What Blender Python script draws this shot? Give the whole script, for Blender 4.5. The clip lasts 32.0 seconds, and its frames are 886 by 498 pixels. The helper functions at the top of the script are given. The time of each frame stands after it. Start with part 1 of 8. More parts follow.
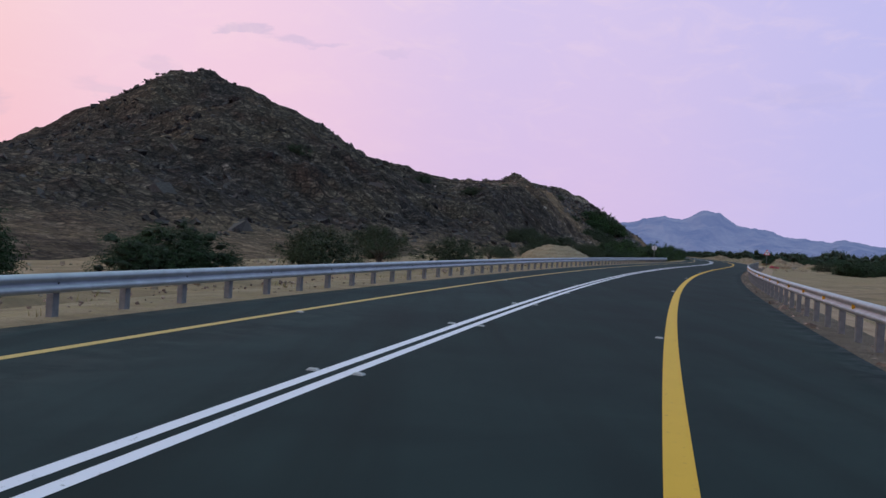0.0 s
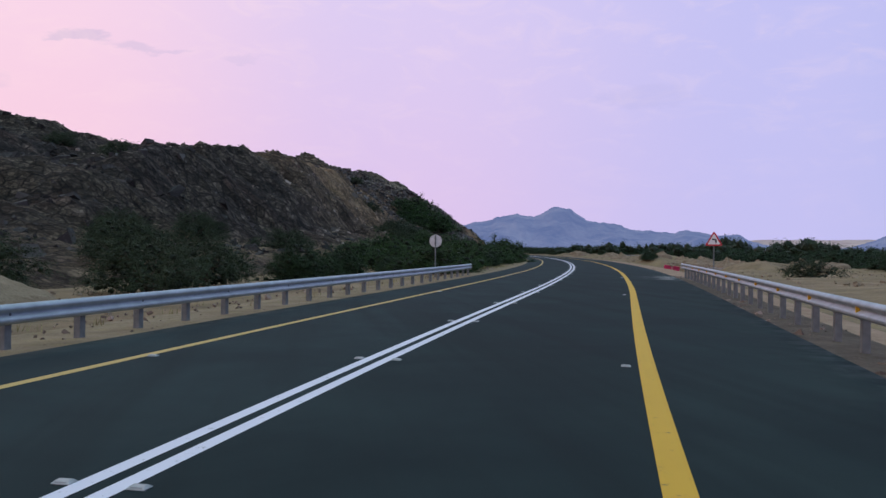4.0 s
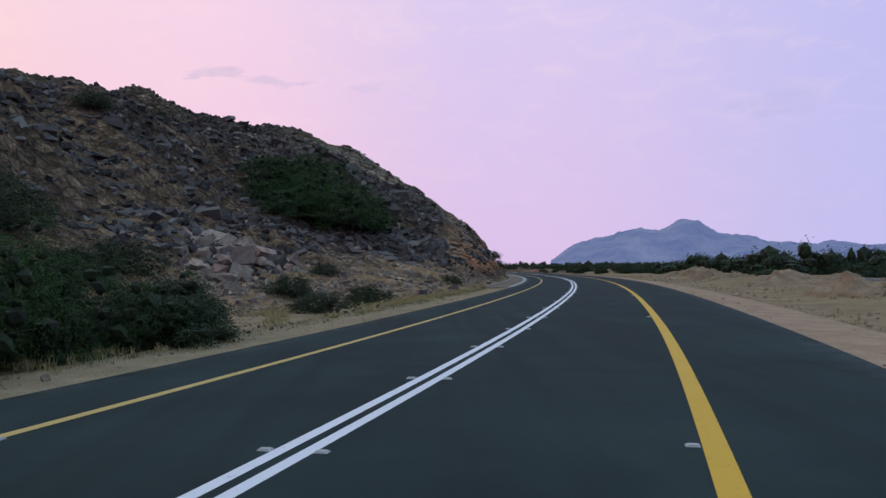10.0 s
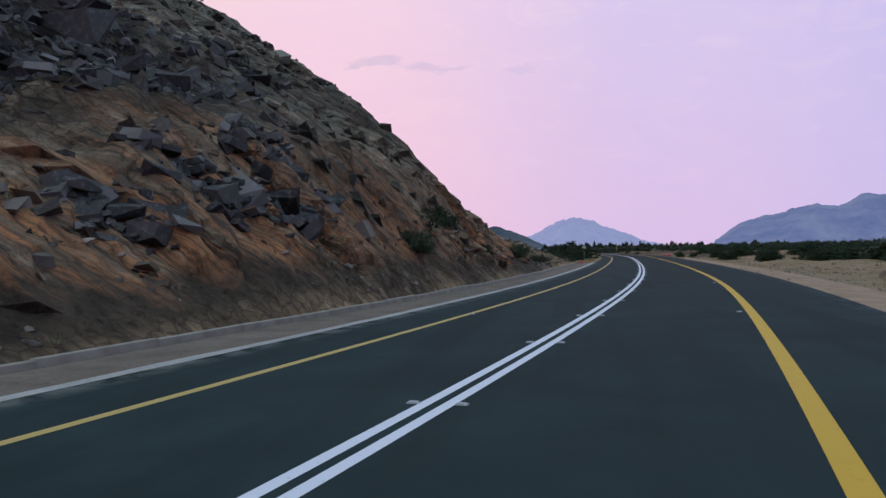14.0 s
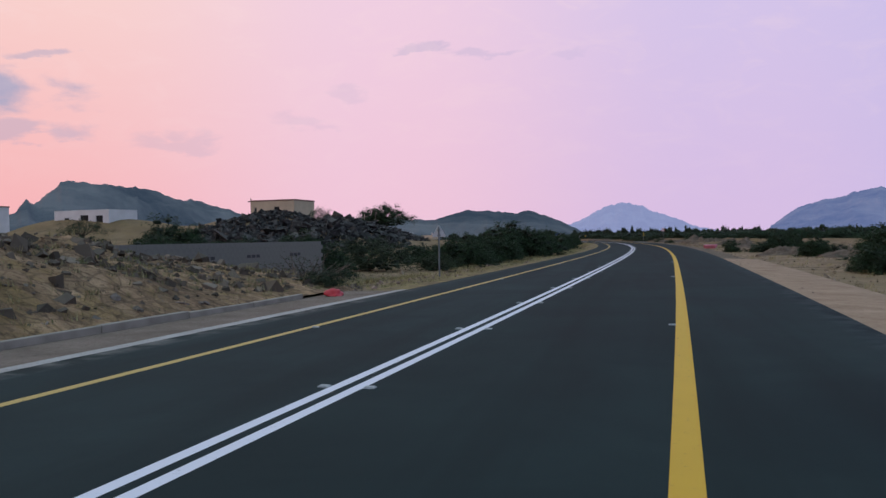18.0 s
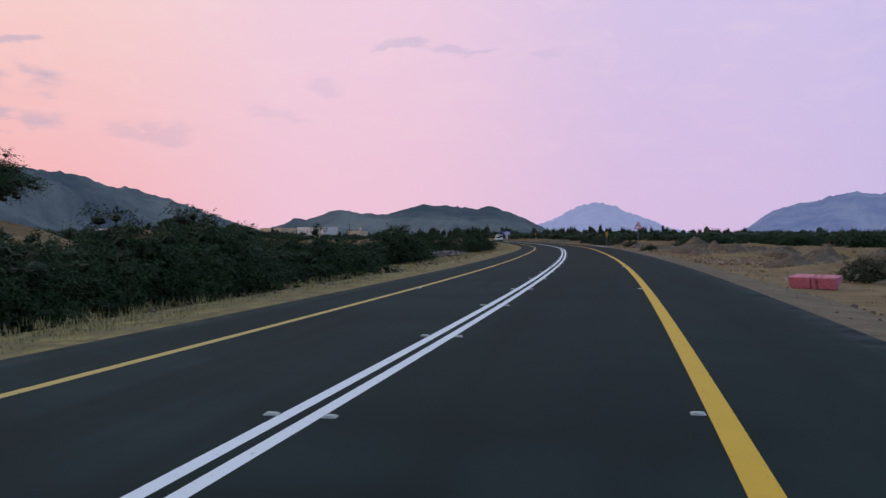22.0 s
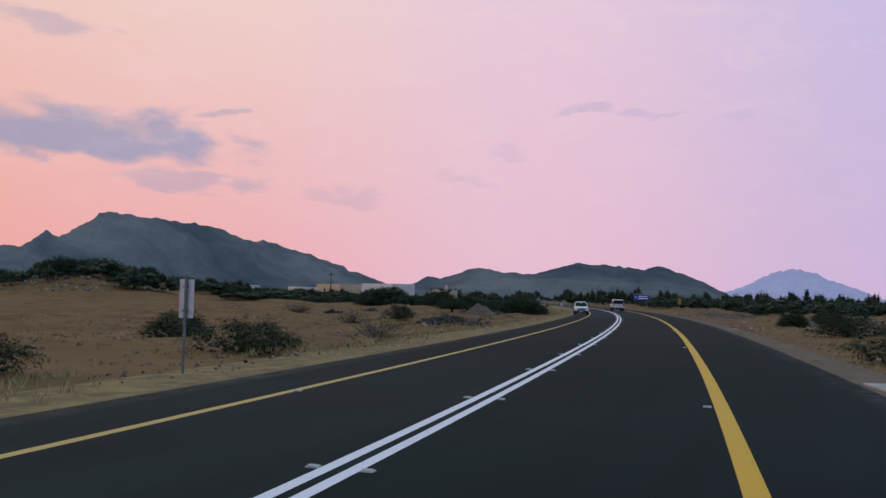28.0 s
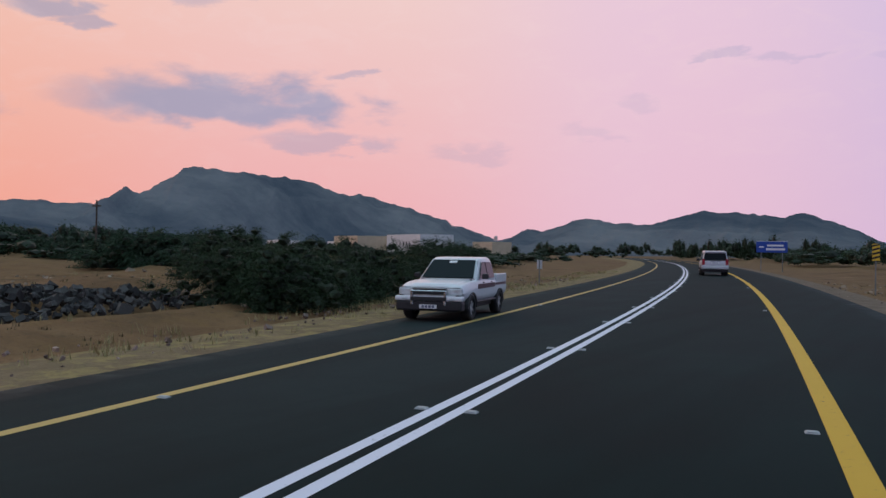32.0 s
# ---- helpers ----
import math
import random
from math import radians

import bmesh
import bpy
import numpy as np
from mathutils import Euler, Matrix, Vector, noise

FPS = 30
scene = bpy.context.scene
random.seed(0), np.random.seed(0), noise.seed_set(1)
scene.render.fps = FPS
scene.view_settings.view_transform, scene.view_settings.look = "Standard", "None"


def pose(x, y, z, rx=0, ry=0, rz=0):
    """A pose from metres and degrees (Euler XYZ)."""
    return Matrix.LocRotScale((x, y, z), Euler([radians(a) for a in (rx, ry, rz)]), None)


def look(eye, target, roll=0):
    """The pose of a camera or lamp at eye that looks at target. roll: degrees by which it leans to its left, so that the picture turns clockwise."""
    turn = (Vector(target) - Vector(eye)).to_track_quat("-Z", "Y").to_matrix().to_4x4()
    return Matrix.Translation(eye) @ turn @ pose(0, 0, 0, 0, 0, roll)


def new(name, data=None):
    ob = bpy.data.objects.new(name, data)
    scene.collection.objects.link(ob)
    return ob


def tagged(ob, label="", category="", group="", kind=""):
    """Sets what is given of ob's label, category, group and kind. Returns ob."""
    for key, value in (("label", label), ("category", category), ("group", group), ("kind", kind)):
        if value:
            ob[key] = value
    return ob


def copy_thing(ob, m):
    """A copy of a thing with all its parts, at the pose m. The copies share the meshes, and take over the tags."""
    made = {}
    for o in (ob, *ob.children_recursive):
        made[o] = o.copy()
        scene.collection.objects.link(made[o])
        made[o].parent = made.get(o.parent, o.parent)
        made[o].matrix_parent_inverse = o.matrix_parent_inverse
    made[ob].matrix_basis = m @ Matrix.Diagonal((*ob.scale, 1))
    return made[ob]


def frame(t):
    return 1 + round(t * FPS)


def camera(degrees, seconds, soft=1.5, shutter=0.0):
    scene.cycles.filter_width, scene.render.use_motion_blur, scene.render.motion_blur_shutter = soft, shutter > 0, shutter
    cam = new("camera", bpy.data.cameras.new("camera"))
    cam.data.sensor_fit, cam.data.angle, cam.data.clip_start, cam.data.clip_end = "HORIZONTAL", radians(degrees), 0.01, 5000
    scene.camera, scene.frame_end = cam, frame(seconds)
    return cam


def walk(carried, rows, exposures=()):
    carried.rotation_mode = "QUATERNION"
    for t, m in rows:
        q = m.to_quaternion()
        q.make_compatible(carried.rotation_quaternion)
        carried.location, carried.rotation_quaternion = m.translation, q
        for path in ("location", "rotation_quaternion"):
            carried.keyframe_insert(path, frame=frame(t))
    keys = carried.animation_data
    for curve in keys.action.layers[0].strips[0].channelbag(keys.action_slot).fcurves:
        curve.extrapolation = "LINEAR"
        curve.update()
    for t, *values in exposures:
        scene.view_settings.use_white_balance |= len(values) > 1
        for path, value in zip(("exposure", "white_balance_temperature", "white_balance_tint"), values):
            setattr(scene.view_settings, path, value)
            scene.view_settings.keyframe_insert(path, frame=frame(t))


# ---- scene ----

# ---- camera and walk ----
cam = camera(55.3, 32.0, soft=1.5)
# seconds, x, y, z, yaw, pitch, roll
ROWS = [
    (0.0, -0.06, 0.02, 1.54, 0.01, -0.72, -3.42),
    (0.5, 2.41, 9.48, 1.56, -0.61, -0.36, -3.37),
    (1.0, 5.03, 18.92, 1.57, -1.86, -0.01, -3.79),
    (1.5, 7.75, 28.35, 1.58, -3.43, 0.67, -3.66),
    (2.0, 10.58, 37.77, 1.58, -5.49, 0.51, -2.90),
    (2.5, 13.56, 47.19, 1.60, -7.19, 0.01, -2.18),
    (3.0, 16.66, 56.61, 1.61, -8.18, -0.06, -1.98),
    (3.5, 19.85, 66.01, 1.59, -8.78, 0.08, -1.07),
    (4.0, 23.16, 75.39, 1.57, -9.52, -0.05, -0.76),
    (4.5, 26.57, 84.73, 1.55, -10.26, -0.19, -0.45),
    (5.0, 30.05, 94.03, 1.53, -11.00, -0.33, -0.14),
    (5.5, 33.59, 103.28, 1.51, -11.74, -0.47, 0.16),
    (6.0, 37.09, 112.51, 1.51, -11.99, -0.19, 0.01),
    (6.5, 40.67, 121.67, 1.55, -12.22, -0.22, -0.34),
    (7.0, 44.18, 130.85, 1.58, -11.99, 0.57, -1.01),
    (7.5, 47.50, 140.11, 1.59, -11.67, 1.99, -1.32),
    (8.0, 50.71, 149.45, 1.60, -11.95, 2.26, -0.41),
    (8.5, 53.78, 158.89, 1.60, -12.35, 1.66, 0.14),
    (9.0, 56.75, 168.43, 1.60, -10.12, 1.16, 0.02),
    (9.5, 59.64, 178.08, 1.61, -5.30, 1.02, -0.05),
    (10.0, 62.39, 187.83, 1.62, -1.11, 1.25, 0.63),
    (10.5, 65.00, 197.63, 1.61, 1.13, 1.30, 1.54),
    (11.0, 67.42, 207.41, 1.60, 2.36, 1.07, 1.71),
    (11.5, 69.62, 217.15, 1.61, 3.25, 1.15, 1.25),
    (12.0, 71.68, 226.83, 1.62, 4.38, 1.10, 0.71),
    (12.5, 73.60, 236.48, 1.61, 5.50, 1.07, 0.65),
    (13.0, 75.42, 246.09, 1.60, 6.22, 0.78, 1.06),
    (13.5, 77.18, 255.68, 1.60, 8.38, 0.39, 1.07),
    (14.0, 78.81, 265.26, 1.60, 9.54, 0.22, 1.16),
    (14.5, 80.34, 274.84, 1.60, 10.72, 0.06, 1.28),
    (15.0, 81.75, 284.44, 1.60, 11.88, -0.11, 1.42),
    (15.5, 83.02, 294.07, 1.60, 13.04, -0.28, 1.56),
    (16.0, 84.16, 303.72, 1.60, 14.24, -0.59, 0.62),
    (16.5, 85.16, 313.41, 1.61, 14.63, -0.54, 0.27),
    (17.0, 86.02, 323.13, 1.62, 13.76, -0.25, 0.68),
    (17.5, 86.72, 332.88, 1.62, 13.21, -0.39, 0.82),
    (18.0, 87.31, 342.66, 1.62, 12.83, -0.66, 1.18),
    (18.5, 87.79, 352.48, 1.62, 12.80, -0.83, 0.80),
    (19.0, 88.17, 362.32, 1.61, 13.30, -0.71, 0.40),
    (19.5, 88.51, 372.20, 1.61, 12.93, -0.64, 0.86),
    (20.0, 88.80, 382.12, 1.60, 11.84, -0.85, 1.21),
    (20.5, 89.02, 392.10, 1.59, 11.00, -1.20, 1.34),
    (21.0, 89.20, 402.14, 1.59, 10.68, -1.16, 1.27),
    (21.5, 89.39, 412.22, 1.58, 10.77, -1.01, 0.76),
    (22.0, 89.54, 422.34, 1.58, 11.09, -0.89, 0.01),
    (22.5, 89.70, 432.49, 1.59, 11.50, -1.01, 0.04),
    (23.0, 89.80, 442.65, 1.59, 11.78, -1.15, 0.51),
    (23.5, 89.87, 452.82, 1.60, 13.13, -0.03, 0.57),
    (24.0, 89.85, 462.97, 1.60, 15.54, 1.02, 1.47),
    (24.5, 89.68, 473.09, 1.59, 16.45, 0.57, 2.56),
    (25.0, 89.39, 483.15, 1.58, 16.60, 0.50, 2.40),
    (25.5, 89.04, 493.13, 1.59, 17.46, 1.17, 1.73),
    (26.0, 88.58, 503.03, 1.59, 18.50, 1.83, 0.93),
    (26.5, 88.01, 512.86, 1.60, 19.52, 2.51, 0.13),
    (27.0, 87.32, 522.64, 1.60, 20.54, 3.22, -0.66),
    (27.5, 86.47, 532.36, 1.61, 21.57, 3.97, -1.45),
    (28.0, 85.45, 542.04, 1.61, 23.27, 3.26, -1.39),
    (28.5, 84.23, 551.66, 1.59, 25.41, 2.86, -1.27),
    (29.0, 82.87, 561.25, 1.58, 28.20, 2.42, -0.52),
    (29.5, 81.45, 570.81, 1.60, 30.99, 1.97, -0.51),
    (30.0, 79.93, 580.35, 1.62, 33.05, 1.26, -0.10),
    (30.5, 78.30, 589.87, 1.62, 33.75, 0.77, 0.16),
    (31.0, 76.59, 599.37, 1.62, 33.26, 0.85, 0.25),
    (31.5, 74.80, 608.86, 1.62, 33.18, 0.74, -0.17),
    (32.0, 72.93, 618.34, 1.63, 31.96, 0.14, -0.77),
]
EXPOSURES = [(0.0, 0.0), (3.0, 0.04), (6.0, 0.13), (9.0, 0.10), (11.0, 0.0), (13.0, 0.02), (19.0, -0.06), (25.0, -0.1), (29.0, -0.2), (32.0, -0.16)]
walk(cam, [(t, pose(x, y, z, 90 + p, r, w)) for t, x, y, z, w, p, r in ROWS], EXPOSURES)

# ---- world: dusk sky, warm in the west, lavender in the east ----
def srgb(r, g, b):
    f = lambda c: c / 12.92 if c <= 0.04045 else ((c + 0.055) / 1.055) ** 2.4
    return (f(r / 255), f(g / 255), f(b / 255), 1.0)


world = bpy.data.worlds.new("dusk_sky")
scene.world = world
world.use_nodes = True
wn, wl = world.node_tree.nodes, world.node_tree.links
wn.clear()


def wnode(kind, **values):
    n = wn.new(kind)
    for key, value in values.items():
        n.inputs[key].default_value = value
    return n


def wramp(fac, stops):
    n = wn.new("ShaderNodeValToRGB")
    n.color_ramp.interpolation = "EASE"
    while len(n.color_ramp.elements) < len(stops):
        n.color_ramp.elements.new(0.5)
    for e, (at, col) in zip(n.color_ramp.elements, stops):
        e.position, e.color = at, col
    wl.new(fac, n.inputs[0])
    return n.outputs[0]


def wmath(op, a, b=None, clamp=False):
    n = wn.new("ShaderNodeMath")
    n.operation, n.use_clamp = op, clamp
    for i, v in enumerate((a, b)):
        if v is None:
            continue
        if isinstance(v, (int, float)):
            n.inputs[i].default_value = v
        else:
            wl.new(v, n.inputs[i])
    return n.outputs[0]


def wmix(fac, a, b):
    n = wn.new("ShaderNodeMix")
    n.data_type = "RGBA"
    for sock, v in ((n.inputs[0], fac), (n.inputs[6], a), (n.inputs[7], b)):
        if isinstance(v, (int, float, tuple)):
            sock.default_value = v
        else:
            wl.new(v, sock)
    return n.outputs[2]


GLOW_AZ = 82.0          # bearing of the sunset glow, degrees to the left of +y
way = wn.new("ShaderNodeTexCoord").outputs["Generated"]
split = wn.new("ShaderNodeSeparateXYZ")
wl.new(way, split.inputs[0])
glow = wn.new("ShaderNodeVectorMath")
glow.operation = "DOT_PRODUCT"
wl.new(way, glow.inputs[0])
glow.inputs[1].default_value = (-math.sin(radians(GLOW_AZ)), math.cos(radians(GLOW_AZ)), 0)
west = wmath("MULTIPLY_ADD", glow.outputs["Value"], 0.5, True)
wn[west.node.name].inputs[2].default_value = 0.5
rise = wmath("MULTIPLY", split.outputs[2], 2.6, True)
low = wramp(west, [(0.0, srgb(88, 106, 150)), (0.20, srgb(180, 184, 232)), (0.30, srgb(193, 189, 236)), (0.52, srgb(218, 192, 230)),
                   (0.72, srgb(243, 199, 219)), (0.88, srgb(250, 179, 184)), (1.0, srgb(255, 168, 143))])
high = wramp(west, [(0.0, srgb(100, 118, 168)), (0.20, srgb(178, 184, 236)), (0.30, srgb(190, 190, 239)), (0.52, srgb(214, 203, 240)),
                    (0.70, srgb(243, 214, 233)), (0.84, srgb(253, 224, 217)), (1.0, srgb(255, 212, 193))])
clear = wmix(rise, low, high)
# grey-blue cloud banks low in the west, pale streaks elsewhere: bearing, elevation, half width, half height, weight
CLOUDS = [(46.6, 9.3, 9.8, 2.1, 0.82), (40.4, 7.0, 4.2, 0.7, 0.42), (57.2, 14.3, 3.1, 1.05, 0.68), (55.0, 13.6, 2.2, 0.65, 0.6), (49.0, 16.1, 3.6, 0.85, 0.40), (38.4, 11.8, 1.9, 0.45, 0.46),
          (14.0, 12.6, 1.5, 0.4, 0.34), (10.2, 12.4, 2.2, 0.38, 0.28), (3.5, 12.0, 1.6, 0.35, 0.14), (21.3, 7.7, 2.6, 0.6, 0.16), (18.6, 9.9, 1.6, 0.6, 0.16), (31.0, 6.5, 2.4, 0.6, 0.22),
          (-23.0, 9.9, 4.0, 0.6, 0.24), (70.0, 8.0, 8.0, 2.0, 0.5), (90.0, 12.0, 12.0, 2.5, 0.5)]
stretch = wn.new("ShaderNodeMapping")
stretch.inputs["Scale"].default_value = (3.2, 3.2, 8.0)
stretch.inputs["Location"].default_value = (0.55, 0.2, 0.35)
wl.new(way, stretch.inputs[0])
puff = wnode("ShaderNodeTexNoise", Scale=4.2, Detail=6.0, Roughness=0.55, Distortion=0.2)
wl.new(stretch.outputs[0], puff.inputs["Vector"])
ragged = wmath("MULTIPLY", wmath("SUBTRACT", puff.outputs["Fac"], 0.5), 1.3)
bearing = wmath("ARCTAN2", wmath("MULTIPLY", split.outputs[0], -1.0), split.outputs[1])
height = wmath("ARCSINE", split.outputs[2])
drift_uv = wn.new("ShaderNodeSeparateColor")
wl.new(puff.outputs["Color"], drift_uv.inputs[0])
bearing = wmath("ADD", bearing, wmath("MULTIPLY", wmath("SUBTRACT", drift_uv.outputs[0], 0.5), radians(9.0)))
height = wmath("ADD", height, wmath("MULTIPLY", wmath("SUBTRACT", drift_uv.outputs[1], 0.5), radians(3.2)))
bank = None
for az, el, ra, re_, weight in CLOUDS:
    dx = wmath("DIVIDE", wmath("SUBTRACT", bearing, radians(az)), radians(ra))
    dy = wmath("DIVIDE", wmath("SUBTRACT", height, radians(el)), radians(re_))
    dy = wmath("MAXIMUM", dy, wmath("MULTIPLY", dy, -1.5))
    d = wmath("SQRT", wmath("ADD", wmath("MULTIPLY", dx, dx), wmath("MULTIPLY", dy, dy)))
    body = wramp(wmath("SUBTRACT", wmath("SUBTRACT", 1.5, d), wmath("MULTIPLY", ragged, -1.0)), [(0.25, (0, 0, 0, 1)), (1.0, (weight, weight, weight, 1))])
    bank = body if bank is None else wmath("MAXIMUM", bank, body)
cloudy = wmix(bank, clear, wramp(west, [(0.3, srgb(186, 182, 226)), (0.85, srgb(162, 168, 200)), (1.0, srgb(156, 163, 192))]))
wisp = wnode("ShaderNodeTexNoise", Scale=5.0, Detail=9.0, Roughness=0.6, Distortion=0.8)
wl.new(stretch.outputs[0], wisp.inputs["Vector"])
veil = wramp(wisp.outputs["Fac"], [(0.45, (0, 0, 0, 1)), (0.75, (0.30, 0.30, 0.30, 1))])
cloudy = wmix(wmath("MULTIPLY", veil, rise, True), cloudy, srgb(255, 226, 226))
# overhead the dusk sky is deep and dim
over = wramp(split.outputs[2], [(0.36, (0, 0, 0, 1)), (0.72, (1, 1, 1, 1))])
cloudy = wmix(over, cloudy, (0.50, 0.75, 0.92, 1))
back = wnode("ShaderNodeBackground", Strength=1.0)
wl.new(cloudy, back.inputs["Color"])
wl.new(back.outputs[0], wn.new("ShaderNodeOutputWorld").inputs[0])

# the last light from the western horizon, wide and weak
sun = new("sun", bpy.data.lights.new("sun", "SUN"))
sun.data.energy, sun.data.angle, sun.data.color = 0.3, radians(25), (1.0, 0.72, 0.6)
sun.matrix_world = look((0, 0, 50), (math.sin(radians(GLOW_AZ)) * 50, -math.cos(radians(GLOW_AZ)) * 50, 50 - 50 * math.tan(radians(14))))

# ---- materials ----
class Nodes:
    """A material being wired."""
    def __init__(self, name, rough=0.8, metal=0.0, spec=0.3):
        self.mat = bpy.data.materials.new(name)
        self.mat.use_nodes = True
        self.t = self.mat.node_tree
        self.b = self.t.nodes["Principled BSDF"]
        self.b.inputs["Roughness"].default_value = rough
        self.b.inputs["Metallic"].default_value = metal
        self.b.inputs["Specular IOR Level"].default_value = spec

    def put(self, sock, v):
        if isinstance(v, (int, float)):
            sock.default_value = v
        elif isinstance(v, tuple):
            sock.default_value = v if len(v) == 4 or sock.type == "VECTOR" else (*v, 1)
        else:
            self.t.links.new(v, sock)

    def pos(self, scale=(1, 1, 1), rot=(0, 0, 0), local=False):
        if local:
            src = self.t.nodes.new("ShaderNodeTexCoord").outputs["Object"]
        else:
            src = self.t.nodes.new("ShaderNodeNewGeometry").outputs["Position"]
        m = self.t.nodes.new("ShaderNodeMapping")
        m.inputs["Scale"].default_value = scale
        m.inputs["Rotation"].default_value = rot
        self.t.links.new(src, m.inputs[0])
        return m.outputs[0]

    def noise(self, vec, scale, detail=4.0, rough=0.55, dist=0.0):
        n = self.t.nodes.new("ShaderNodeTexNoise")
        self.put(n.inputs["Vector"], vec)
        for k, v in (("Scale", scale), ("Detail", detail), ("Roughness", rough), ("Distortion", dist)):
            n.inputs[k].default_value = v
        return n.outputs["Fac"]

    def voronoi(self, vec, scale, feature="F1", out="Distance"):
        n = self.t.nodes.new("ShaderNodeTexVoronoi")
        n.feature = feature
        self.put(n.inputs["Vector"], vec)
        n.inputs["Scale"].default_value = scale
        return n.outputs[out]

    def ramp(self, fac, *stops):
        n = self.t.nodes.new("ShaderNodeValToRGB")
        while len(n.color_ramp.elements) < len(stops):
            n.color_ramp.elements.new(0.5)
        for e, (at, col) in zip(n.color_ramp.elements, stops):
            e.position = at
            e.color = (col, col, col, 1) if isinstance(col, (int, float)) else (*col, 1)
        self.t.links.new(fac, n.inputs[0])
        return n.outputs[0]

    def mix(self, fac, a, b, mode="MIX"):
        n = self.t.nodes.new("ShaderNodeMix")
        n.data_type, n.blend_type = "RGBA", mode
        self.put(n.inputs[0], fac)
        self.put(n.inputs[6], a)
        self.put(n.inputs[7], b)
        return n.outputs[2]

    def math(self, op, a, b):
        n = self.t.nodes.new("ShaderNodeMath")
        n.operation = op
        self.put(n.inputs[0], a)
        self.put(n.inputs[1], b)
        return n.outputs[0]

    def attr(self, name):
        n = self.t.nodes.new("ShaderNodeAttribute")
        n.attribute_name = name
        return n.outputs["Fac"]

    def random(self):
        return self.t.nodes.new("ShaderNodeObjectInfo").outputs["Random"]

    def island(self):
        return self.t.nodes.new("ShaderNodeNewGeometry").outputs["Random Per Island"]

    def color(self, v):
        self.put(self.b.inputs["Base Color"], v)
        return self

    def rough(self, v):
        self.put(self.b.inputs["Roughness"], v)
        return self

    def bump(self, fac, strength=0.3, dist=0.02):
        n = self.t.nodes.new("ShaderNodeBump")
        n.inputs["Strength"].default_value, n.inputs["Distance"].default_value = strength, dist
        self.t.links.new(fac, n.inputs["Height"])
        self.t.links.new(n.outputs[0], self.b.inputs["Normal"])
        return self


def plain(name, col, rough=0.6, metal=0.0, spec=0.4, vary=0.25, scale=6.0, bump=0.0):
    n = Nodes(name, rough, metal, spec)
    v = n.pos(local=True)
    f = n.noise(v, scale, 5.0)
    dark, light = tuple(c * (1 - vary) for c in col), tuple(min(1, c * (1 + vary)) for c in col)
    n.color(n.ramp(f, (0.3, dark), (0.7, light)))
    if bump:
        n.bump(n.noise(v, scale * 4, 4.0), bump, 0.01)
    return n.mat


def asphalt():
    n = Nodes("asphalt", 0.95, 0, 0.07)
    v = n.pos()
    grain = n.noise(v, 60.0, 3.0, 0.7)
    blotch = n.noise(v, 0.35, 5.0, 0.6, 0.4)
    track = n.noise(n.pos((1.2, 0.05, 1)), 1.0, 4.0)
    c = n.ramp(blotch, (0.3, (0.0155, 0.0265, 0.0288)), (0.7, (0.0325, 0.0490, 0.0505)))
    c = n.mix(n.ramp(grain, (0.62, 0.0), (0.8, 0.35)), c, (0.05, 0.062, 0.062))
    c = n.mix(n.ramp(track, (0.46, 0.0), (0.72, 0.55)), c, (0.015, 0.020, 0.021))
    c = n.mix(n.attr("newer"), c, n.mix(1.0, c, (0.31, 0.42, 0.375), "MULTIPLY"))
    spill = n.attr("dust")
    c = n.mix(n.math("MULTIPLY", spill, n.ramp(n.noise(v, 1.6, 6.0, 0.65, 0.6), (0.42, 0.0), (0.62, 0.75))), c, (0.30, 0.29, 0.28))
    n.color(c).bump(grain, 0.35, 0.006)
    n.rough(n.ramp(blotch, (0.3, 0.86), (0.7, 0.96)))
    return n.mat


def marking(name, col, worn):
    n = Nodes(name, 0.7, 0, 0.3)
    v = n.pos()
    wear = n.noise(v, 9.0, 8.0, 0.78, 0.3)
    c = n.mix(n.noise(v, 1.2, 3.0), tuple(x * 0.9 for x in col), col)
    n.color(n.mix(n.ramp(wear, (worn, 0.0), (worn + 0.08, 1.0)), c, (0.05, 0.05, 0.05))).bump(wear, 0.2, 0.004)
    return n.mat


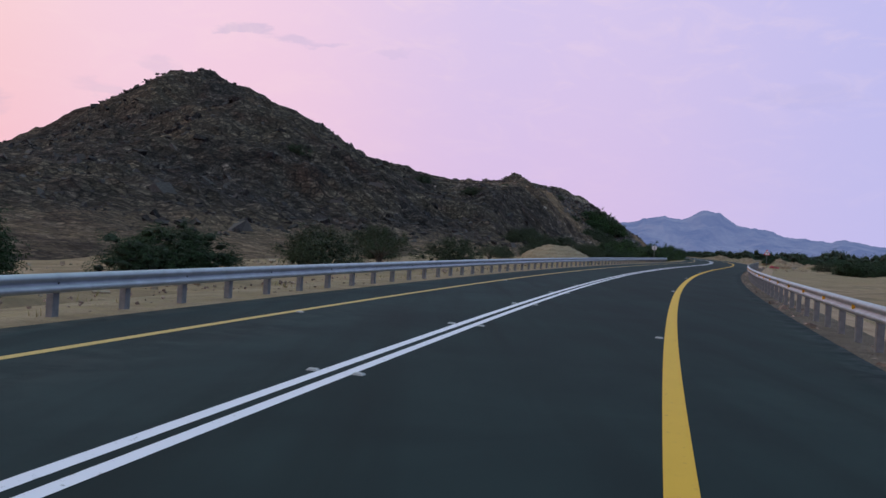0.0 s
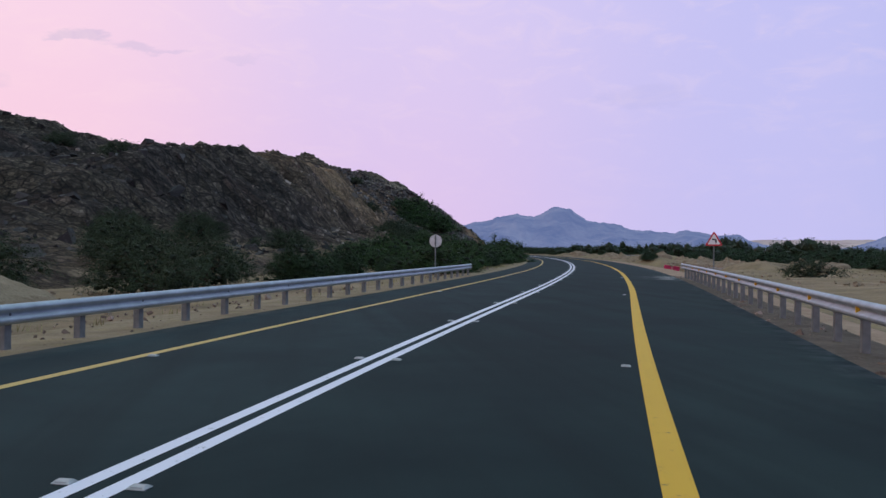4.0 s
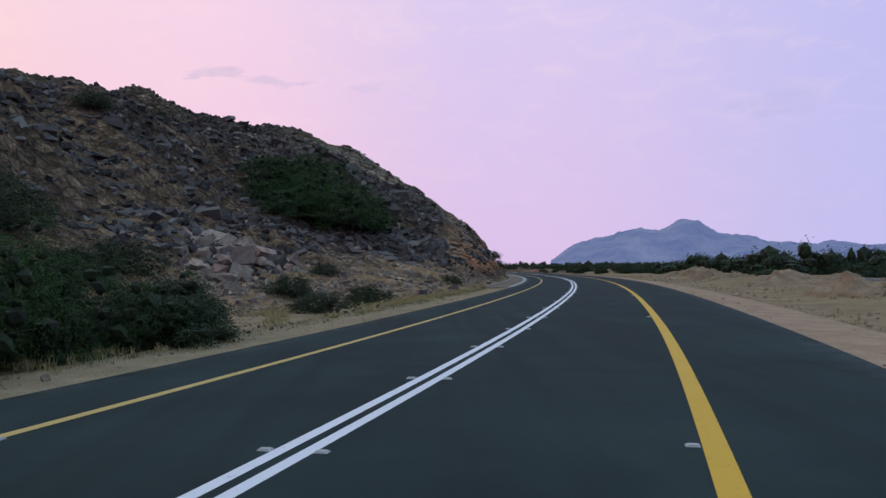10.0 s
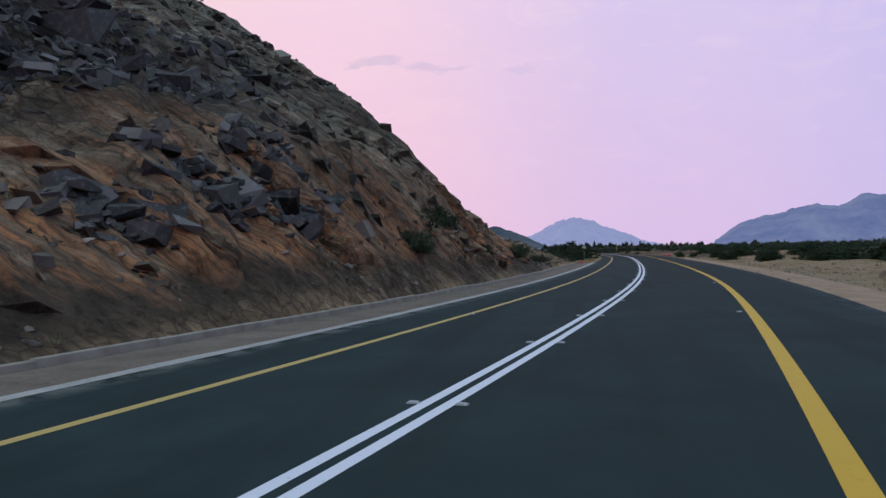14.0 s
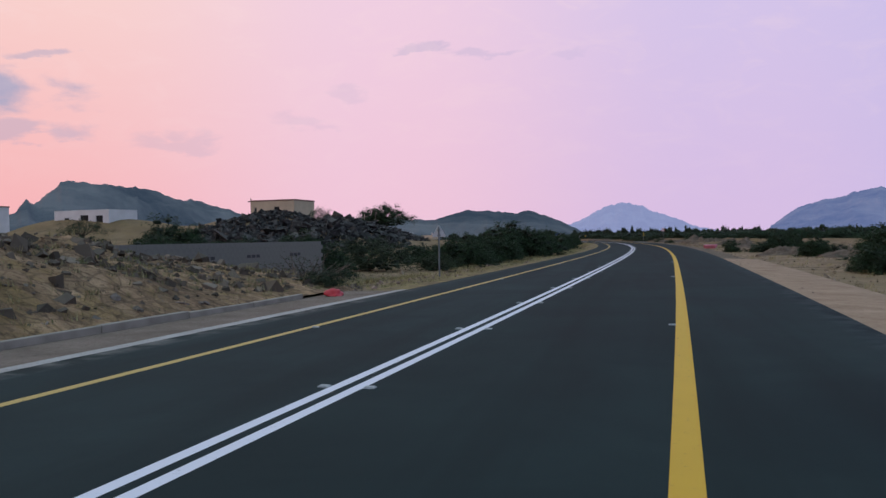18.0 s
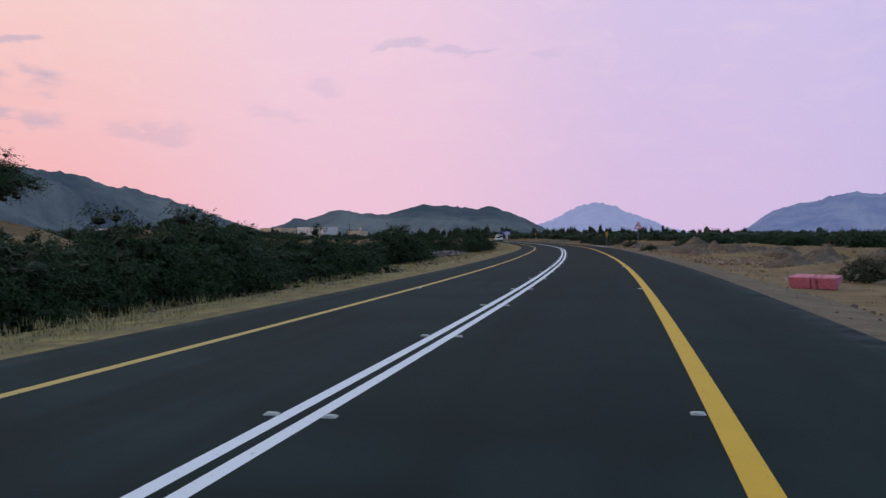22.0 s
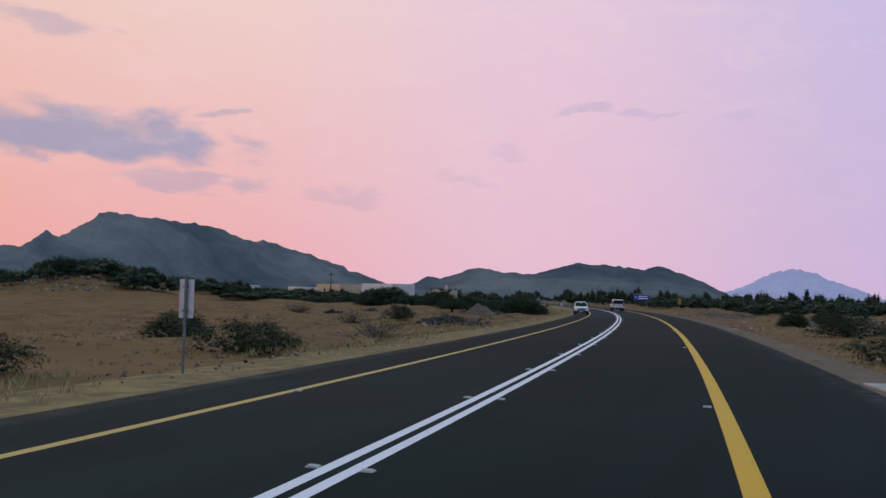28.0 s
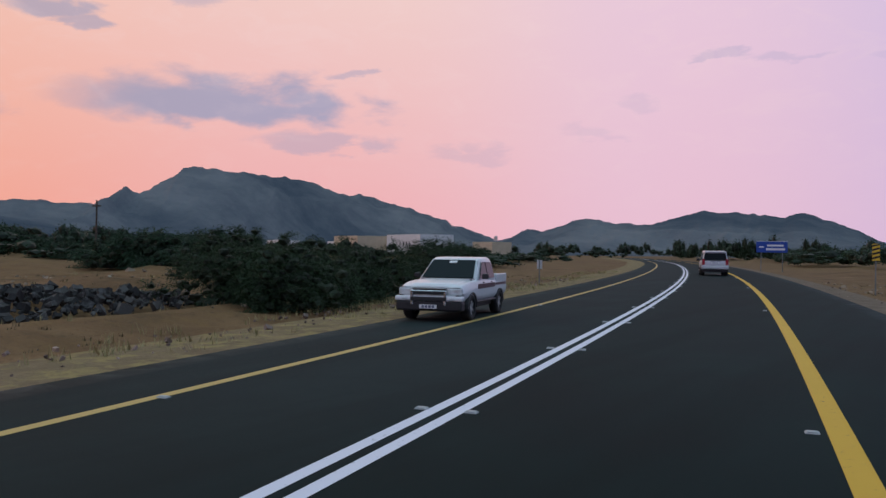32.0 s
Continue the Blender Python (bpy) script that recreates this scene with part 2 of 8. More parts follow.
def earth():
    n = Nodes("desert_earth", 0.95, 0, 0.15)
    v = n.pos()
    big, mid, fine = n.noise(v, 0.035, 5.0, 0.6, 0.5), n.noise(v, 0.4, 6.0, 0.62, 0.3), n.noise(v, 9.0, 5.0, 0.7)
    c = n.ramp(mid, (0.28, (0.13, 0.088, 0.052)), (0.5, (0.25, 0.168, 0.10)), (0.72, (0.38, 0.27, 0.178)))
    c = n.mix(n.ramp(big, (0.42, 0.0), (0.6, 0.7)), c, (0.26, 0.19, 0.11))
    straw = n.noise(v, 0.9, 7.0, 0.7, 0.8)
    c = n.mix(n.math("MULTIPLY", n.ramp(straw, (0.5, 0.0), (0.66, 0.8)), n.ramp(big, (0.4, 0.15), (0.65, 1.0))), c, (0.29, 0.215, 0.085))
    scrub = n.noise(v, 0.22, 6.0, 0.7, 0.6)
    c = n.mix(n.ramp(scrub, (0.56, 0.0), (0.68, 0.6)), c, (0.095, 0.080, 0.048))
    c = n.mix(n.ramp(n.noise(v, 2.6, 6.0, 0.75, 0.5), (0.34, 0.6), (0.44, 0.0)), c, (0.085, 0.065, 0.046))
    c = n.mix(n.ramp(fine, (0.3, 0.4), (0.55, 0.0)), c, (0.10, 0.08, 0.06))
    # the soil turns darker and more ochre towards the village
    where = n.t.nodes.new("ShaderNodeSeparateXYZ")
    n.put(where.inputs[0], v)
    ochre = n.ramp(n.math("MULTIPLY", n.math("ADD", where.outputs[1], n.math("MULTIPLY", big, 160.0)), 0.001), (0.42, 0.0), (0.66, 1.0))
    c = n.mix(ochre, c, n.mix(1.0, c, (0.64, 0.52, 0.385), "MULTIPLY"))
    n.color(c).bump(n.math("ADD", n.math("MULTIPLY", fine, 0.35), mid), 0.8, 0.12)
    return n.mat


def gravel(name, lo, hi, straw=0.0):
    n = Nodes(name, 0.95, 0, 0.15)
    v = n.pos()
    peb = n.voronoi(v, 22.0)
    mid = n.noise(v, 0.8, 6.0, 0.65)
    c = n.ramp(mid, (0.3, lo), (0.7, hi))
    c = n.mix(n.ramp(n.noise(v, 14.0, 4.0, 0.7), (0.35, 0.5), (0.5, 0.0)), c, tuple(x * 0.55 for x in lo))
    if straw:
        c = n.mix(n.ramp(n.noise(v, 1.5, 7.0, 0.7, 0.6), (0.48, 0.0), (0.6, straw)), c, (0.31, 0.24, 0.09))
    n.color(c).bump(n.math("SUBTRACT", mid, n.math("MULTIPLY", peb, 0.6)), 0.7, 0.05)
    return n.mat


def hill_rock():
    n = Nodes("hill_rock", 0.95, 0, 0.12)
    v = n.pos()
    big, mid, fine = n.noise(v, 0.045, 5.0, 0.6, 0.6), n.noise(v, 0.5, 7.0, 0.68, 0.4), n.noise(v, 3.5, 6.0, 0.7)
    c = n.ramp(mid, (0.38, (0.010, 0.009, 0.009)), (0.5, (0.038, 0.032, 0.029)), (0.66, (0.115, 0.095, 0.082)))
    c = n.mix(n.ramp(big, (0.42, 0.0), (0.62, 0.8)), c, n.ramp(fine, (0.36, (0.035, 0.028, 0.020)), (0.64, (0.150, 0.120, 0.085))))
    c = n.mix(n.ramp(n.noise(v, 0.12, 5.0, 0.65), (0.55, 0.0), (0.68, 0.6)), c, (0.062, 0.036, 0.028))
    dirt = n.ramp(mid, (0.3, (0.042, 0.031, 0.022)), (0.52, (0.142, 0.102, 0.066)), (0.72, (0.235, 0.174, 0.118)))
    dirt = n.mix(n.ramp(n.noise(v, 0.7, 7.0, 0.7, 0.6), (0.5, 0.0), (0.62, 0.65)), dirt, (0.125, 0.093, 0.042))
    c = n.mix(n.attr("soil"), c, n.mix(n.ramp(fine, (0.35, 0.7), (0.5, 0.0)), dirt, (0.03, 0.023, 0.018)))
    # broken stones at two sizes; the shade between them is painted into the gaps
    bare = n.math("SUBTRACT", 1.0, n.math("MULTIPLY", n.attr("soil"), 0.92))
    for scale, gap in ((0.75, 0.10), (2.3, 0.09)):
        tone = n.t.nodes.new("ShaderNodeSeparateColor")
        n.put(tone.inputs[0], n.voronoi(v, scale, "F1", "Color"))
        here = bare if scale < 1 else n.math("SUBTRACT", 1.0, n.math("MULTIPLY", n.attr("soil"), 0.55))
        c = n.mix(n.math("MULTIPLY", here, 0.75), c, n.ramp(tone.outputs[0], (0.0, 0.25), (0.6, 0.55), (1.0, 1.25)), "MULTIPLY")
        c = n.mix(n.math("MULTIPLY", here, n.ramp(n.voronoi(v, scale, "DISTANCE_TO_EDGE"), (0.0, 0.85), (gap, 0.0))), c, (0.006, 0.005, 0.005))
    c = n.mix(1.0, c, n.mix(n.attr("scree"), (2.35, 2.22, 2.13), (3.5, 3.05, 2.75)), "MULTIPLY")
    c = n.mix(n.ramp(fine, (0.62, 0.0), (0.76, 0.6)), c, (0.24, 0.215, 0.195))
    # freshly cut strata, tilted bands of ochre, rust and grey with open joints
    bed = n.t.nodes.new("ShaderNodeCombineXYZ")
    n.put(bed.inputs[0], n.attr("strata"))
    n.put(bed.inputs[1], n.math("MULTIPLY", n.noise(v, 0.25, 4.0), 1.5))
    band = n.noise(bed.outputs[0], 0.62, 9.0, 0.66, 0.3)
    # long fibres of rock that run along the beds
    along = n.t.nodes.new("ShaderNodeCombineXYZ")
    n.put(along.inputs[0], n.math("ADD", n.attr("strata"), n.math("MULTIPLY", mid, 0.8)))
    n.put(along.inputs[1], n.math("MULTIPLY", n.attr("reach"), 0.10))
    streak = n.noise(along.outputs[0], 1.5, 8.0, 0.72, 0.25)
    warm = n.ramp(band, (0.30, (0.020, 0.016, 0.014)), (0.42, (0.075, 0.052, 0.038)), (0.50, (0.21, 0.090, 0.040)), (0.57, (0.085, 0.055, 0.038)), (0.68, (0.21, 0.150, 0.092)), (0.80, (0.07, 0.06, 0.052)))
    cold = n.ramp(band, (0.30, (0.018, 0.017, 0.016)), (0.45, (0.078, 0.070, 0.056)), (0.56, (0.048, 0.043, 0.038)), (0.68, (0.165, 0.145, 0.112)), (0.82, (0.07, 0.064, 0.056)))
    place = n.t.nodes.new("ShaderNodeSeparateXYZ")
    n.put(place.inputs[0], v)
    upper = n.math("ADD", n.math("MULTIPLY", place.outputs[2], 0.05), n.math("MULTIPLY", n.noise(v, 0.09, 4.0, 0.6, 0.8), 0.75))
    cut = n.mix(n.ramp(upper, (0.50, 0.0), (0.80, 1.0)), warm, cold)
    cut = n.mix(n.ramp(streak, (0.39, 0.85), (0.46, 0.0)), cut, (0.014, 0.012, 0.010))
    cut = n.mix(n.ramp(streak, (0.54, 0.0), (0.64, 0.6)), cut, (0.20, 0.165, 0.12))
    joint = n.t.nodes.new("ShaderNodeCombineXYZ")
    n.put(joint.inputs[0], n.math("ADD", n.math("MULTIPLY", n.attr("strata"), 1.6), n.math("MULTIPLY", mid, 1.2)))
    n.put(joint.inputs[1], n.math("MULTIPLY", n.attr("reach"), 0.32))
    cut = n.mix(n.ramp(n.voronoi(joint.outputs[0], 1.0, "DISTANCE_TO_EDGE"), (0.0, 0.6), (0.08, 0.0)), cut, (0.010, 0.008, 0.007))
    cut = n.mix(n.ramp(fine, (0.32, 0.65), (0.5, 0.0)), cut, (0.03, 0.024, 0.02))
    cut = n.mix(1.0, cut, (4.1, 3.85, 3.6), "MULTIPLY")
    # dark brown soil along the foot, with the shadows there painted into its tone
    foot_soil_shade = n.ramp(n.math("ADD", n.math("MULTIPLY", place.outputs[2], 0.22), n.math("MULTIPLY", n.noise(v, 0.3, 5.0, 0.65), 0.8)), (0.58, 1.0), (0.80, 0.0))
    cut = n.mix(foot_soil_shade, cut, n.mix(n.ramp(fine, (0.35, 0.6), (0.5, 0.0)), n.ramp(mid, (0.3, (0.055, 0.040, 0.030)), (0.65, (0.155, 0.108, 0.076))), (0.025, 0.020, 0.016)))
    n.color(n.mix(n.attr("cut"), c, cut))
    n.bump(n.math("ADD", n.math("ADD", mid, n.math("MULTIPLY", fine, 0.5)), n.math("MULTIPLY", n.math("ADD", n.math("MULTIPLY", band, 0.6), streak), n.attr("cut"))), 1.0, 0.6)
    return n.mat


def stone(name, lo, hi, accent):
    n = Nodes(name, 0.9, 0, 0.2)
    v = n.pos()
    f = n.noise(v, 4.0, 6.0, 0.7)
    c = n.mix(n.ramp(n.island(), (0.0, 0.0), (0.75, 0.45), (1.0, 1.0)), lo, hi)
    c = n.mix(n.ramp(f, (0.52, 0.0), (0.75, 0.6)), c, accent)
    n.color(c).bump(f, 0.6, 0.05)
    return n.mat


def boulder_rock():
    """Pale granite, each boulder with its own tint."""
    n = Nodes("pale_boulder_rock", 0.9, 0, 0.2)
    v = n.pos()
    own = n.t.nodes.new("ShaderNodeObjectInfo").outputs["Random"]
    c = n.ramp(own, (0.0, (0.13, 0.10, 0.088)), (0.35, (0.40, 0.27, 0.22)), (0.6, (0.19, 0.165, 0.145)), (0.8, (0.34, 0.265, 0.22)), (1.0, (0.50, 0.34, 0.285)))
    f = n.noise(v, 2.6, 7.0, 0.7, 0.4)
    c = n.mix(n.ramp(f, (0.40, 0.65), (0.55, 0.0)), c, (0.11, 0.085, 0.075))
    c = n.mix(n.ramp(n.noise(v, 11.0, 5.0, 0.7), (0.55, 0.0), (0.75, 0.5)), c, (0.55, 0.46, 0.41))
    n.color(c).bump(f, 0.8, 0.10)
    return n.mat


def leaves(name, dark, light):
    n = Nodes(name, 0.65, 0, 0.25)
    c = n.mix(n.island(), dark, light)
    c = n.mix(n.ramp(n.noise(n.pos(), 0.7, 4.0), (0.35, 0.0), (0.7, 0.6)), c, tuple(x * 0.6 for x in dark))
    n.color(c)
    n.b.inputs["Transmission Weight"].default_value = 0.0
    return n.mat


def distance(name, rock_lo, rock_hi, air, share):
    """Mountains kilometres off: rock that emits the air's colour in place of the haze before it."""
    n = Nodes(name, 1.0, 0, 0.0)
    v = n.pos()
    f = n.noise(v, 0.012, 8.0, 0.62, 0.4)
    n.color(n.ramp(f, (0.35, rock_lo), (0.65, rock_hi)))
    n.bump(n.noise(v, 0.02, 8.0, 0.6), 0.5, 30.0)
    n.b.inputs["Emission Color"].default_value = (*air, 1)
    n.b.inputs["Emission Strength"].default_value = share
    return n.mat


def glass():
    n = Nodes("car_glass", 0.10, 0, 0.08)
    n.color((0.010, 0.016, 0.018))
    return n.mat


M_ASPHALT = asphalt()
M_WHITE = marking("white_marking", (0.74, 0.72, 0.80), 0.60)
M_YELLOW = marking("yellow_marking", (0.66, 0.37, 0.022), 0.60)
M_YELLOW_FADED = marking("faded_yellow_marking", (0.56, 0.375, 0.12), 0.60)
M_EARTH = earth()
M_VERGE = gravel("verge_gravel", (0.27, 0.172, 0.112), (0.46, 0.31, 0.215))
M_DARKGRAVEL = gravel("dark_gravel", (0.075, 0.056, 0.042), (0.17, 0.13, 0.10))
M_STRAW = gravel("straw_verge", (0.20, 0.145, 0.09), (0.34, 0.255, 0.17), 0.25)
M_OCHRE = gravel("ochre_verge", (0.135, 0.094, 0.052), (0.25, 0.178, 0.098), 0.7)
M_PALE = gravel("pale_dust", (0.36, 0.32, 0.30), (0.52, 0.48, 0.46))
M_DUSTY = gravel("dusty_sand", (0.14, 0.104, 0.082), (0.25, 0.19, 0.155))
M_HILL = hill_rock()
M_STONE = stone("loose_stone", (0.022, 0.020, 0.020), (0.175, 0.155, 0.150), (0.25, 0.225, 0.22))
M_FARSTONE = stone("dark_hill_stone", (0.013, 0.012, 0.012), (0.100, 0.088, 0.082), (0.17, 0.15, 0.145))
M_SCREESTONE = stone("grey_brown_scree_stone", (0.022, 0.020, 0.020), (0.178, 0.142, 0.122), (0.26, 0.215, 0.19))
M_OLIVESTONE = stone("olive_grey_stone", (0.022, 0.021, 0.017), (0.23, 0.21, 0.165), (0.31, 0.28, 0.22))
M_BROWNSTONE = stone("brown_scree_stone", (0.07, 0.056, 0.046), (0.35, 0.275, 0.23), (0.33, 0.28, 0.25))
M_BERMSTONE = stone("dusty_brown_stone", (0.055, 0.043, 0.033), (0.24, 0.185, 0.14), (0.17, 0.13, 0.10))
M_PINKSTONE = stone("pale_broken_stone", (0.10, 0.072, 0.06), (0.41, 0.295, 0.245), (0.15, 0.12, 0.11))
M_BOULDER = boulder_rock()
M_RUBBLE = stone("grey_rubble", (0.045, 0.041, 0.039), (0.29, 0.26, 0.245), (0.10, 0.092, 0.085))
M_LEDGE = stone("cutting_stone", (0.045, 0.036, 0.030), (0.34, 0.245, 0.17), (0.26, 0.125, 0.06))
M_HEAP = gravel("tipped_earth", (0.17, 0.115, 0.075), (0.34, 0.25, 0.175))
M_HEAPDARK = gravel("dark_tipped_earth", (0.075, 0.055, 0.042), (0.19, 0.14, 0.105))
M_VERGEDARK = gravel("grey_brown_verge", (0.115, 0.084, 0.057), (0.215, 0.16, 0.115))
M_SAND = gravel("eroded_sand", (0.22, 0.16, 0.10), (0.33, 0.25, 0.165))
M_DARKSTONE = stone("black_rubble", (0.018, 0.017, 0.017), (0.105, 0.098, 0.090), (0.22, 0.21, 0.20))
M_SANDSTONE = stone("sand_clods", (0.20, 0.15, 0.105), (0.36, 0.285, 0.21), (0.16, 0.12, 0.09))
M_LEAF = leaves("acacia_leaf", (0.009, 0.026, 0.009), (0.036, 0.070, 0.022))
# lit copy of the leaf above, which is darkened for bushes against the glow
M_LEAF_LIT = leaves("fresh_mesquite_leaf", (0.013, 0.040, 0.010), (0.060, 0.122, 0.028))
M_LEAF_DULL = leaves("dusty_leaf", (0.017, 0.030, 0.012), (0.048, 0.068, 0.027))
M_LEAF_FAR = leaves("far_leaf", (0.014, 0.038, 0.017), (0.037, 0.076, 0.033))
# near-black green that stands for the shade inside the crowns
M_INNER_SHADE = leaves("inner_foliage", (0.009, 0.015, 0.007), (0.021, 0.034, 0.014))
M_DRYTWIG = plain("dry_twig", (0.13, 0.10, 0.08), 0.9)
M_SCRUB = leaves("dry_scrub", (0.075, 0.055, 0.028), (0.19, 0.14, 0.07))
M_GRASS = leaves("dry_grass", (0.26, 0.21, 0.09), (0.46, 0.39, 0.19))
M_GRASSGREEN = leaves("verge_grass", (0.12, 0.13, 0.05), (0.22, 0.22, 0.09))
M_BARK = plain("acacia_bark", (0.075, 0.06, 0.048), 0.95, 0, 0.2, 0.4, 8.0, 0.5)
M_GALV = plain("galvanised_steel", (0.36, 0.41, 0.45), 0.5, 0.5, 0.5, 0.16, 3.0, 0.1)
M_POST = plain("weathered_steel_post", (0.17, 0.18, 0.185), 0.65, 0.3, 0.4, 0.25, 5.0, 0.1)
M_REFLECT = plain("amber_reflector", (0.75, 0.42, 0.03), 0.3)
M_STUD = plain("worn_white_stud", (0.36, 0.37, 0.37), 0.5)
M_STUDLENS = plain("stud_lens", (0.30, 0.31, 0.32), 0.25, 0, 0.6)
M_SIGNBACK = plain("sign_back_aluminium", (0.55, 0.56, 0.58), 0.5, 0.3, 0.4, 0.12)
M_SIGNWHITE = plain("sign_white", (0.75, 0.74, 0.74), 0.5, 0, 0.4, 0.05)
M_SIGNRED = plain("sign_red", (0.50, 0.025, 0.035), 0.45, 0, 0.4, 0.1)
M_SIGNBLACK = plain("sign_black", (0.012, 0.012, 0.014), 0.5)
M_SIGNYELLOW = plain("sign_yellow", (0.70, 0.45, 0.03), 0.45, 0, 0.4, 0.08)
M_SIGNBLUE = plain("sign_blue", (0.012, 0.06, 0.33), 0.45, 0, 0.4, 0.08)
M_REDPLASTIC = plain("faded_red_plastic", (0.44, 0.028, 0.105), 0.55, 0, 0.35, 0.3, 2.0)
M_PINKPLASTIC = plain("bleached_pink_plastic", (0.50, 0.16, 0.22), 0.6)
M_WHITEPLASTIC = plain("dusty_white_plastic", (0.55, 0.45, 0.43), 0.6)
M_KERB = plain("weathered_kerb_concrete", (0.30, 0.255, 0.215), 0.95, 0, 0.15, 0.25, 1.5, 0.3)
M_CONCRETE = plain("concrete", (0.33, 0.31, 0.29), 0.9, 0, 0.2, 0.2, 2.0, 0.3)
M_BLOCK = plain("grey_blockwork", (0.20, 0.185, 0.165), 0.95, 0, 0.2, 0.14, 0.35, 0.2)
M_BEIGE = plain("beige_render", (0.56, 0.44, 0.31), 0.9, 0, 0.2, 0.1, 0.8, 0.1)
M_BROWNTRIM = plain("brown_parapet", (0.23, 0.15, 0.11), 0.9)
M_WHITEWALL = plain("white_render", (0.68, 0.66, 0.65), 0.9, 0, 0.2, 0.1, 0.6, 0.1)
M_OPENING = plain("dark_opening", (0.012, 0.012, 0.014), 0.8)
M_PURPLE = plain("faded_purple_plastic", (0.06, 0.035, 0.10), 0.6)
M_CARWHITE = plain("white_car_paint", (0.70, 0.70, 0.72), 0.25, 0.0, 0.5, 0.03)
M_CARSILVER = plain("silver_car_paint", (0.50, 0.51, 0.53), 0.28, 0.3, 0.5, 0.04)
M_GLASS = glass()
M_RUBBER = plain("tyre_rubber", (0.018, 0.018, 0.019), 0.85)
M_RIM = plain("alloy_rim", (0.55, 0.55, 0.56), 0.35, 0.7)
M_BLACKTRIM = plain("black_trim", (0.02, 0.02, 0.022), 0.5)
M_CHROME = plain("chrome", (0.7, 0.7, 0.72), 0.18, 0.9)
M_TAIL = plain("red_tail_lamp", (0.33, 0.012, 0.02), 0.2, 0, 0.6)
M_LAMP = plain("clear_head_lamp", (0.62, 0.64, 0.66), 0.15, 0.2, 0.6)
M_PLATE = plain("pale_plate", (0.72, 0.72, 0.70), 0.5)
M_BARS = plain("plate_bars", (0.10, 0.12, 0.18), 0.6)
M_MAROON = plain("maroon_stripe", (0.10, 0.045, 0.055), 0.4)
# haze is put into these materials as a bluish glow
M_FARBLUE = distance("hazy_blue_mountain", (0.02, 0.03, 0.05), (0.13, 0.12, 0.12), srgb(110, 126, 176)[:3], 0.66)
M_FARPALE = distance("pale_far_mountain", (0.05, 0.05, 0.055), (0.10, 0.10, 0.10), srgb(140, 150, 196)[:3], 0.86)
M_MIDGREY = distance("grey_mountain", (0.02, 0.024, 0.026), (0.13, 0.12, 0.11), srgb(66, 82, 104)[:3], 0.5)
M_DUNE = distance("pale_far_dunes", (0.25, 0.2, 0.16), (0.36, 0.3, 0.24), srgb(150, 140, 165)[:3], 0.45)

# ---- helpers ----
def mesh_of(name, verts, faces, mat, smooth=False):
    me = bpy.data.meshes.new(name)
    verts = np.asarray(verts, np.float32).reshape(-1, 3)
    if isinstance(faces, np.ndarray):
        k = faces.shape[1]
        me.vertices.add(len(verts))
        me.vertices.foreach_set("co", verts.ravel())
        me.loops.add(faces.size)
        me.loops.foreach_set("vertex_index", faces.astype(np.int32).ravel())
        me.polygons.add(len(faces))
        me.polygons.foreach_set("loop_start", np.arange(0, faces.size, k, dtype=np.int32))
        me.update(calc_edges=True)
    else:
        me.from_pydata(verts.tolist(), [], faces)
    me.materials.append(mat)
    me.polygons.foreach_set("use_smooth", [smooth] * len(me.polygons))
    return me


def bm_mesh(name, bm, mat, smooth=False):
    me = bpy.data.meshes.new(name)
    bmesh.ops.recalc_face_normals(bm, faces=bm.faces[:])
    bm.to_mesh(me)
    bm.free()
    me.materials.append(mat)
    if smooth:
        me.polygons.foreach_set("use_smooth", [True] * len(me.polygons))
    return me


def part(name, bm, mat, parent, label="", smooth=False):
    """One mesh object under a thing or a part."""
    me = bm if isinstance(bm, bpy.types.Mesh) else bm_mesh(name, bm, mat, smooth)
    ob = new(name, me)
    ob.parent = parent
    return tagged(ob, label)


def thing(name, m, label, category, group="", kind=""):
    ob = new(name)
    ob.empty_display_size = 0.3
    ob.matrix_world = m
    return tagged(ob, label, category, group, kind)


def box(bm, x0, y0, z0, x1, y1, z1, bevel=0.0, m=None):
    r = bmesh.ops.create_cube(bm, size=1.0)
    vs = r["verts"]
    for v in vs:
        v.co = Vector(((x0 + x1) / 2 + v.co.x * (x1 - x0), (y0 + y1) / 2 + v.co.y * (y1 - y0), (z0 + z1) / 2 + v.co.z * (z1 - z0)))
    if m is not None:
        bmesh.ops.transform(bm, matrix=m, verts=vs)
    if bevel:
        es = list({e for v in vs for e in v.link_edges})
        bmesh.ops.bevel(bm, geom=es, offset=bevel, segments=2, affect="EDGES", profile=0.5)
    return bm


def boxed(*a, **k):
    return box(bmesh.new(), *a, **k)


def tube(bm, pts, radii, sides=8, caps=True):
    """A tapered tube through pts."""
    rings = []
    pts = [Vector(p) for p in pts]
    for i, p in enumerate(pts):
        d = (pts[min(i + 1, len(pts) - 1)] - pts[max(i - 1, 0)]).normalized()
        a = d.orthogonal().normalized()
        b = d.cross(a)
        rings.append([bm.verts.new(p + (a * math.cos(2 * math.pi * k / sides) + b * math.sin(2 * math.pi * k / sides)) * radii[i]) for k in range(sides)])
    for r, q in zip(rings, rings[1:]):
        if r is not q:
            # keep the seam straight between rings
            best = min(range(sides), key=lambda k: (q[k].co - r[0].co - (pts[rings.index(q)] - pts[rings.index(r)])).length)
            q[:] = q[best:] + q[:best]
        for k in range(sides):
            bm.faces.new((r[k], r[(k + 1) % sides], q[(k + 1) % sides], q[k]))
    if caps:
        bm.faces.new(rings[0][::-1])
        bm.faces.new(rings[-1])
    return bm


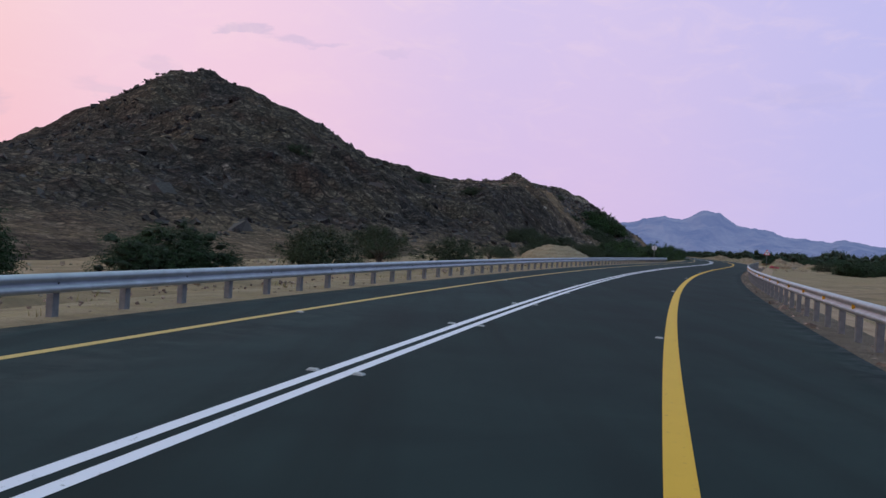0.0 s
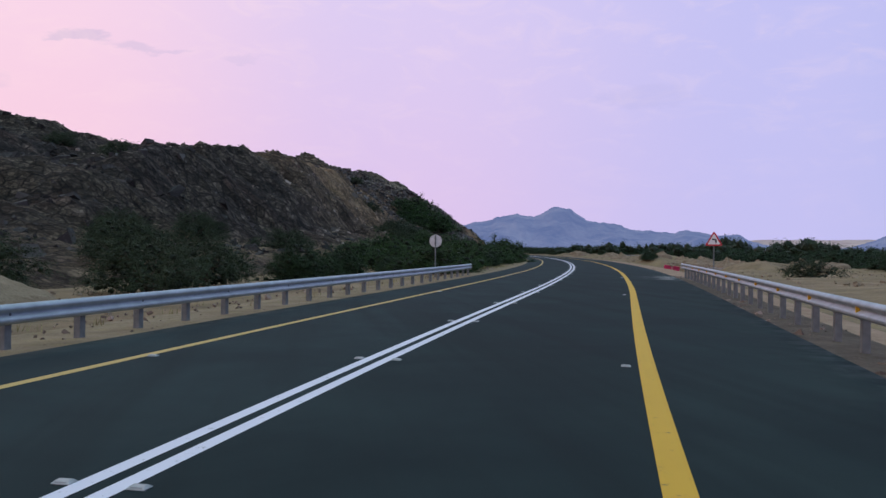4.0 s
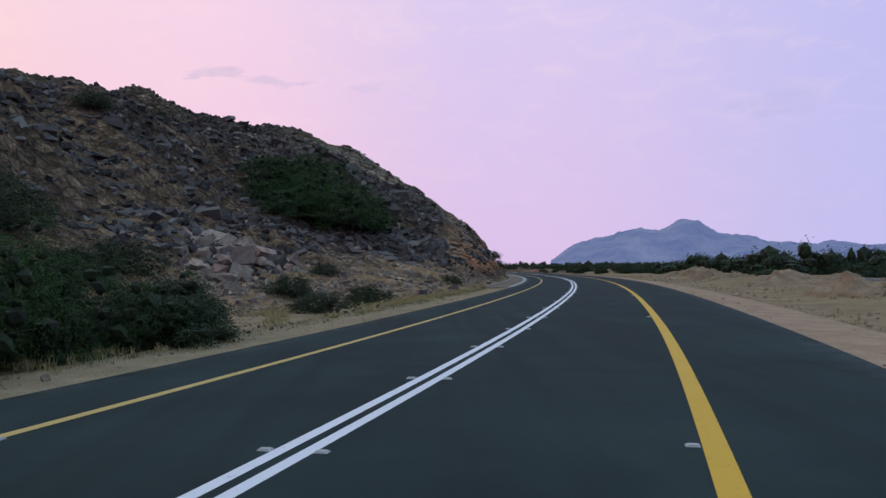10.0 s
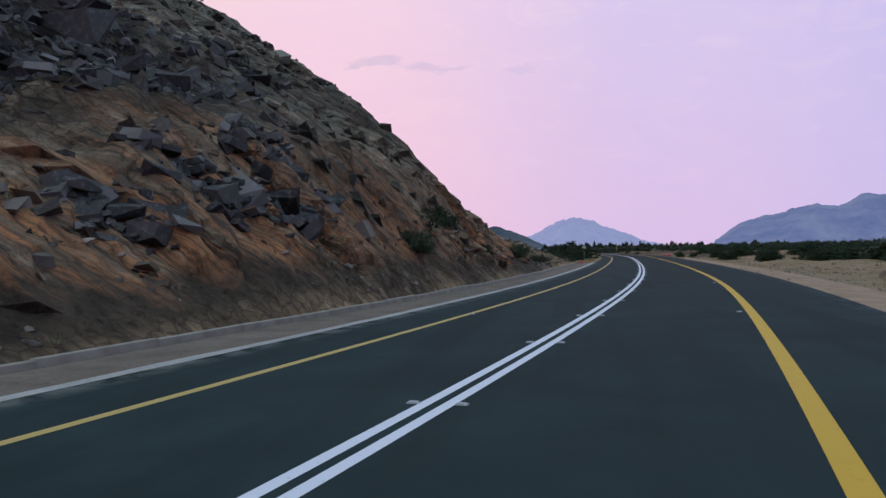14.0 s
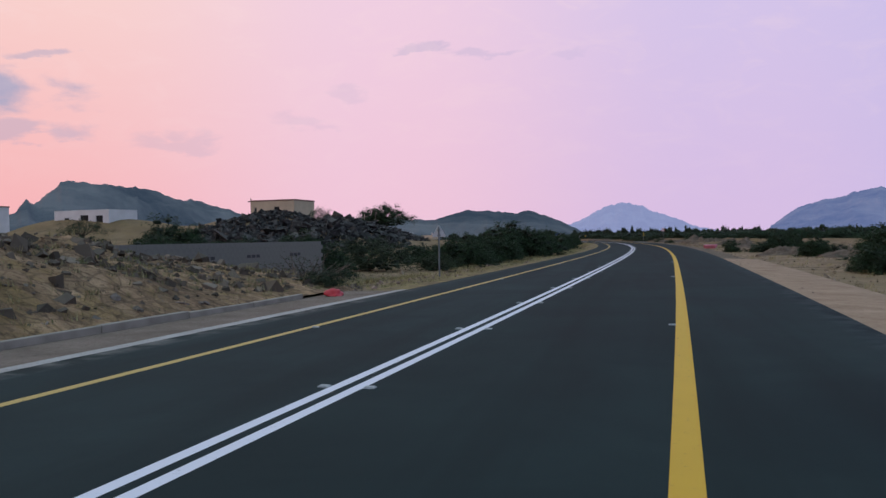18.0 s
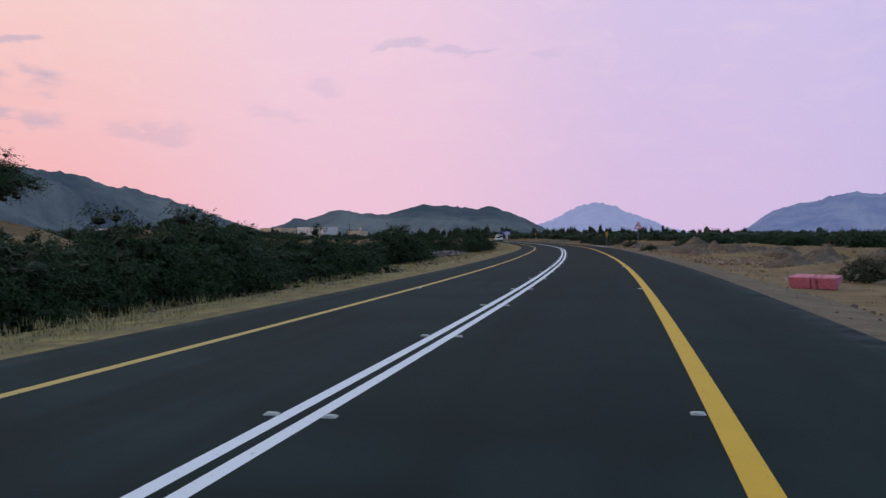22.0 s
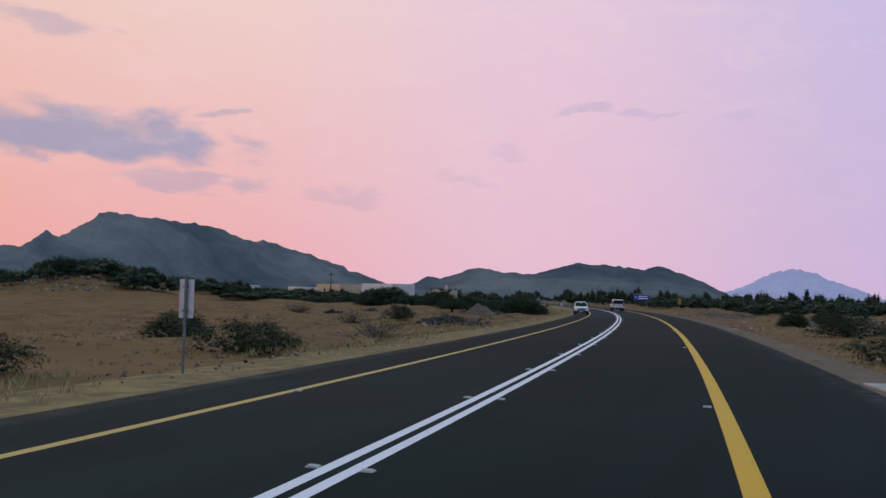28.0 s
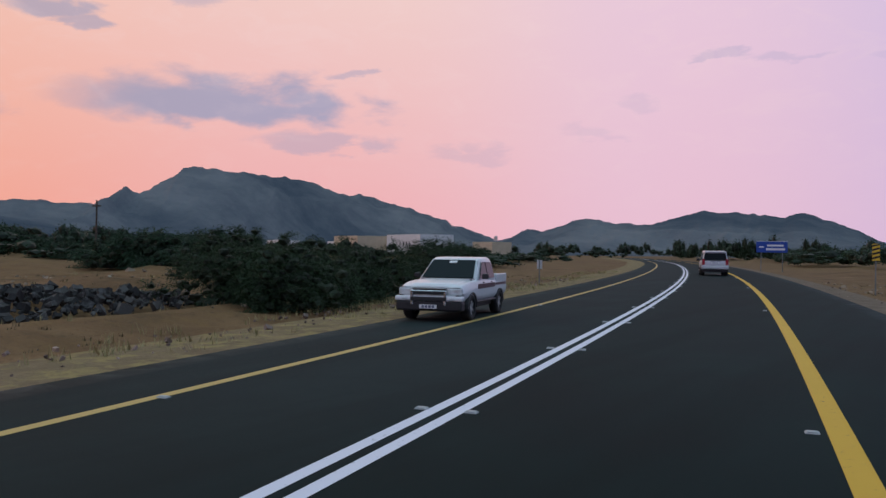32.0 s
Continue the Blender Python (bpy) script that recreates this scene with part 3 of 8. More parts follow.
def hash2(ix, iy, seed):
    h = (ix.astype(np.int64) * 374761393 + iy.astype(np.int64) * 668265263 + seed * 974634777) & 0x7FFFFFFF
    h = ((h ^ (h >> 13)) * 1274126177) & 0x7FFFFFFF
    return ((h ^ (h >> 16)) & 0xFFFF) / 65535.0


def vnoise(x, y, seed=0):
    ix, iy = np.floor(x), np.floor(y)
    fx, fy = x - ix, y - iy
    fx, fy = fx * fx * (3 - 2 * fx), fy * fy * (3 - 2 * fy)
    a, b, c, d = hash2(ix, iy, seed), hash2(ix + 1, iy, seed), hash2(ix, iy + 1, seed), hash2(ix + 1, iy + 1, seed)
    return (a * (1 - fx) + b * fx) * (1 - fy) + (c * (1 - fx) + d * fx) * fy - 0.5


def fbm(x, y, octaves=5, gain=0.5, seed=0):
    out, amp = 0.0, 1.0
    for k in range(octaves):
        out = out + amp * vnoise(x * 2 ** k + 17.3 * k, y * 2 ** k - 9.1 * k, seed + k)
        amp *= gain
    return out


def ridged(x, y, octaves=4, seed=0):
    out, amp = 0.0, 1.0
    for k in range(octaves):
        out = out + amp * (0.5 - 2 * np.abs(vnoise(x * 2 ** k + 5.7 * k, y * 2 ** k + 3.3 * k, seed + k)))
        amp *= 0.5
    return out


def curve_at(x, nodes, values):
    """A smooth curve through the nodes."""
    n, y = np.asarray(nodes, float), np.asarray(values, float)
    i = np.clip(np.searchsorted(n, x, side="right") - 1, 0, len(n) - 2)
    m = np.gradient(y, n)
    h = n[i + 1] - n[i]
    t = (x - n[i]) / h
    return (2 * t**3 - 3 * t**2 + 1) * y[i] + (t**3 - 2 * t**2 + t) * h * m[i] + (-2 * t**3 + 3 * t**2) * y[i + 1] + (t**3 - t**2) * h * m[i + 1]


# ---- the road's line: distance along the centre line and heading, degrees to the left of +y ----
BENDS = [(-80, -8.58), (0, -13.38), (40, -16.65), (80, -20.06), (110, -21.66), (140, -20.43), (170, -17.66), (200, -15.75),
         (230, -12.96), (260, -11.08), (300, -7.82), (340, -4.0), (380, -2.57), (420, -1.88), (460, -0.3), (500, 2.17),
         (540, 4.09), (570, 7.61), (600, 9.26), (640, 11.5), (700, 15.23), (780, 18.6), (960, 28.05)]
S_STEP = 0.5
LINE_S = np.arange(-80, 960.01, S_STEP)
LINE_H = np.radians(curve_at(LINE_S, [b[0] for b in BENDS], [b[1] for b in BENDS]))
_mid = (LINE_H[1:] + LINE_H[:-1]) / 2
LINE_XY = np.concatenate([[[0, 0]], np.cumsum(np.stack([-np.sin(_mid), np.cos(_mid)], 1) * S_STEP, 0)])
LINE_XY += np.array([-4.95, -5.71]) - LINE_XY[160]


def on_road(s, off):
    """World x, y of the point at distance s along the road and off metres to the right of its centre line."""
    s, off = np.asarray(s, float), np.asarray(off, float)
    x, y, h = (np.interp(s, LINE_S, a) for a in (LINE_XY[:, 0], LINE_XY[:, 1], LINE_H))
    return np.stack([x + off * np.cos(h), y + off * np.sin(h)], -1)


def heading(s):
    return math.degrees(float(np.interp(s, LINE_S, LINE_H)))


def to_road(x, y):
    """Distance along the road and offset of world points (flat arrays)."""
    x, y = np.asarray(x, float).ravel(), np.asarray(y, float).ravel()
    c, h = LINE_XY[::4], LINE_H[::4]
    s, off = np.empty(len(x)), np.empty(len(x))
    for i in range(0, len(x), 4000):
        d = (x[i:i + 4000, None] - c[:, 0]) ** 2 + (y[i:i + 4000, None] - c[:, 1]) ** 2
        j = d.argmin(1)
        rx, ry = x[i:i + 4000] - c[j, 0], y[i:i + 4000] - c[j, 1]
        off[i:i + 4000] = rx * np.cos(h[j]) + ry * np.sin(h[j])
        s[i:i + 4000] = LINE_S[::4][j] - rx * np.sin(h[j]) + ry * np.cos(h[j])
    far = (s < -85) | (s > 965)
    off[far] = np.sign(off[far]) * np.hypot(off[far], np.where(s < 0, s + 80, s - 960)[far])
    return s, off


def by_road(s, off, z=0.0, turn=0.0):
    """A pose beside the road, its y axis along the road."""
    x, y = on_road(s, off)
    return pose(float(x), float(y), z, 0, 0, heading(s) + turn)


def bump01(x, a, b, c, d):
    """0 before a, rising to 1 at b, 1 to c, falling to 0 at d."""
    def st(u):
        u = np.clip(u, 0, 1)
        return u * u * (3 - 2 * u)
    return st((x - a) / (b - a)) * (1 - st((x - c) / (d - c)))


# the rocky hill: heights over distance along the road (rows) and offset to its left (columns)
HILL_OFF = [7.3, 9, 12, 20, 30, 40, 55, 75, 110, 150]
HILL_ROWS = [
    (20, 0, 0, 0, 0, 0.3, 0.8, 1.5, 2, 2, 1), (60, 0, 0, 0, 0.2, 0.8, 2.5, 5, 6.5, 6, 4), (100, 0, 0, 0, 0.2, 0.9, 3.5, 8, 11, 9.8, 8),
    (130, 0, 0, 0, 0.4, 1.8, 5.5, 13.4, 23.7, 17.5, 10.9), (158, 0, 0, 0, 0.4, 2, 9.8, 10.2, 21.4, 33.1, 18.7), (190, 0, 0, 0, 0.8, 4.3, 14.2, 12.9, 18.3, 34.6, 25),
    (230, 0, 0, 0.1, 0.5, 4.6, 15.4, 16.6, 16.9, 21.5, 21), (262, 0, 0.2, 0.6, 1.9, 5.4, 15.1, 18.3, 16.6, 19.5, 18), (286, 0, 0.6, 2.3, 5.0, 8.7, 16, 23.1, 18.7, 21.7, 16.9),
    (304, 0, 1.6, 5, 10.1, 15.1, 18.2, 23.6, 20.7, 21.4, 16), (316, 0, 1.9, 6.1, 11.1, 13.9, 20.4, 25, 21, 20.8, 15.1), (330, 0, 1.8, 5.9, 12, 19.7, 22.9, 19.4, 20.4, 19.7, 14),
    (340, 0, 1.4, 4.5, 12.3, 20, 20.5, 19.8, 18.6, 17.8, 12.3), (350, 0, 0.9, 3.5, 11.3, 17.2, 17.8, 16, 15.6, 14.8, 10), (360, 0, 0.5, 1.8, 7.6, 10.4, 11.6, 11, 11.2, 10.7, 7.2),
    (366, 0, 0.7, 1.9, 3.7, 6.0, 6.8, 7, 7, 7, 5), (373, 0, 0.9, 2.2, 3.1, 4.6, 4.8, 5, 5, 5, 4), (379, 0, 0.8, 2.0, 2.9, 3.4, 3.2, 3.2, 3.2, 3.2, 2.6), (384, 0, 0.5, 1.4, 2.1, 2.3, 2.3, 2.6, 2.8, 2.8, 2), (389, 0, 0.3, 0.6, 0.8, 1.6, 1.8, 1.8, 1.8, 1.8, 1),
    (398, 0, 0, 0.2, 0.9, 1.6, 1.2, 0.8, 0.8, 0.8, 0.2)]


def hill_base(s, off):
    """Smooth height of the hill at offset off to the left (positive here)."""
    rows = np.array([r[0] for r in HILL_ROWS], float)
    cols = np.stack([curve_at(np.clip(s, rows[0], rows[-1]), rows, [r[k + 1] for r in HILL_ROWS]) for k in range(len(HILL_OFF))], -1)
    o = np.clip(off, HILL_OFF[0], HILL_OFF[-1])
    i = np.clip(np.searchsorted(HILL_OFF, o, side="right") - 1, 0, len(HILL_OFF) - 2)
    a = np.asarray(HILL_OFF, float)
    t = (o - a[i]) / (a[i + 1] - a[i])
    n = np.arange(len(o))
    return np.maximum(cols[n, i] * (1 - t) + cols[n, i + 1] * t, 0)


def ground_z(x, y):
    """Height of the open ground, without the hill."""
    s, off = to_road(x, y)
    x, y = np.asarray(x, float).ravel(), np.asarray(y, float).ravel()
    a = np.abs(off + np.where(off > 0, 0, 1.6) - np.where(off > 0, 1.0, 0))   # distance from the road's middle, evened out
    near = np.clip((a - 7.0) / 22, 0, 1)
    z = -0.20 + near * (0.9 * fbm(x / 30, y / 30, 4, 0.5, 3) + 0.35 * fbm(x / 6, y / 6, 3, 0.5, 8))
    # heaps of graded earth along the right side
    heap = np.clip(fbm(x / 9, y / 9, 4, 0.55, 21) + 0.08, 0, 1) * 1.9
    z += 0.5 * heap * bump01(off, 10.5, 14.0, 20.0, 30.0) * (bump01(s, 140, 165, 330, 400) + bump01(s, 400, 430, 540, 575) * 0.9)
    z += heap * 0.35 * bump01(off, 12.0, 17.0, 45.0, 70.0)
    z -= 0.85 * bump01(off, 9.2, 11.6, 13.6, 16.5) * bump01(s, 160, 172, 215, 240)
    # banks on the left, past the hill
    z += 0.7 * bump01(-off, 12, 28, 60, 110) * bump01(s, 385, 402, 470, 510)
    z += heap * 0.5 * bump01(-off, 13, 20, 60, 90) * bump01(s, 400, 420, 700, 760)
    z += 1.8 * np.clip(1 - np.hypot((s - 436) / 17, (off + 28) / 6.5) ** 2.5, 0, 1)
    z += 0.9 * np.clip(1 - np.hypot((s - 456) / 11, (off + 29) / 5.0) ** 2.2, 0, 1)
    z += 3.9 * np.exp(-((s - 464) / 17) ** 2 - ((off + 45) / 13) ** 2)
    z += 3.2 * np.exp(-((s - 470) / 20) ** 2 - ((off + 76) / 16) ** 2)
    z += 2.6 * np.exp(-((s - 491) / 9) ** 2 - ((off + 39) / 8) ** 2) + 2.2 * np.exp(-((x - 14) / 22) ** 2 - ((y - 448) / 9) ** 2) + 1.2 * np.exp(-((x + 45) / 30) ** 2 - ((y - 793) / 16) ** 2)
    z += 4.0 * np.exp(-((x + 30) / 17) ** 2 - ((y - 650) / 12) ** 2) + 4.6 * np.exp(-((x + 42) / 20) ** 2 - ((y - 671) / 14) ** 2) + 2.4 * np.exp(-((x + 60) / 30) ** 2 - ((y - 700) / 22) ** 2)
    # low furrows ploughed along the field
    z += 0.16 * np.sin(off * 1.5 + 2.0 * fbm(x / 8, y / 8, 3, 0.5, 31)) * bump01(s, 575, 600, 665, 680) * bump01(-off, 8.2, 9.6, 17, 22)
    z += 2.5 * np.clip(fbm(x / 260, y / 260, 3, 0.5, 5), -0.2, 1) * np.clip((np.abs(off) - 90) / 300, 0, 1)
    return np.where(a < 6.6, -0.30, z)


def grid_faces(nu, nv):
    i = np.arange((nu - 1) * (nv - 1))
    a = (i // (nv - 1)) * nv + i % (nv - 1)
    return np.stack([a, a + 1, a + nv + 1, a + nv], 1)


def steps(*spans):
    """Coordinates from (from, to, step) spans."""
    out = []
    for a, b, d in spans:
        out += list(np.arange(a, b, d))
    return np.array(out + [spans[-1][1]], float)


# ---- ground: one sheet to the horizon ----
gx = steps((-4900, -900, 250), (-900, -200, 35), (-200, -60, 5), (-60, 130, 1.3), (130, 220, 4), (220, 900, 40), (900, 4900, 250))
gy = steps((-1500, -100, 140), (-100, -20, 6), (-20, 700, 1.7), (700, 960, 4), (960, 1600, 30), (1600, 4900, 200))
X, Y = np.meshgrid(gx, gy, indexing="ij")
Z = ground_z(X, Y)
ground = tagged(new("ground", mesh_of("ground", np.stack([X.ravel(), Y.ravel(), Z], 1), grid_faces(len(gx), len(gy)), M_EARTH, True)),
                "sandy desert ground with dry grass and low earth heaps", "ground", kind="structure")


def ground_at(x, y):
    return float(ground_z([x], [y])[0])


# ---- road ----
EDGE_L, EDGE_R = -4.95, 6.65
# how far the painted lines stray from their even course, every 20 m
DRIFT_S = np.arange(-20, 641, 20.0)
DRIFT_LEFT = [-0.05, -0.06, -0.07, -0.07, -0.04, -0.04, -0.06, -0.08, -0.07, -0.02, -0.01, -0.00, 0.01, -0.01, -0.03, -0.01, -0.00, 0.01, -0.00, -0.02, -0.03, -0.05, -0.05, -0.04, -0.04, -0.03, -0.03, -0.03, -0.02, -0.00, 0.01, -0.01, -0.01, -0.00]
DRIFT_MID = [0.03, 0.05, 0.07, 0.02, 0.00, 0.03, 0.05, 0.10, 0.03, -0.01, 0.01, 0.02, -0.01, 0.01, 0.04, 0.00, 0.00, 0.00, 0.00, 0.01, 0.03, 0.05, 0.05, 0.04, 0.03, -0.00, 0.04, 0.03, 0.02, 0.02, 0.01, 0.02, 0.01, -0.00]
DRIFT_RIGHT = [-0.01, -0.01, -0.02, -0.02, 0.02, 0.03, 0.06, 0.09, -0.02, -0.10, -0.06, -0.04, -0.02, -0.02, -0.00, 0.03, 0.04, 0.05, -0.04, -0.06, -0.05, -0.03, 0.00, -0.02, -0.03, -0.04, -0.03, -0.05, -0.04, -0.03, -0.00, 0.00, -0.01, 0.02]


def strip(name, s0, s1, offs, zs, mat, label, category, ds=1.0, ragged=0.0, kind="structure", attr=None, drift=None):
    s = np.arange(s0, s1 + 0.01, ds)
    S, O = np.meshgrid(s, np.asarray(offs, float), indexing="ij")
    Zs = np.broadcast_to(np.asarray(zs, float), S.shape).copy()
    if drift is not None:
        O += np.interp(S, DRIFT_S, drift)
    if ragged:
        w = fbm(s / 2.5, s * 0 + len(name), 4, 0.6, 31) * ragged
        O[:, 0] += w
        O[:, -1] += fbm(s / 2.0, s * 0 + 7.7, 4, 0.6, 37) * ragged
    P = on_road(S, O)
    me = mesh_of(name, np.concatenate([P.reshape(-1, 2), Zs.reshape(-1, 1)], 1), grid_faces(len(s), len(offs))[:, ::-1].copy(), mat, True)
    if attr:
        a = me.attributes.new(attr[0], "FLOAT", "POINT")
        a.data.foreach_set("value", attr[1](S, O).ravel().astype(np.float32))
    return tagged(new(name, me), label, category, kind=kind)


# right lane's asphalt is darker; the darkening along the road stands for dimmer exposure
def newer(S, O):
    return np.clip(bump01(S, 330, 600, 2000, 2001) * 0.64 + 0.42 * bump01(S, 572, 590, 630, 648) - 0.28 * bump01(S, 636, 654, 2000, 2001) + 0.28 * bump01(O, -0.1, 0.1, 50, 51) * (1 - 0.7 * bump01(S, 130, 160, 300, 340)), 0, 1.3)


def dust_mask(S, O):
    d = bump01(S, 5, 9, 19, 27) * 0.75 * bump01(O, -2.7, -2.2, -1.9, -1.4)
    d += 1.5 * bump01(S, 132.5, 135, 139, 142) * bump01(O, 4.9, 6.0, 7.0, 8.0)
    d += 0.55 * bump01(S, 262, 280, 378, 392) * bump01(-O, 4.35, 4.75, 5.5, 6.0)
    return d + 0.25 * bump01(O, 6.0, 6.5, 7.0, 8.0) + 0.2 * bump01(-O, 4.5, 4.8, 5.5, 6.0)


ROAD_OFFS = [EDGE_L - 0.05, EDGE_L, -4.4, -3.6, -2.6, -1.3, -0.04, 0.04, 1.3, 2.6, 3.9, 5.2, 6.1, EDGE_R, EDGE_R + 0.06]
road = strip("road", -80, 955, ROAD_OFFS,
             [-0.35, 0, 0, 0, 0, 0, 0, 0, 0, 0, 0, 0, 0, 0, -0.35], M_ASPHALT, "dark asphalt two-lane road with sealed shoulders", "road", 1.0, attr=("dust", dust_mask))
road.data.attributes.new("newer", "FLOAT", "POINT").data.foreach_set("value", newer(*np.meshgrid(np.arange(-80, 955.01, 1.0), np.array(ROAD_OFFS), indexing="ij")).ravel().astype(np.float32))
strip("centre_marking", -80, 955, [-0.20, -0.06], 0.004, M_WHITE, "white solid line of the double centre line", "marking", drift=DRIFT_MID)
strip("centre_marking", -80, 955, [0.06, 0.20], 0.004, M_WHITE, "white solid line of the double centre line", "marking", drift=DRIFT_MID)
strip("edge_marking", -80, 955, [3.56, 3.79], 0.004, M_YELLOW, "worn yellow solid edge line", "marking", drift=DRIFT_RIGHT)
strip("edge_marking", -80, 955, [-3.23, -3.07], 0.004, M_YELLOW_FADED, "narrow faded yellow solid edge line", "marking", drift=DRIFT_LEFT)
strip("verge_right", 420, 955, [EDGE_R - 0.1, EDGE_R + 0.4, EDGE_R + 1.0, EDGE_R + 1.6, EDGE_R + 2.4], [-0.03, -0.035, -0.07, -0.12, -0.45], M_VERGEDARK,
      "grey-brown stony verge beside the asphalt", "verge", 0.7, 0.2)
strip("verge_right", -80, 420, [EDGE_R - 0.1, EDGE_R + 0.5, EDGE_R + 1.4, EDGE_R + 2.3, EDGE_R + 3.4], [-0.03, -0.035, -0.07, -0.12, -0.45], M_VERGE,
      "stony sand verge beside the asphalt", "verge", 0.7, 0.12)
strip("verge_gravel", -80, 142, [EDGE_R - 0.02, EDGE_R + 0.35, EDGE_R + 0.9, EDGE_R + 1.35], [-0.018, -0.02, -0.035, -0.06], M_DARKGRAVEL,
      "dark brown stony gravel between asphalt and guardrail", "verge", 0.7, 0.10)
strip("verge_left", -80, 272, [-8.6, -7.6, -6.6, -5.6, EDGE_L + 0.08], [-0.45, -0.14, -0.08, -0.04, -0.03], M_STRAW, "sandy verge with straw-coloured grass", "verge", 0.7, 0.10)
strip("verge_cutting", 272, 388, [-7.0, -6.4, -5.8, EDGE_L + 0.1], [-0.03, -0.02, -0.02, -0.025], M_DUSTY, "dusty sand verge between asphalt and kerb", "verge", 0.7, 0.06)
strip("verge_edge", 272, 388, [-5.34, -5.15, EDGE_L + 0.02], [-0.014, -0.006, 0.004], M_PALE, "pale concrete haunch along the asphalt's edge", "verge", 0.6, 0.05)
strip("verge_left", 388, 955, [-8.6, -7.6, -6.6, -5.6, EDGE_L + 0.08], [-0.45, -0.14, -0.08, -0.04, -0.03], M_OCHRE, "ochre earth verge with straw-coloured grass", "verge", 0.7, 0.10)


# ---- the hill ----
hs = steps((22, 200, 1.3), (200, 290, 0.75), (290, 368, 0.42), (368, 398, 0.5))
ho = steps((7.3, 14, 0.35), (14, 30, 0.7), (30, 70, 1.1), (70, 150, 2.2))
S, O = np.meshgrid(hs, ho, indexing="ij")
base = hill_base(S.ravel(), O.ravel()).reshape(S.shape)
P = on_road(S, -O)
hx, hy = P[..., 0], P[..., 1]
weight = np.clip(base / 5, 0, 1)
rugged = 2.4 * (ridged(hx / 16, hy / 16, 3, 40) - 0.35) + 1.8 * fbm(hx / 5, hy / 5, 4, 0.6, 44)
cutmask = np.maximum((0.72 + 0.28 * bump01(S, 306, 318, 400, 401)) * bump01(S, 268, 292, 345, 356) * bump01(O, 7, 8.5, 12.5, 17), bump01(S, 308, 324, 352, 366) * bump01(O, 7, 8.5, 30, 46)) * (0.8 + fbm(hx / 7, hy / 7, 3, 0.5, 50))
cut = np.clip(cutmask, 0, 1)
HZ = base + rugged * weight * (1 - 0.6 * cut) * 0.8
HZ += 0.45 * fbm(hx / 1.6, hy / 1.6, 3, 0.6, 47) * np.clip(base / 2, 0.1, 1)
HZ -= np.where(S < 150, 1.1, 0.5) * (1 - np.clip(base / np.where(S < 150, 0.6, 0.35), 0, 1)) * (1 - bump01(S, 258, 272, 385, 398) * (O < 9))
HZ -= 1.2 * bump01(S, 389, 398, 500, 600)
HZ[:, -1] -= 40
# tilted slabs in the cutting: the beds dip along the road
strata = 0.5 * HZ + 0.9 * S + 2.0 * fbm(hx / 7, hy / 7, 3, 0.5, 52)
saw = lambda u: u - np.floor(u)
patch = 0.45 + 1.1 * np.clip(0.5 + fbm(hx / 5, hy / 5 + HZ / 4, 3, 0.6, 53), 0, 1)
slab = patch * (0.95 * (saw(strata / 8.3 + 0.2) - 0.5) + 0.55 * (saw(strata / 3.7) - 0.5) + 0.42 * (saw(strata / 1.45 + 0.3) - 0.5) + 0.28 * (saw(strata / 0.9) - 0.5))
P = on_road(S, -(O + slab * cut * np.clip(base / 1.5, 0, 1)))
hx, hy = P[..., 0], P[..., 1]
hill_me = mesh_of("rocky_hill", np.stack([hx.ravel(), hy.ravel(), HZ.ravel()], 1), grid_faces(len(hs), len(ho)), M_HILL)
hill_me.attributes.new("cut", "FLOAT", "POINT").data.foreach_set("value", np.clip(cutmask, 0, 1).ravel().astype(np.float32))
hill_me.attributes.new("strata", "FLOAT", "POINT").data.foreach_set("value", strata.ravel().astype(np.float32))
soil = np.maximum(bump01(S, 354, 366, 500, 600) * (1.1 + 0.8 * fbm(hx / 4, hy / 4, 3, 0.6, 55)), (1 - np.clip((base - 0.4) / 3.2, 0, 1)) * (1 - cut) * (0.6 + 0.4 * bump01(S, 120, 180, 900, 901)) * (0.9 + fbm(hx / 6, hy / 6, 3, 0.6, 56)))
soil = np.maximum(soil, 0.50 * bump01(S, 170, 215, 272, 292) * bump01(O, 8, 10, 48, 70) * (0.75 + 1.1 * fbm(hx / 9, hy / 9, 4, 0.6, 57)))
soil = np.maximum(soil, bump01(S, 150, 165, 274, 292) * bump01(O, 7, 7.4, 14, 21) * (0.95 + 0.5 * fbm(hx / 3, hy / 3, 3, 0.6, 58)))
hill_me.attributes.new("soil", "FLOAT", "POINT").data.foreach_set("value", np.clip(soil, 0, 1).ravel().astype(np.float32))
hill_me.attributes.new("scree", "FLOAT", "POINT").data.foreach_set("value", np.clip(bump01(S, 178, 228, 900, 901) + 0.5 * fbm(hx / 14, hy / 14, 3, 0.6, 59) * bump01(S, 150, 190, 900, 901), 0, 1).ravel().astype(np.float32))
hill_me.attributes.new("reach", "FLOAT", "POINT").data.foreach_set("value", (0.7 * HZ - 0.6 * S + O).ravel().astype(np.float32))
tagged(new("hill", hill_me), "dark rocky hill with a steep ochre road cutting", "hill", kind="structure")


def hill_z(s, off):
    """Height of the hill's surface at s, off metres to the left."""
    i = np.clip(np.searchsorted(hs, s) - 1, 0, len(hs) - 2)
    j = np.clip(np.searchsorted(ho, off) - 1, 0, len(ho) - 2)
    return HZ[i, j]


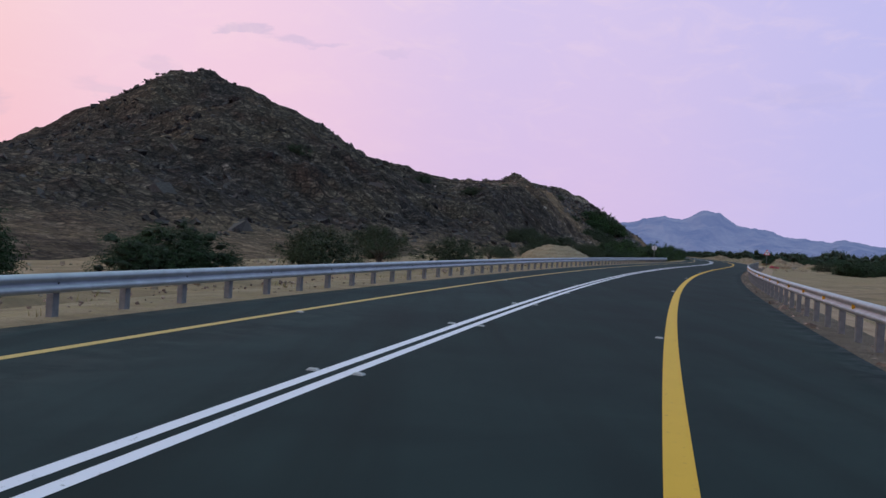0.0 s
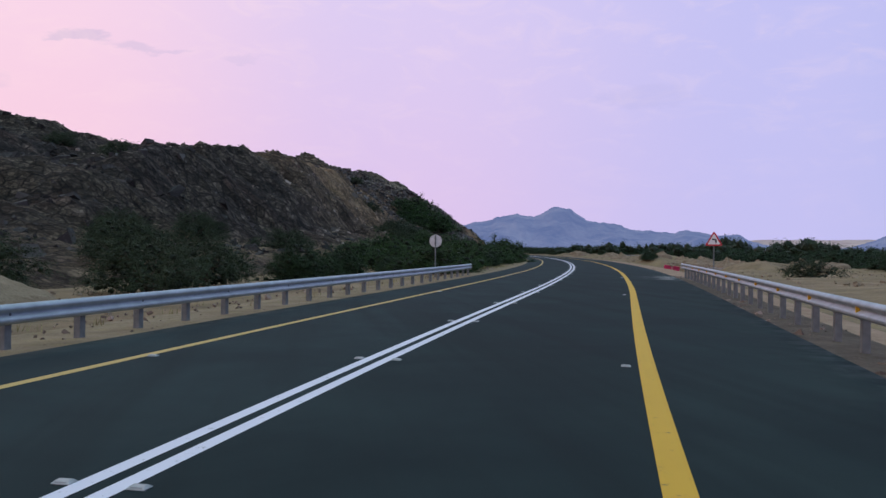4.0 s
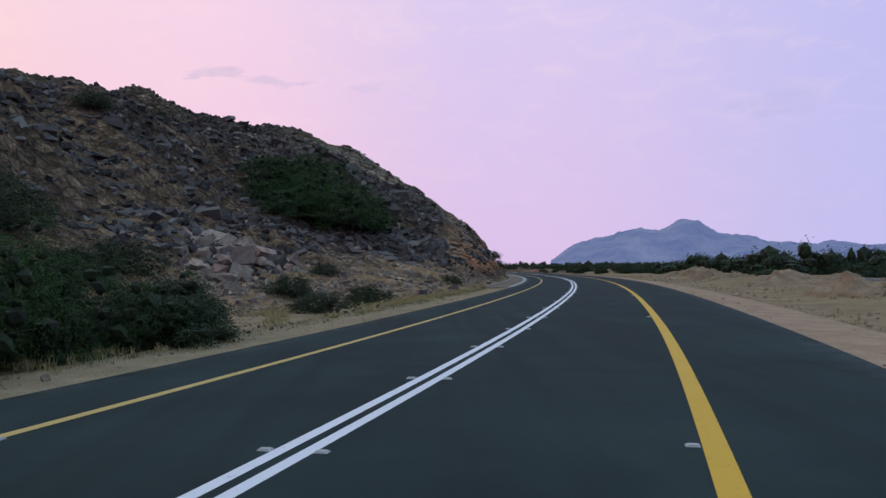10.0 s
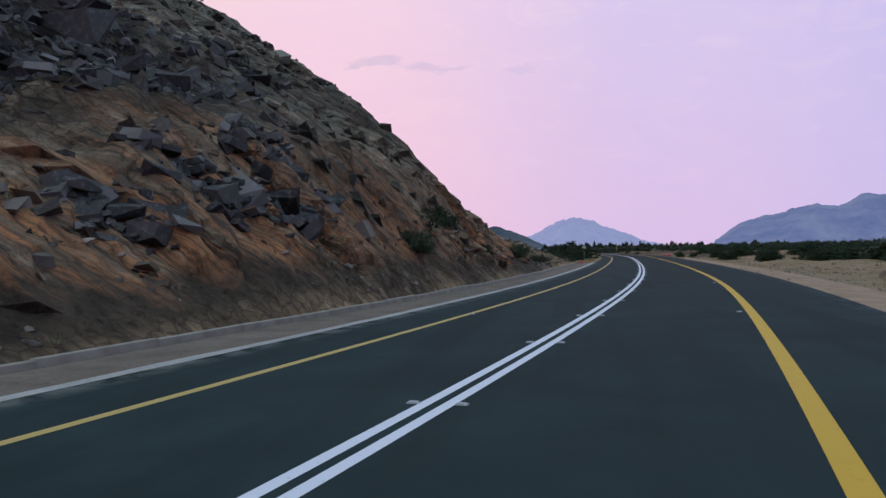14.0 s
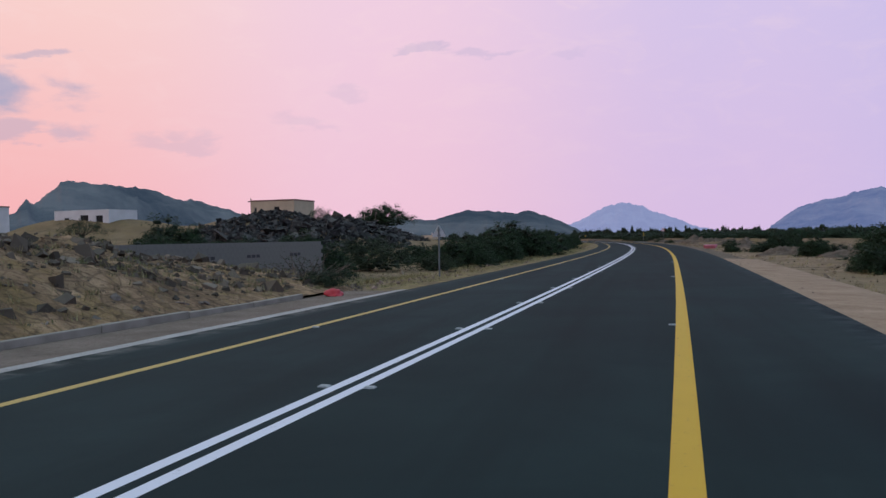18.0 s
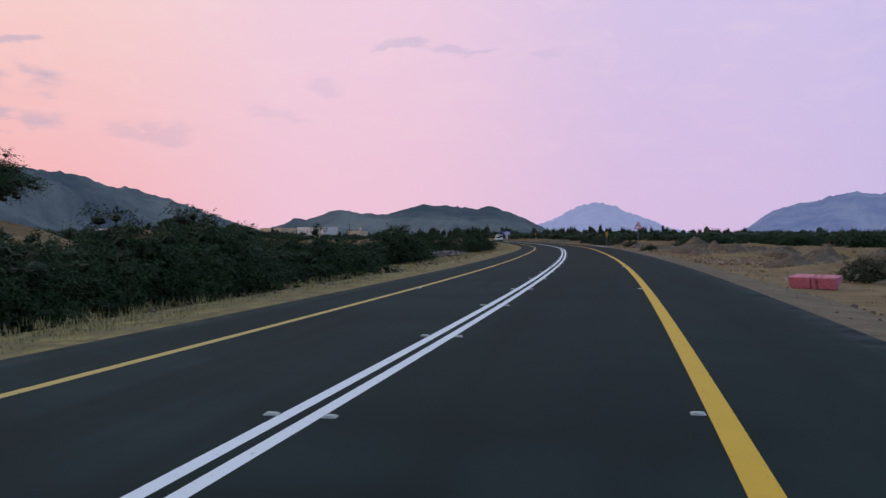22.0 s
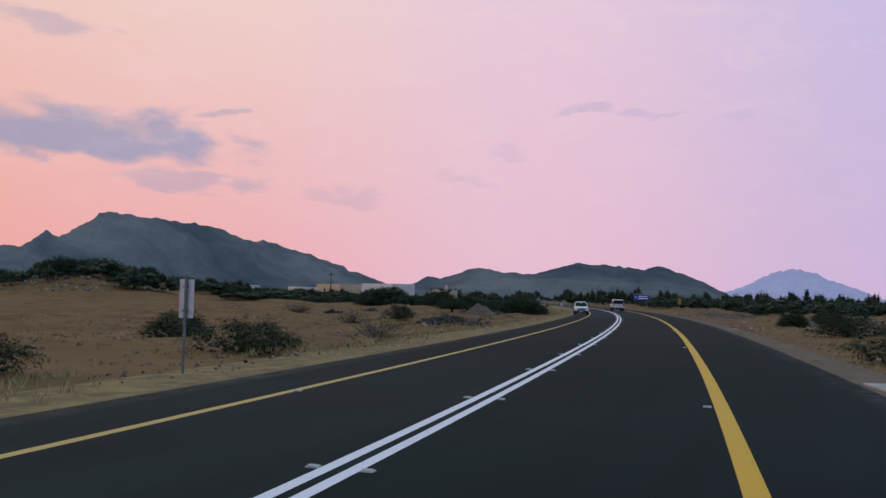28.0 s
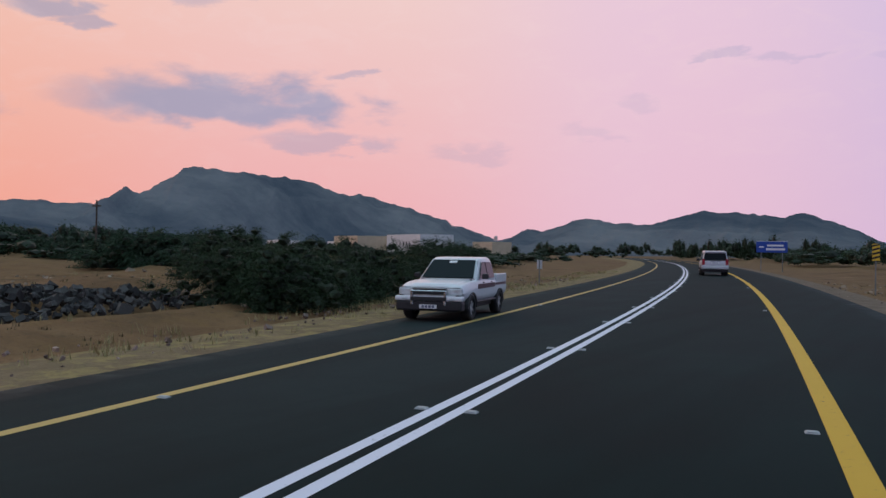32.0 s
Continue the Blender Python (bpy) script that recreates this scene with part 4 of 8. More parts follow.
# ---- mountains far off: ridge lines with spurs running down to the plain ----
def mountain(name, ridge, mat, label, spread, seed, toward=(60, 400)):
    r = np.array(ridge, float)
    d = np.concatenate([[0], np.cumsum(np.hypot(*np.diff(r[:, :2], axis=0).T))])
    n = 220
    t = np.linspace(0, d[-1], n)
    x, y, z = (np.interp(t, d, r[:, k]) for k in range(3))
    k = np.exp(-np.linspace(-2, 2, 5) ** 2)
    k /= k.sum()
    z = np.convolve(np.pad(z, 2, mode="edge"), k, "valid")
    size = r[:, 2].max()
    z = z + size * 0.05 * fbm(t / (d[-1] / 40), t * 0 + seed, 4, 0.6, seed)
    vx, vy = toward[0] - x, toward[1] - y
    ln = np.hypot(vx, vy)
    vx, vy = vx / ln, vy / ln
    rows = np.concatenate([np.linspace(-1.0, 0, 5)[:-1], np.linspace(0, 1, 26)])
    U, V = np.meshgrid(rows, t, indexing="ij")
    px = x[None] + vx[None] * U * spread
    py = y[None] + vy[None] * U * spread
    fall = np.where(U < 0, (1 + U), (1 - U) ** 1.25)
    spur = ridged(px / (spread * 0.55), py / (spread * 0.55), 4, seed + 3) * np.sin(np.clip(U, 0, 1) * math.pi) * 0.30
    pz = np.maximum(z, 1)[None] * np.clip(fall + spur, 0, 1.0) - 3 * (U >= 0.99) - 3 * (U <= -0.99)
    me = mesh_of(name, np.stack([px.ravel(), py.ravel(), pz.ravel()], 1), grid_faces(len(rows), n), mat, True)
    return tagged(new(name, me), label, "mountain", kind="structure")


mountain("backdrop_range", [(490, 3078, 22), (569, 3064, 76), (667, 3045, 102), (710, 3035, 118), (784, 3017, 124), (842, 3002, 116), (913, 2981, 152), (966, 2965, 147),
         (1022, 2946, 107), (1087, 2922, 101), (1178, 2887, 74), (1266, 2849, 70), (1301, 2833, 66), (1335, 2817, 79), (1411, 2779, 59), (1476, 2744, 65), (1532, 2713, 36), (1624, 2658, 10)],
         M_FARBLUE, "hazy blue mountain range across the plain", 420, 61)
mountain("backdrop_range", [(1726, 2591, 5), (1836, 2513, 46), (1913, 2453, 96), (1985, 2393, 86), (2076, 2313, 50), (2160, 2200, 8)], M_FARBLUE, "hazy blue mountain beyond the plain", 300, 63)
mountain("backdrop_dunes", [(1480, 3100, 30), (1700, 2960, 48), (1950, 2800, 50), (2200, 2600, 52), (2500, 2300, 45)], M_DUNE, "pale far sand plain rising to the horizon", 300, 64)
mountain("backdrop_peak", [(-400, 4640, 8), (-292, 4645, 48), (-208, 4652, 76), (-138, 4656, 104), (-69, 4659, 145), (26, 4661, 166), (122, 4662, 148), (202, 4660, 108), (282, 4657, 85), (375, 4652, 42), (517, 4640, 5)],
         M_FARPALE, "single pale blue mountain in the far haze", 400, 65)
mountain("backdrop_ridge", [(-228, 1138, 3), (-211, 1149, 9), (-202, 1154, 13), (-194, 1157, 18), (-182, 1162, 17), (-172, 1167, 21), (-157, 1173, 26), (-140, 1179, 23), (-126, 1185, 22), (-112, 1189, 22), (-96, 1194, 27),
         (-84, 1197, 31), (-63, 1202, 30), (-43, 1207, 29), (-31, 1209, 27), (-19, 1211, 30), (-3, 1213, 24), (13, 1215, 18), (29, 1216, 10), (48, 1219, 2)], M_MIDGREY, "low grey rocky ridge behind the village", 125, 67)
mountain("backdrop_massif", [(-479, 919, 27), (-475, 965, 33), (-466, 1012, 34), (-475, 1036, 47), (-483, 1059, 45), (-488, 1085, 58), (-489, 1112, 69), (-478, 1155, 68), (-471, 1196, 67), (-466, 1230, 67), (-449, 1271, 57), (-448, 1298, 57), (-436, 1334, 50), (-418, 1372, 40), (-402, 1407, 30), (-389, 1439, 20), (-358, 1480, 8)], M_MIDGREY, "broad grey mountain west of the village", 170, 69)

# ---- guardrails ----
W_BEAM = [(0.0, 0.155), (0.02, 0.15), (0.075, 0.115), (0.08, 0.085), (0.075, 0.055), (0.01, 0.02), (0.005, 0.0), (0.01, -0.02), (0.075, -0.055), (0.08, -0.085), (0.075, -0.115), (0.02, -0.15), (0.0, -0.155)]


def rail_panel(s0, s1, off, side, zc, origin):
    """One W-beam panel along the road; side +1: its face looks to the right."""
    s = np.arange(s0, s1 + 0.01, (s1 - s0) / 4)
    verts, n = [], len(W_BEAM)
    for back in (0.0, -0.004):
        for q in s:
            for d, z in W_BEAM:
                x, y = on_road(q, off + side * (d + back))
                verts.append((x - origin[0], y - origin[1], zc + z))
    rows = len(s)
    faces = []
    for i in range(rows - 1):
        for j in range(n - 1):
            a = i * n + j
            faces.append((a, a + 1, a + n + 1, a + n))
            b = a + rows * n
            faces.append((b, b + n, b + n + 1, b + 1))
    for i in range(rows - 1):
        for j in (0, n - 1):
            a, b = i * n + j, (i + rows) * n + j
            faces.append((a, a + n, b + n, b))
    me = mesh_of("rail_panel", verts, faces, M_GALV, True)
    return me


def guardrail(name, s0, s1, off, side, zc, label, reflectors):
    ox, oy = on_road(s0, off)
    rail = thing(name, pose(float(ox), float(oy), 0), label, "guardrail")
    k = s0
    while k < s1 - 0.1:
        e = min(k + 3.6, s1)
        part("rail_panel", rail_panel(k, e, off, side, zc, (ox, oy)), None, rail)
        k += 3.6
    bm = bmesh.new()
    box(bm, -0.145, -0.075, -0.6, -0.02, 0.075, zc + 0.10, 0.008)
    post_me = bm_mesh("post", bm, M_POST)
    bm = boxed(-0.02, -0.06, zc - 0.16, 0.0, 0.06, zc + 0.16, bevel=0.004)
    block_me = bm_mesh("spacer", bm, M_POST)
    bm = bmesh.new()
    box(bm, 0.005, -0.03, -0.05, 0.065, 0.03, 0.05, 0.006)
    refl_me = bm_mesh("reflector", bm, M_REFLECT)
    bm = bmesh.new()
    bmesh.ops.create_uvsphere(bm, u_segments=8, v_segments=5, radius=0.022)
    bolt_me = bm_mesh("bolt", bm, M_POST, True)
    i, k = 0, s0 + 0.4
    turned = 0 if side > 0 else 180
    while k < s1:
        x, y = on_road(k, off)
        for me in (post_me, block_me) + ((bolt_me,) if i % 2 == 0 else ()) + ((refl_me,) if reflectors and i % 2 == 0 else ()):
            o = part(me.name.split(".")[0], me, None, rail)
            dz = zc if me in (refl_me, bolt_me) else 0
            lift = 0.012 if me is bolt_me else (0.005 if me is refl_me else 0)
            o.matrix_basis = pose(float(x - ox), float(y - oy), dz, 0, 0, heading(k) + turned + random.uniform(-1.5, 1.5) * (me is post_me)) @ pose(lift, 0, 0)
        i, k = i + 1, k + 1.8
    # flared end piece
    bm = bmesh.new()
    rings = []
    for q, w, drop in ((0.0, 0.155, 0), (0.12, 0.17, 0), (0.24, 0.19, 0.01), (0.30, 0.16, 0.03)):
        x, y = on_road(s1 + q, off - side * drop * 2)
        x2, y2 = on_road(s1 + q, off - side * (drop * 2 - 0.09))
        rings.append([bm.verts.new((x - ox, y - oy, zc + w)), bm.verts.new((x2 - ox, y2 - oy, zc + w * 0.55)), bm.verts.new((x2 - ox, y2 - oy, zc - w * 0.55)), bm.verts.new((x - ox, y - oy, zc - w))])
    for r, q in zip(rings, rings[1:]):
        for j in range(4):
            bm.faces.new((r[j], r[(j + 1) % 4], q[(j + 1) % 4], q[j]))
    bm.faces.new(rings[-1])
    part("end_piece", bm, M_SIGNWHITE, rail, "bent pale steel end piece")
    return rail


guardrail("guardrail", -40, 137.2, -5.62, 1, 0.49, "galvanised steel W-beam guardrail on short rusty posts", False)
guardrail("guardrail", -40, 140.0, 7.15, -1, 0.67, "galvanised steel W-beam guardrail with amber reflectors", True)

# ---- road studs, parts of the road: pairs beside the centre line, single ones at the edge lines ----
bm = bmesh.new()
low = [(-0.065, -0.05), (0.065, -0.05), (0.065, 0.05), (-0.065, 0.05)]
foot = [bm.verts.new((x, y, 0.0)) for x, y in low]
rim = [bm.verts.new((x, y, 0.007)) for x, y in low]
top = [bm.verts.new((x * 0.72, y * 0.45, 0.024)) for x, y in low]
for a, b in ((foot, rim), (rim, top)):
    for i in range(4):
        bm.faces.new((a[i], a[(i + 1) % 4], b[(i + 1) % 4], b[i]))
bm.faces.new(top)
bm.faces.new(foot[::-1])
stud_me = bm_mesh("road_stud", bm, M_STUD)
bm = boxed(-0.042, -0.044, 0.009, 0.042, -0.036, 0.017)
stud_lens_me = bm_mesh("stud_lens", bm, M_STUDLENS)
# which stud stands how far along the road: the spacing was measured out unevenly
PAIRS = ([-7, 0, 7, 14, 19, 20, 22, 23, 30, 34, 35, 37, 38, 50, 120], [-9.5, 34.2, 78, 123.5, 154, 160, 172.8, 177.5, 211.9, 231.6, 237.5, 250.5, 256.3, 328.1, 747.4])
SINGLES = ([-1, 0, 3, 6, 11, 13, 17, 40], [3.4, 22.3, 78.8, 135.8, 232.0, 269.9, 341.1, 753.5])
studs = [(float(np.interp(k, *PAIRS)), off + float(np.interp(np.interp(k, *PAIRS), DRIFT_S, DRIFT_MID))) for k in range(-7, 121) for off in (-0.27, 0.27)]
for k in range(-1, 41):
    s = float(np.interp(k, *SINGLES))
    studs += [(s, 3.45), (s - 0.9, -3.06)]
for s, off in studs:
    x, y = on_road(s, off)
    o = part("road_stud", stud_me, None, road)
    o.matrix_basis = pose(float(x), float(y), 0.001, 0, 0, heading(s) + random.uniform(-4, 4))
    part("stud_lens", stud_lens_me, None, o)

# ---- kerb of the cutting: concrete lengths ----
kerb = thing("kerb", pose(0, 0, 0), "", "", kind="structure")
kerb["label"] = "low concrete kerb along the foot of the cutting"
kerb["category"] = "kerb"
for k in np.arange(273, 384, 3.0):
    bm = boxed(-0.075, -1.485, -0.3, 0.075, 1.485, 0.12, bevel=0.02)
    o = part("kerb_stone", bm, M_KERB, kerb)
    x, y = on_road(k + 1.5, -7.05)
    o.matrix_basis = pose(float(x), float(y), random.uniform(-0.02, 0.02), random.uniform(-0.4, 0.4), random.uniform(-1.5, 1.5), heading(k + 1.5))


# ---- signs ----
def disc(bm, r, y0, y1, n=32):
    tube(bm, [(0, y0, 0), (0, y1, 0)], [r, r], n)
    return bm


def tri_plate(size, y0, y1, lift=0.0):
    """A triangle with rounded corners, standing in the x-z plane, apex up."""
    bm = bmesh.new()
    h = size * math.sqrt(3) / 2
    pts = []
    rr = size * 0.06
    for cx, cz, a0 in ((0, h * 2 / 3 - 2 * rr, 30), (-size / 2 + math.sqrt(3) * rr, -h / 3 + rr, 150), (size / 2 - math.sqrt(3) * rr, -h / 3 + rr, 270)):
        for q in range(5):
            a = radians(a0 + q * 30)
            pts.append((cx + rr * math.cos(a), cz + rr * math.sin(a)))
    front = [bm.verts.new((x, y0, z + lift)) for x, z in pts]
    back = [bm.verts.new((x, y1, z + lift)) for x, z in pts]
    bm.faces.new(front)
    bm.faces.new(back[::-1])
    for i in range(len(pts)):
        bm.faces.new((front[i], front[i - 1], back[i - 1], back[i]))
    return bm


def pole(h, r=0.038):
    bm = bmesh.new()
    tube(bm, [(0, 0, -0.5), (0, 0, h)], [r, r], 10)
    return bm


def ribbon(pts, width, y0, y1):
    """A flat bent band in the x-z plane."""
    bm = bmesh.new()
    rows = []
    for i, (x, z) in enumerate(pts):
        ax, az = pts[max(i - 1, 0)]
        bx, bz = pts[min(i + 1, len(pts) - 1)]
        l = math.hypot(bx - ax, bz - az)
        nx, nz = -(bz - az) / l * width / 2, (bx - ax) / l * width / 2
        rows.append([bm.verts.new((x + nx, y0, z + nz)), bm.verts.new((x - nx, y0, z - nz)), bm.verts.new((x - nx, y1, z - nz)), bm.verts.new((x + nx, y1, z + nz))])
    for r, q in zip(rows, rows[1:]):
        for j in range(4):
            bm.faces.new((r[j], r[(j + 1) % 4], q[(j + 1) % 4], q[j]))
    bm.faces.new(rows[0])
    bm.faces.new(rows[-1][::-1])
    return bm


def bend_sign(s, off, top, size, label, facing=0.0, symbol=True):
    """Triangular warning sign; its face looks back along the road (-y)."""
    z0 = ground_at(*on_road(s, off))
    t = thing("warning_sign", by_road(s, off, 0, facing), label, "road sign", "warning signs")
    h = size * math.sqrt(3) / 2
    cz = top - h * 2 / 3
    part("pole", pole(top - 0.12), M_POST, t)
    part("plate", tri_plate(size, -0.050, -0.040, cz), M_SIGNBACK, t)
    part("border", tri_plate(size * 0.99, -0.056, -0.0505, cz), M_SIGNRED, t, "red border")
    part("face", tri_plate(size * 0.72, -0.062, -0.0565, cz), M_SIGNWHITE, t, "white face")
    if symbol:
        k = size
        pts = [(0.11 * k, cz - 0.13 * k), (0.11 * k, cz - 0.02 * k), (0.09 * k, cz + 0.05 * k), (0.03 * k, cz + 0.08 * k), (-0.06 * k, cz + 0.085 * k), (-0.11 * k, cz + 0.08 * k)]
        part("symbol", ribbon(pts, 0.085 * k, -0.068, -0.0625), M_SIGNBLACK, t, "black arrow bending left")
    for z in (cz - 0.12, cz + 0.12):
        part("bracket", boxed(-0.06, -0.04, z - 0.02, 0.06, 0.045, z + 0.02, bevel=0.005), M_POST, t)
    return t


bend_sign(134.1, 8.3, 2.72, 0.95, "red and white triangular bend sign on a pole behind guardrail")
bend_sign(530.6, 7.7, 3.08, 0.90, "red and white triangular bend sign on a tall grey pole")
bend_sign(211.0, -7.1, 2.2, 0.62, "triangular warning sign seen from its grey back, by the bushes", 180)
bend_sign(398.0, -6.7, 2.3, 0.66, "triangular warning sign seen from its grey back, on straw verge", 180)

t = thing("speed_sign", by_road(133.2, -7.0, 0, 180), "round road sign seen from its pale back behind the guardrail", "road sign")
part("pole", pole(2.30), M_POST, t)
bm = disc(bmesh.new(), 0.36, -0.050, -0.040)
bmesh.ops.translate(bm, verts=bm.verts[:], vec=(0, 0, 1.98))
part("plate", bm, M_SIGNBACK, t)
for z in (1.84, 2.12):
    part("bracket", boxed(-0.06, -0.04, z - 0.02, 0.06, 0.045, z + 0.02, bevel=0.005), M_POST, t)

t = thing("road_sign", by_road(575.8, -6.8, 0, 180), "narrow rectangular road sign seen from its weathered back", "road sign")
part("pole", pole(1.95, 0.032), M_POST, t)
part("plate", boxed(-0.17, -0.046, 1.05, 0.17, -0.036, 1.85, bevel=0.004), M_SIGNBACK, t)
for z in (1.2, 1.7):
    part("bracket", boxed(-0.05, -0.036, z - 0.02, 0.05, 0.04, z + 0.02, bevel=0.004), M_POST, t)
t = thing("road_sign", by_road(682.2, -7.1, 0, 180), "small faded road sign on a thin post", "road sign")
part("pole", pole(1.25, 0.03), M_POST, t)
part("plate", boxed(-0.14, -0.042, 0.75, 0.14, -0.034, 1.22, bevel=0.004), M_SIGNBACK, t)


def chevron(s, off, label):
    t = thing("marker_post", by_road(s, off, 0), label, "road marker", "curve markers")
    part("pole", pole(2.2, 0.035), M_POST, t)
    part("plate", boxed(-0.17, -0.05, 1.45, 0.17, -0.038, 2.25, bevel=0.004), M_SIGNYELLOW, t, "yellow plate")
    for k in range(4):
        z = 1.50 + k * 0.2
        bm = bmesh.new()
        vs = [bm.verts.new(p) for p in ((-0.165, -0.053, z), (0.165, -0.053, z + 0.10), (0.165, -0.053, z + 0.2 if k < 3 else z + 0.15), (-0.165, -0.053, z + 0.10))]
        bm.faces.new(vs)
        r = bmesh.ops.extrude_face_region(bm, geom=bm.faces[:])
        bmesh.ops.translate(bm, verts=[v for v in r["geom"] if isinstance(v, bmesh.types.BMVert)], vec=(0, 0.002, 0))
        part("stripe", bm, M_SIGNBLACK, t, "black slanting stripe")


chevron(573.5, 8.6, "yellow and black striped marker post at the bend")
chevron(682.2, 9.2, "yellow and black striped marker post at the far bend")

t = thing("direction_sign", by_road(736, 9.2, 0), "wide blue direction sign with white writing on two posts", "road sign")
for x in (-1.1, 1.1):
    bm = bmesh.new()
    tube(bm, [(x, 0, -0.5), (x, 0, 3.1)], [0.05, 0.05], 10)
    part("post", bm, M_POST, t)
part("board", boxed(-1.6, -0.09, 1.95, 1.6, -0.06, 3.15, bevel=0.01), M_SIGNBLUE, t)
for x0, x1, z0, z1 in ((-0.5, 1.2, 2.62, 2.82), (-0.6, 1.35, 2.2, 2.42), (-1.3, -0.85, 2.48, 2.62)):
    part("writing_bar", boxed(x0, -0.098, z0, x1, -0.0905, z1, bevel=0.003), M_SIGNWHITE, t, "white bar of writing")
part("rim", boxed(-1.63, -0.085, 3.15, 1.63, -0.065, 3.19, bevel=0.004), M_SIGNWHITE, t)

# ---- red plastic barrier, and another one lying broken ----
def barrier(m, label, faded=False):
    t = thing("traffic_barrier", m, label, "barrier", "plastic barriers")
    prof = [(-0.26, 0), (-0.26, 0.16), (-0.12, 0.42), (-0.09, 0.82), (0.09, 0.82), (0.12, 0.42), (0.26, 0.16), (0.26, 0)]
    for k, (y0, y1) in enumerate(((-1.0, -0.27), (-0.24, -0.02), (0.01, 0.9))):
        bm = bmesh.new()
        a = [bm.verts.new((x, y0, z)) for x, z in prof]
        b = [bm.verts.new((x, y1, z)) for x, z in prof]
        bm.faces.new(a)
        bm.faces.new(b[::-1])
        for i in range(len(prof)):
            bm.faces.new((a[i], a[i - 1], b[i - 1], b[i]))
        bmesh.ops.bevel(bm, geom=bm.edges[:], offset=0.03, segments=2, affect="EDGES")
        part("segment", bm, M_PINKPLASTIC if k == 1 or faded else M_REDPLASTIC, t, "bleached pink segment" if k == 1 else "")
    for y in (-0.255, -0.005):
        part("rib", boxed(-0.05, y - 0.02, 0.1, 0.05, y + 0.02, 0.86, bevel=0.01), M_REDPLASTIC, t)
    return t


x, y = on_road(192.4, 12.5)
barrier(pose(float(x), float(y), ground_at(x, y) - 0.02, 0, 0, heading(192.4) + 62) @ pose(0, 0, 0.10, 7, -9, 0), "faded magenta-red plastic barrier leaning in the sandy ditch")
t = barrier(by_road(471.0, 9.2, -0.12, 52) @ pose(0, 0, 0.10, 0, 66, 0) @ Matrix.Diagonal((0.8, 0.85, 0.7, 1)), "pinkish plastic barrier fallen over on a sand heap", True)

# ---- concrete slabs by the right verge, pipe and stakes in the sand ----
for s, off, l, w, turn in ((578.5, 7.6, 3.4, 1.3, 4), (574.7, 7.75, 3.3, 1.35, 5), (571.0, 8.0, 3.3, 1.4, 7)):
    t = thing("concrete_slab", by_road(s, off, -0.06, turn), "thin pale concrete slab lying on the verge", "slab", "concrete slabs")
    part("slab", boxed(-w / 2, -l / 2, -0.08, w / 2, l / 2, 0.07, bevel=0.02), M_CONCRETE, t)
x, y = on_road(178.5, 17.0)
t = thing("concrete_slab", pose(float(x), float(y), ground_at(x, y) + 0.02, 1.5, 2, heading(178.5) + 66), "long pale concrete slab lying flat on bare sand", "slab", "concrete slabs")
part("slab", boxed(-0.35, -2.6, -0.12, 0.35, 2.6, 0.09, bevel=0.025), M_CONCRETE, t)
t = thing("steel_pipe", by_road(262, 19.5, 0.35, 70), "rusty grey steel pipe lying across sand heaps", "pipe")
bm = bmesh.new()
tube(bm, [(0, -2.8, 0), (0, 2.8, 0.25)], [0.16, 0.16], 14)
part("pipe", bm, M_POST, t)
t = thing("cloth_bundle", by_road(385.0, -6.4, 0.0), "crumpled red cloth bundle lying by the kerb", "rubbish")
bm = bmesh.new()
bmesh.ops.create_icosphere(bm, subdivisions=3, radius=0.28)
for v in bm.verts:
    v.co *= 1 + 0.5 * noise.noise(v.co * 5)
    v.co.z = max(v.co.z * 0.7, -0.02)
part("cloth", bm, M_SIGNRED, t, smooth=True)
t = thing("rubbish_sheet", by_road(311.5, -8.6, 0.45, 30), "torn white and green plastic sheet on stones", "rubbish")
bm = bmesh.new()
bmesh.ops.create_grid(bm, x_segments=10, y_segments=10, size=0.6)
for v in bm.verts:
    v.co.z = 0.35 * noise.noise(v.co * 2.2) + 0.5 * v.co.x
r = bmesh.ops.solidify(bm, geom=bm.faces[:], thickness=0.01)
part("sheet", bm, plain("pale_plastic_sheet", (0.55, 0.62, 0.56), 0.5), t)

# ---- masonry ----
WALL_RUN = (383.5, 401.5)
wall = thing("yard_wall", pose(0, 0, 0), "grey unplastered block yard wall with painted marks", "wall")
rows, s = 9, WALL_RUN[0]
bm = boxed(-0.095, -0.1988, -0.0988, 0.095, 0.1988, 0.0988, bevel=0.003)
block_me = bm_mesh("block", bm, M_BLOCK)
while s < WALL_RUN[1]:
    for r in range(rows):
        q = s + (0.2 if r % 2 else 0)
        top = 2.05 - (q - WALL_RUN[0]) / 18 * 0.35
        if 0.2 * r - 0.1 > top:
            continue
        x, y = on_road(q, -14.1)
        o = part("block", block_me, None, wall)
        o.matrix_basis = pose(float(x), float(y), 0.2 * r - 0.05, 0, 0, heading(q) + random.uniform(-0.6, 0.6))
    s += 0.4
for s in (390.2, 394.0, 398.2):
    for k in range(3):
        o = part("painted_mark", boxed(0.097, -0.22 + k * 0.42, -0.06, 0.102, 0.10 + k * 0.42, 0.07, bevel=0.001), M_SIGNBLACK, wall, "black painted bar of writing")
        x, y = on_road(s, -14.1)
        o.matrix_basis = pose(float(x), float(y), 1.05, 0, 0, heading(s))


